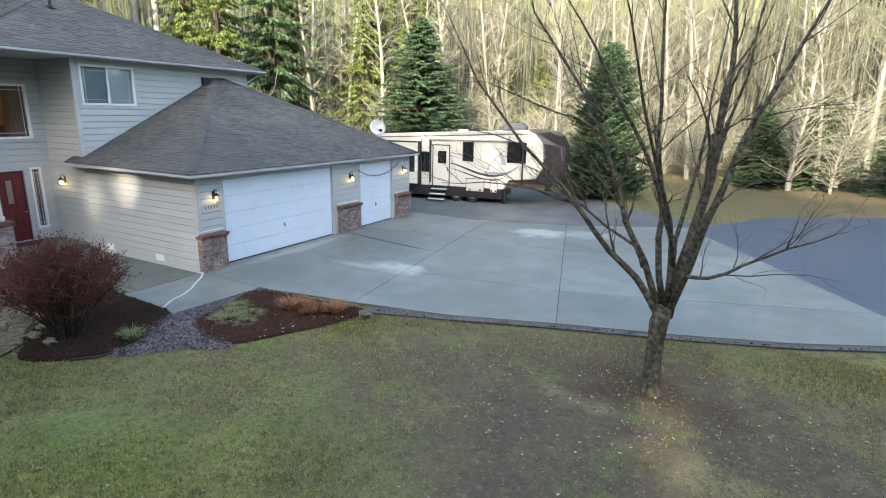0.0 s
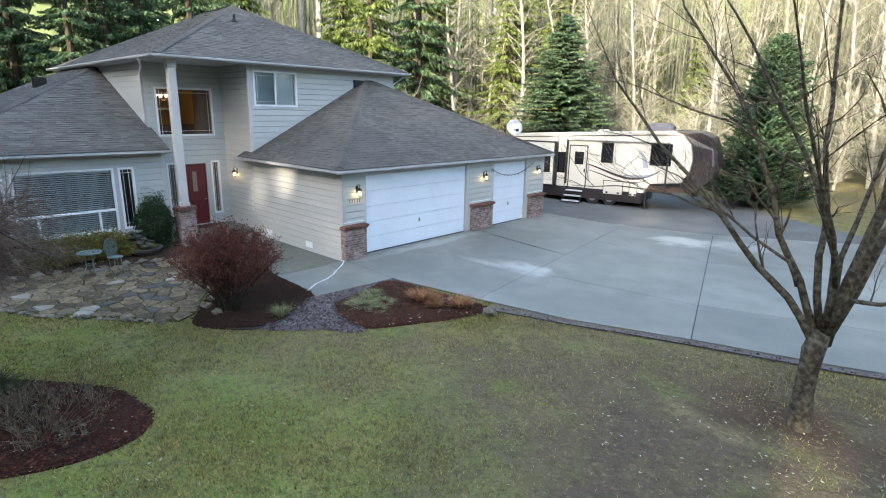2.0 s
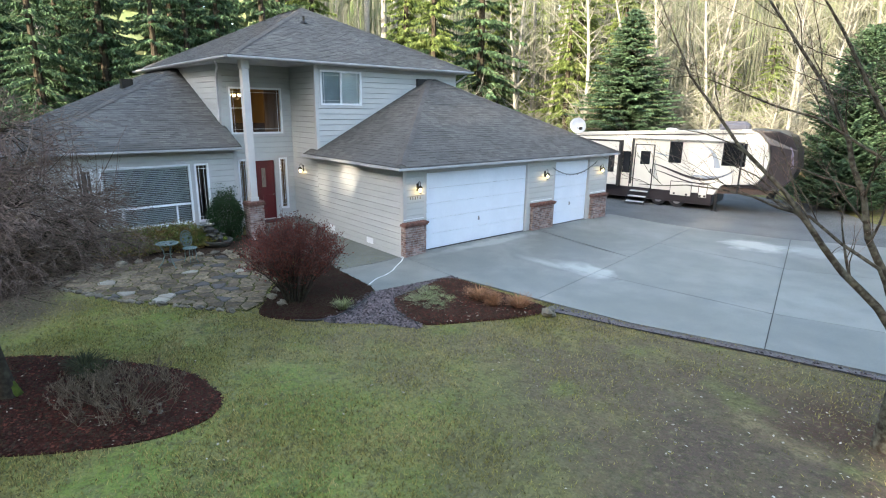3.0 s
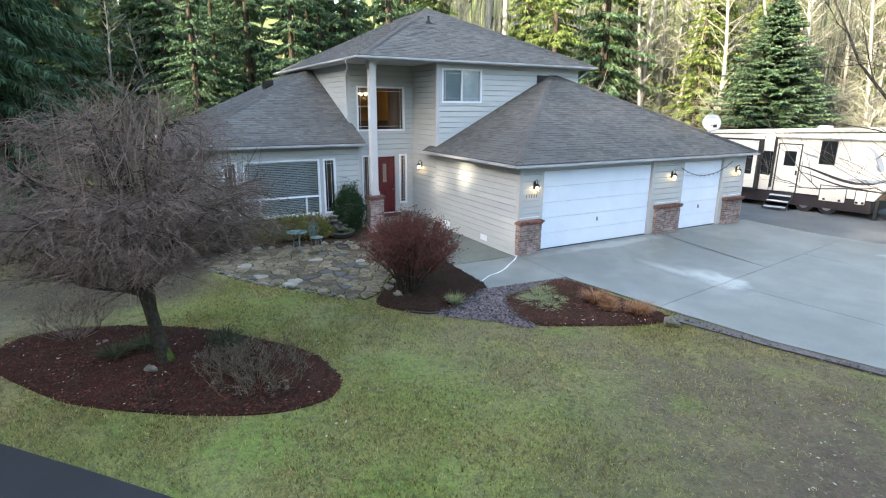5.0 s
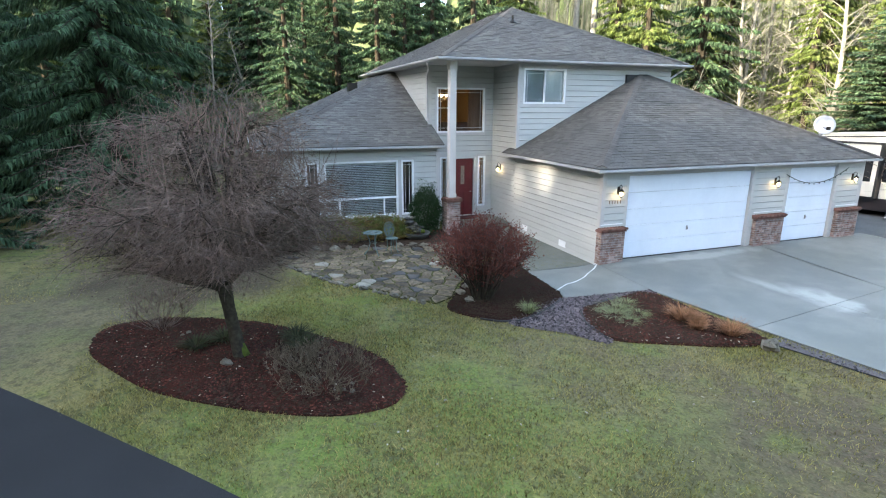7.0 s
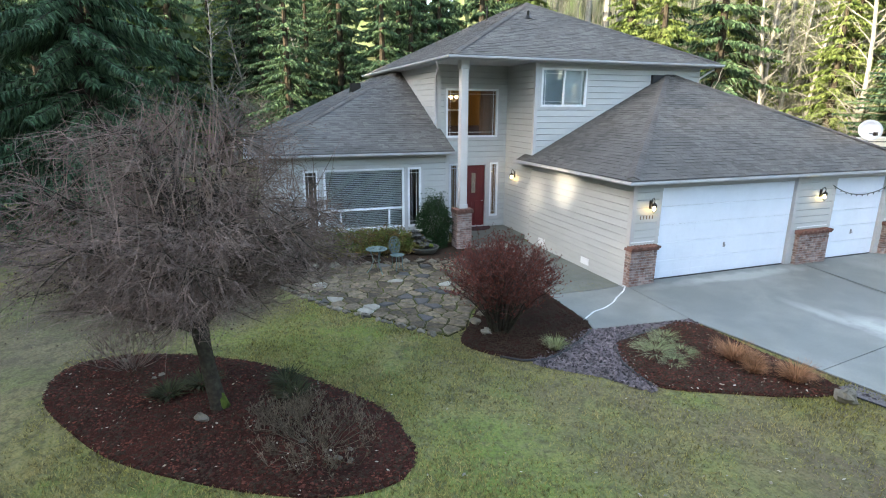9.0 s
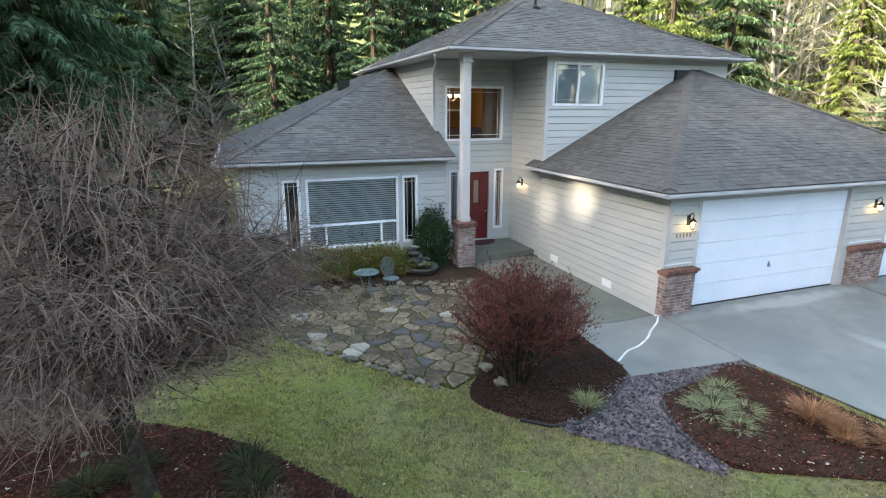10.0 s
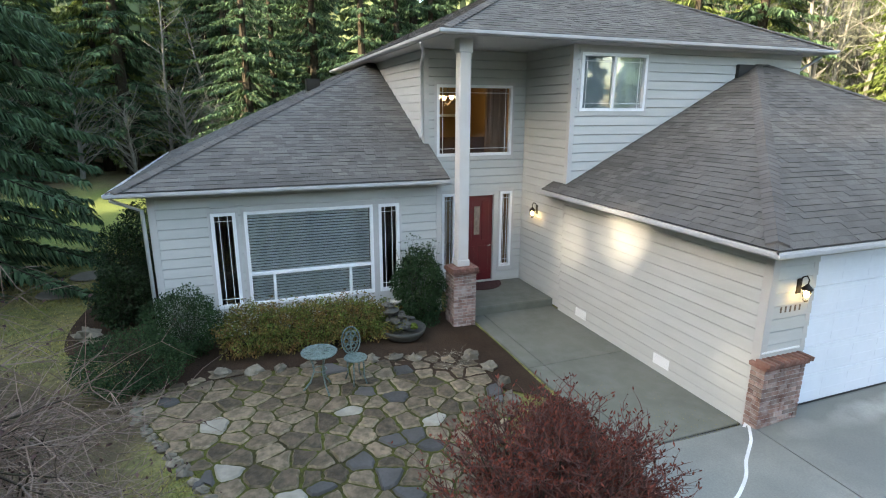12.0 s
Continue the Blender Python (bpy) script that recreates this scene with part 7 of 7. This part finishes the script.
# ---- bistro table and chair ----
table = thing("bistro_table", "round verdigris cast-metal bistro table on the flagstones", "table", (-16.33, 3.79, G + 0.06), 20)
b = Build().lathe([(0.28, 0.685), (0.30, 0.69), (0.305, 0.705), (0.295, 0.715), (0.27, 0.71), (0.03, 0.712)], 28)
top = part("tabletop", b, VERDIGRIS, table)
for k in range(12):
    a = k * math.pi / 6
    part("relief", Build().tube([(0.08 * math.cos(a), 0.08 * math.sin(a), 0.714), (0.17 * math.cos(a + 0.2), 0.17 * math.sin(a + 0.2), 0.718), (0.27 * math.cos(a), 0.27 * math.sin(a), 0.714)], 0.008, 4), VERDIGRIS, top)
for k in range(3):
    a = k * 2 * math.pi / 3
    part("leg", Build().tube([(r0 * math.cos(a), r0 * math.sin(a), z) for r0, z in ((0.2, 0.69), (0.12, 0.5), (0.1, 0.35), (0.17, 0.15), (0.27, 0.03), (0.29, 0.0))], [0.02, 0.016, 0.015, 0.015, 0.016, 0.02], 6), VERDIGRIS, table, smooth=True)
part("ring", Build().tube([(0.11 * math.cos(k * math.pi / 8), 0.11 * math.sin(k * math.pi / 8), 0.38) for k in range(17)], 0.009, 5), VERDIGRIS, table)

chair = thing("bistro_chair", "verdigris cast-metal bistro chair with an open scroll back", "chair", (-16.42, 4.42, G + 0.06), 10)
part("seat", Build().lathe([(0.03, 0.44), (0.19, 0.438), (0.205, 0.45), (0.2, 0.462), (0.18, 0.452), (0.03, 0.45)], 24), VERDIGRIS, chair)
for a, x in ((-0.6, 0), (0.6, 0), (math.pi - 0.7, 0), (math.pi + 0.7, 0)):
    part("leg", Build().tube([(r0 * math.cos(a), r0 * math.sin(a), z) for r0, z in ((0.15, 0.44), (0.17, 0.3), (0.16, 0.15), (0.22, 0.0))], [0.017, 0.014, 0.012, 0.016], 6), VERDIGRIS, chair, smooth=True)
b = Build()
loop = [(-0.2 - 0.04 * math.cos(2 * math.pi * t), 0.17 * math.sin(2 * math.pi * t), 0.70 + 0.24 * math.cos(2 * math.pi * t)) for t in [i / 20 for i in range(21)]]
b.tube(loop, 0.013, 6)
part("back_frame", b, VERDIGRIS, chair, smooth=True)
b = Build()
for s in (-1, 1):
    b.tube([(-0.2, s * (0.02 + 0.11 * math.sin(t * 3.1)), 0.47 + 0.42 * t) for t in [i / 10 for i in range(11)]], 0.011, 5)
    for zc, rc, yc in ((0.70, 0.055, 0.085), (0.58, 0.045, 0.05), (0.82, 0.045, 0.05), (0.64, 0.03, 0.02), (0.76, 0.03, 0.02)):
        b.tube([(-0.21, s * (yc + rc * math.cos(t * 6.28)), zc + rc * math.sin(t * 6.28)) for t in [i / 10 for i in range(11)]], 0.011, 5)
b.tube([(-0.2, 0, 0.46), (-0.22, 0, 0.9)], 0.011, 5)
part("back_scroll", b, VERDIGRIS, chair)

# ---- garden fountain ----
fountain = thing("garden_fountain", "dark weathered rockwork fountain with a low round bowl", "fountain", (-18.0, 5.75, G + 0.03), 20)
part("bowl", Build().lathe([(0.25, 0.0), (0.38, 0.06), (0.46, 0.18), (0.48, 0.24), (0.43, 0.24), (0.36, 0.15), (0.05, 0.13)], 20), DARKSTONE, fountain, smooth=True)
for x, y, z, s, h in ((-0.12, 0.05, 0.28, 0.24, 0.5), (-0.16, -0.12, 0.42, 0.20, 0.45), (-0.2, -0.18, 0.58, 0.17, 0.5), (-0.22, -0.22, 0.72, 0.13, 0.4), (0.05, 0.15, 0.24, 0.15, 0.5), (-0.05, -0.02, 0.52, 0.12, 0.35), (0.10, -0.12, 0.30, 0.11, 0.4), (-0.02, 0.16, 0.40, 0.12, 0.35)):
    part("ledge", Build().lump((x, y, z), (s, s * 0.9, s * h), _pr, 11, 0.42), DARKSTONE, fountain)
part("moss", Build().lump((0.12, 0.16, 0.27), (0.14, 0.11, 0.06), _pr, 9, 0.3), GREEN_MOSS, fountain, "patch of green moss")
tuft("potted_flower", "small clump of pale flowers on the fountain", (-18.2, 5.6, G + 0.72), 0.1, 0.14, 90, STONE_PALE, 60, 0.014)
b = Build()
for _ in range(120):
    x, y = _pr.uniform(-16.9, -16.1), _pr.uniform(6.0, 6.6)
    blade(b, (x, y, G + 0.07 + _pr.uniform(0, 0.05)), (_pr.uniform(-0.25, 0.25), _pr.uniform(-0.25, 0.25), 0.02), 0.0025, 0.0, _pr)
tagged(part("dry_grass", b, PALE), "dry pale straw on the soil beside the patio", "dry grass", kind="stuff")

# ---- travel trailer ----
RVWHITE = material("cream_gelcoat", (0.66, 0.63, 0.56), (0.60, 0.57, 0.50), 0.8, 0.35, fine_amount=0.05)
RVBROWN = material("dark_brown_gelcoat", (0.036, 0.028, 0.030), (0.027, 0.022, 0.024), 0.8, 0.3, fine_amount=0.05)
RVGLASS = material("tinted_glass", (0.012, 0.013, 0.015), rough=0.12)
RVGREY = material("silver_blue_stripe", (0.30, 0.34, 0.40), rough=0.35)
RVBLUE = material("blue_badge", (0.05, 0.08, 0.22), rough=0.35)
rv = thing("travel_trailer", "cream and dark brown fifth-wheel travel trailer on the gravel pad", "trailer", (-7.0, 28.4, G + 0.02), 10)
W = 1.24


def extruded(profile, half, taper=None):
    """A side profile (x, z) drawn across the width; taper narrows it with x."""
    k = taper or (lambda x: 1.0)
    b, n = Build(), len(profile)
    for e, cut in ((-1, 0.0), (-0.93, 0.04), (0.93, 0.04), (1, 0.0)):
        cx, cz = sum(p[0] for p in profile) / n, sum(p[1] for p in profile) / n
        s = 1.0 if cut else 0.985
        b.v += [(cx + (x - cx) * s, e * half * k(x), cz + (z - cz) * s) for x, z in profile]
    for r0 in range(3):
        b.f += [(r0 * n + i, r0 * n + (i + 1) % n, (r0 + 1) * n + (i + 1) % n, (r0 + 1) * n + i) for i in range(n)]
    b.f += [tuple(reversed(range(n))), tuple(range(3 * n, 4 * n))]
    return b


part("body", extruded([(-11.4, 0.78), (-4.05, 0.78), (-3.75, 1.28), (-2.35, 1.42), (-2.02, 1.95), (-1.94, 2.6), (-2.08, 3.25), (-2.5, 3.72), (-2.9, 3.86), (-6.5, 3.68), (-11.4, 3.44)], W), RVWHITE, rv)
taper = lambda x: 1.0 - 0.26 * max(0.0, (x + 2.0) / 1.2) ** 2
part("front_cap", extruded([(-3.7, 1.24), (-1.5, 1.22), (-1.02, 1.75), (-0.86, 2.3), (-0.95, 3.0), (-1.25, 3.6), (-1.75, 3.84), (-2.85, 3.9), (-2.45, 3.74), (-2.04, 3.26), (-1.90, 2.6), (-1.98, 1.93), (-2.33, 1.38)], W - 0.01, taper), RVBROWN, rv)
part("cap_graphic", extruded([(-1.66, 3.66), (-1.42, 3.58), (-1.10, 2.9), (-1.02, 2.3), (-1.2, 2.15), (-1.34, 2.9)], 1.04), material("purple_grey_graphic", (0.125, 0.115, 0.17), (0.09, 0.085, 0.13), 2, 0.35), rv)
part("badge", extruded([(-1.02, 2.2), (-0.90, 2.3), (-0.93, 2.85), (-1.08, 2.9), (-1.14, 2.5)], 0.88), RVBLUE, rv)
part("underside", extruded([(-4.0, 0.86), (-1.9, 0.98), (-1.6, 1.24), (-3.75, 1.26)], W - 0.12), material("rust_brown_panel", (0.085, 0.050, 0.035), (0.06, 0.038, 0.03), 2, 0.6), rv)
part("skirt", Build().slab(-11.4, -W + 0.02, 0.24, -4.1, W - 0.02, 0.79, 0.04), RVBROWN, rv)
part("pin_box", Build().slab(-2.8, -0.25, 0.95, -1.6, 0.25, 1.28, 0.04).box(-2.0, -0.15, 0.7, -1.7, 0.15, 1.0), BLACK, rv)


def along_roof(x):
    return 3.44 + 0.0494 * (x + 11.4)


b = Build()
for z0, z1 in ((-0.06, 0.02),):
    n = 12
    for i in range(n):
        xa, xb = -11.4 + 8.5 * i / n, -11.4 + 8.5 * (i + 1) / n
        b.add([(x, y, along_roof(x) + z) for x in (xa, xb) for y, z in ((-W - 0.03, z0), (-W + 0.04, z0), (-W + 0.04, z1), (-W - 0.03, z1))],
              [(0, 4, 5, 1), (1, 5, 6, 2), (2, 6, 7, 3), (3, 7, 4, 0)])
part("roof_trim", b, RVWHITE, rv)
part("dark_band", Build().tube([(-11.4, -W - 0.012, along_roof(-11.4) - 0.16), (-4.0, -W - 0.012, along_roof(-4.0) - 0.16), (-2.6, -W - 0.012, along_roof(-2.6) - 0.18)], 0.028, 4), RVBROWN, rv)
ac = part("air_conditioner", Build().slab(-4.4, -0.38, 3.74, -3.15, 0.38, 4.14, 0.1).slab(-4.25, -0.3, 4.12, -3.3, 0.3, 4.2, 0.04), material("grey_plastic_cover", (0.10, 0.10, 0.125), rough=0.5), rv)
part("roof_vent", Build().slab(-6.9, -0.25, 3.62, -6.4, 0.25, 3.8, 0.04), RVWHITE, rv)
part("awning_roll", Build().tube([(-8.1, -W - 0.1, 3.30), (-3.0, -W - 0.1, 3.34)], 0.06, 10), RVWHITE, rv, "white awning roll")
for x in (-8.1, -3.05):
    part("awning_arm", Build().slab(x - 0.035, -W - 0.08, 0.95, x + 0.035, -W, 3.3, 0.01), BLACK, rv)
for x0, x1, z0, z1 in ((-6.27, -5.72, 2.2, 3.16), (-3.86, -2.92, 2.22, 3.22)):
    win = part("window", Build().slab(x0, -W - 0.03, z0, x1, -W + 0.02, z1, 0.015), RVGLASS, rv)
    part("window_frame", Build().box(x0 - 0.03, -W - 0.018, z0 - 0.03, x1 + 0.03, -W - 0.008, z1 + 0.03), BLACK, win)
slide = part("slide_out", Build().slab(-11.35, -W - 0.32, 0.85, -8.72, -W + 0.02, 3.1, 0.03), RVWHITE, rv)
part("slide_trim", Build().box(-8.74, -W - 0.34, 0.8, -8.66, -W, 3.14).box(-11.35, -W - 0.34, 3.07, -8.72, -W, 3.14).box(-11.35, -W - 0.34, 0.78, -8.72, -W, 0.86), BLACK, slide)
for x0, x1 in ((-9.5, -8.92), (-10.7, -10.1)):
    part("slide_window", Build().slab(x0, -W - 0.35, 1.5, x1, -W - 0.3, 2.5, 0.015), RVGLASS, slide)
part("window", Build().slab(-8.62, -W - 0.03, 1.5, -8.2, -W + 0.02, 2.6, 0.015), RVGLASS, rv)
part("corner_trim", Build().slab(-8.66, -W - 0.02, 0.78, -8.63, -W + 0.01, 3.3, 0.005).slab(-8.19, -W - 0.02, 0.78, -8.16, -W + 0.01, 3.3, 0.005), BLACK, rv)
dr_ = part("door", Build().slab(-7.95, -W - 0.025, 0.82, -7.05, -W + 0.02, 2.95, 0.015), RVWHITE, rv)
part("door_window", Build().slab(-7.68, -W - 0.04, 2.0, -7.2, -W - 0.02, 2.66, 0.006), RVGLASS, dr_)
part("door_frame", Build().box(-8.0, -W - 0.02, 0.8, -7.95, -W + 0.01, 3.0).box(-7.05, -W - 0.02, 0.8, -7.0, -W + 0.01, 3.0).box(-7.95, -W - 0.02, 2.95, -7.05, -W + 0.01, 3.0), BLACK, dr_)
part("door_handle", Build().slab(-7.15, -W - 0.06, 1.6, -7.08, -W - 0.02, 1.8, 0.01), BLACK, dr_)
part("grab_rail", Build().tube([(-6.9, -W - 0.02, 1.3), (-6.9, -W - 0.09, 1.35), (-6.9, -W - 0.09, 2.2), (-6.9, -W - 0.02, 2.25)], 0.018, 5), CHROME, rv)
for x0, x1, z0, z1 in ((-6.05, -5.08, 0.6, 1.26), (-4.72, -4.36, 0.6, 1.22)):
    hatch = part("hatch", Build().slab(x0, -W - 0.02, z0, x1, -W + 0.02, z1, 0.01), RVWHITE, rv)
    part("hatch_seal", Build().box(x0 - 0.03, -W - 0.012, z0 - 0.03, x1 + 0.03, -W - 0.004, z1 + 0.03), BLACK, hatch)
    for k in (0.2, 0.8):
        part("latch", Build().slab(x0 + (x1 - x0) * k - 0.05, -W - 0.035, z0 + 0.03, x0 + (x1 - x0) * k + 0.05, -W - 0.018, z0 + 0.12, 0.005), BLACK, hatch)
TREAD = material("pale_step_tread", (0.6, 0.6, 0.58), rough=0.7)
for i, z in enumerate((0.12, 0.36, 0.60)):
    part("step", Build().slab(-8.0, -W - 0.72 + i * 0.24, z, -7.1, -W - 0.48 + i * 0.24, z + 0.05, 0.01), TREAD, rv)
part("step_frame", Build().tube([(-8.03, -W - 0.7, 0.05), (-8.03, -W, 0.8)], 0.025, 5).tube([(-7.07, -W - 0.7, 0.05), (-7.07, -W, 0.8)], 0.025, 5), BLACK, rv)
for x in (-5.7, -6.6):
    wh = part("wheel", Build().tube([(x, -W + 0.05, 0.36), (x, -W + 0.3, 0.36)], 0.36, 18), BLACK, rv)
    part("rim", Build().tube([(x, -W + 0.03, 0.36), (x, -W + 0.06, 0.36)], 0.2, 12), CHROME, wh)
for x in (-3.95, -10.4):
    part("leg", Build().slab(x - 0.06, -W + 0.1, 0.0, x + 0.06, -W + 0.22, 0.8, 0.01).slab(x - 0.15, -W + 0.02, 0.0, x + 0.15, -W + 0.3, 0.03), BLACK, rv)
# swooping side graphics: a dark crescent, thin lines and a silver hook
for x0, x1, za, zb, bow, th, mt in ((-7.05, -3.3, 2.05, 2.02, 0.56, 0.055, RVBROWN), (-6.9, -3.9, 1.75, 1.45, 0.28, 0.03, RVBROWN), (-5.1, -3.3, 1.6, 2.0, 0.22, 0.075, RVGREY), (-7.0, -6.3, 2.62, 2.5, 0.02, 0.03, RVGREY)):
    b, n = Build(), 24
    for i in range(n):
        q = []
        for t in (i / n, (i + 1) / n):
            x = x0 + (x1 - x0) * t
            z = za + (zb - za) * t - bow * 4 * (t ** 1.5) * (1 - t ** 1.5)
            h = th * math.sin(math.pi * min(1.0, 0.04 + t * 0.94)) ** 0.7 + 0.004
            q += [(x, -W - 0.006, z - h), (x, -W - 0.006, z + h)]
        b.add(q, [(0, 2, 3, 1)])
    part("stripe", b, mt, rv)
b = Build()
arc = [(-4.85 + 0.8 * math.sin(a), 3.05 - 1.15 * (1 - math.cos(a))) for a in [i * 0.12 for i in range(13)]]
for (xa, za), (xb, zb), i in zip(arc, arc[1:], range(12)):
    h0, h1 = 0.012 + 0.011 * i, 0.012 + 0.011 * (i + 1)
    b.add([(xa - h0, -W - 0.007, za), (xa + h0, -W - 0.007, za), (xb + h1, -W - 0.007, zb), (xb - h1, -W - 0.007, zb)], [(0, 3, 2, 1)])
part("stripe", b, RVGREY, rv)

# satellite dish on the garage roof
dish = thing("satellite_dish", "grey satellite dish on a mast over the garage roof", "satellite dish", (-14.5, 20.45, 2.95))
part("mast", Build().tube([(0, 0, 0), (0, 0, 0.75)], 0.03, 8), CHROME, dish)
b = Build().lathe([(0.02, 0.0), (0.15, 0.015), (0.27, 0.06), (0.36, 0.12), (0.36, 0.135), (0.27, 0.08), (0.15, 0.035), (0.02, 0.02)], 24)
bowl = part("bowl", b, material("dish_paint", (0.46, 0.48, 0.51), rough=0.45), dish, smooth=True)
bowl.matrix_basis = look((0, 0, 0.8), (-1.3, 1.0, 0.1))
part("feed_arm", Build().tube([(0, 0, 0.75), (0.45, -0.35, 0.72)], 0.015, 6).slab(0.4, -0.4, 0.68, 0.5, -0.3, 0.8), DARKMETAL, dish)

# light cord over the single garage door
b = Build()
pts = [(XG + 0.05, 16.95 + 2.95 * t, 2.28 - 1.6 * t * (1 - t) + 0.12 * t) for t in [i / 24 for i in range(25)]]
b.tube(pts, 0.012, 5)
for p in pts[1::2]:
    b.lump((p[0] + 0.01, p[1], p[2] - 0.03), (0.016, 0.016, 0.03), _pr, 5, 0.1)
tagged(part("light_cord", b, WIRE), "sagging dark cord of small lights over the garage door", "string lights")

# septic lids on the far lawn
for x, y in ((-25.3, -1.5), (-23.8, -1.9)):
    ob = tagged(part("lid", Build().lathe([(0.5, 0.0), (0.52, 0.03), (0.48, 0.05), (0.02, 0.055)], 20), material("worn_lid", (0.20, 0.17, 0.125), (0.15, 0.13, 0.10), 4, 0.9)), "round concrete lid set in the grass", "lid", "lids in the lawn")
    ob.location = (x, y, G)
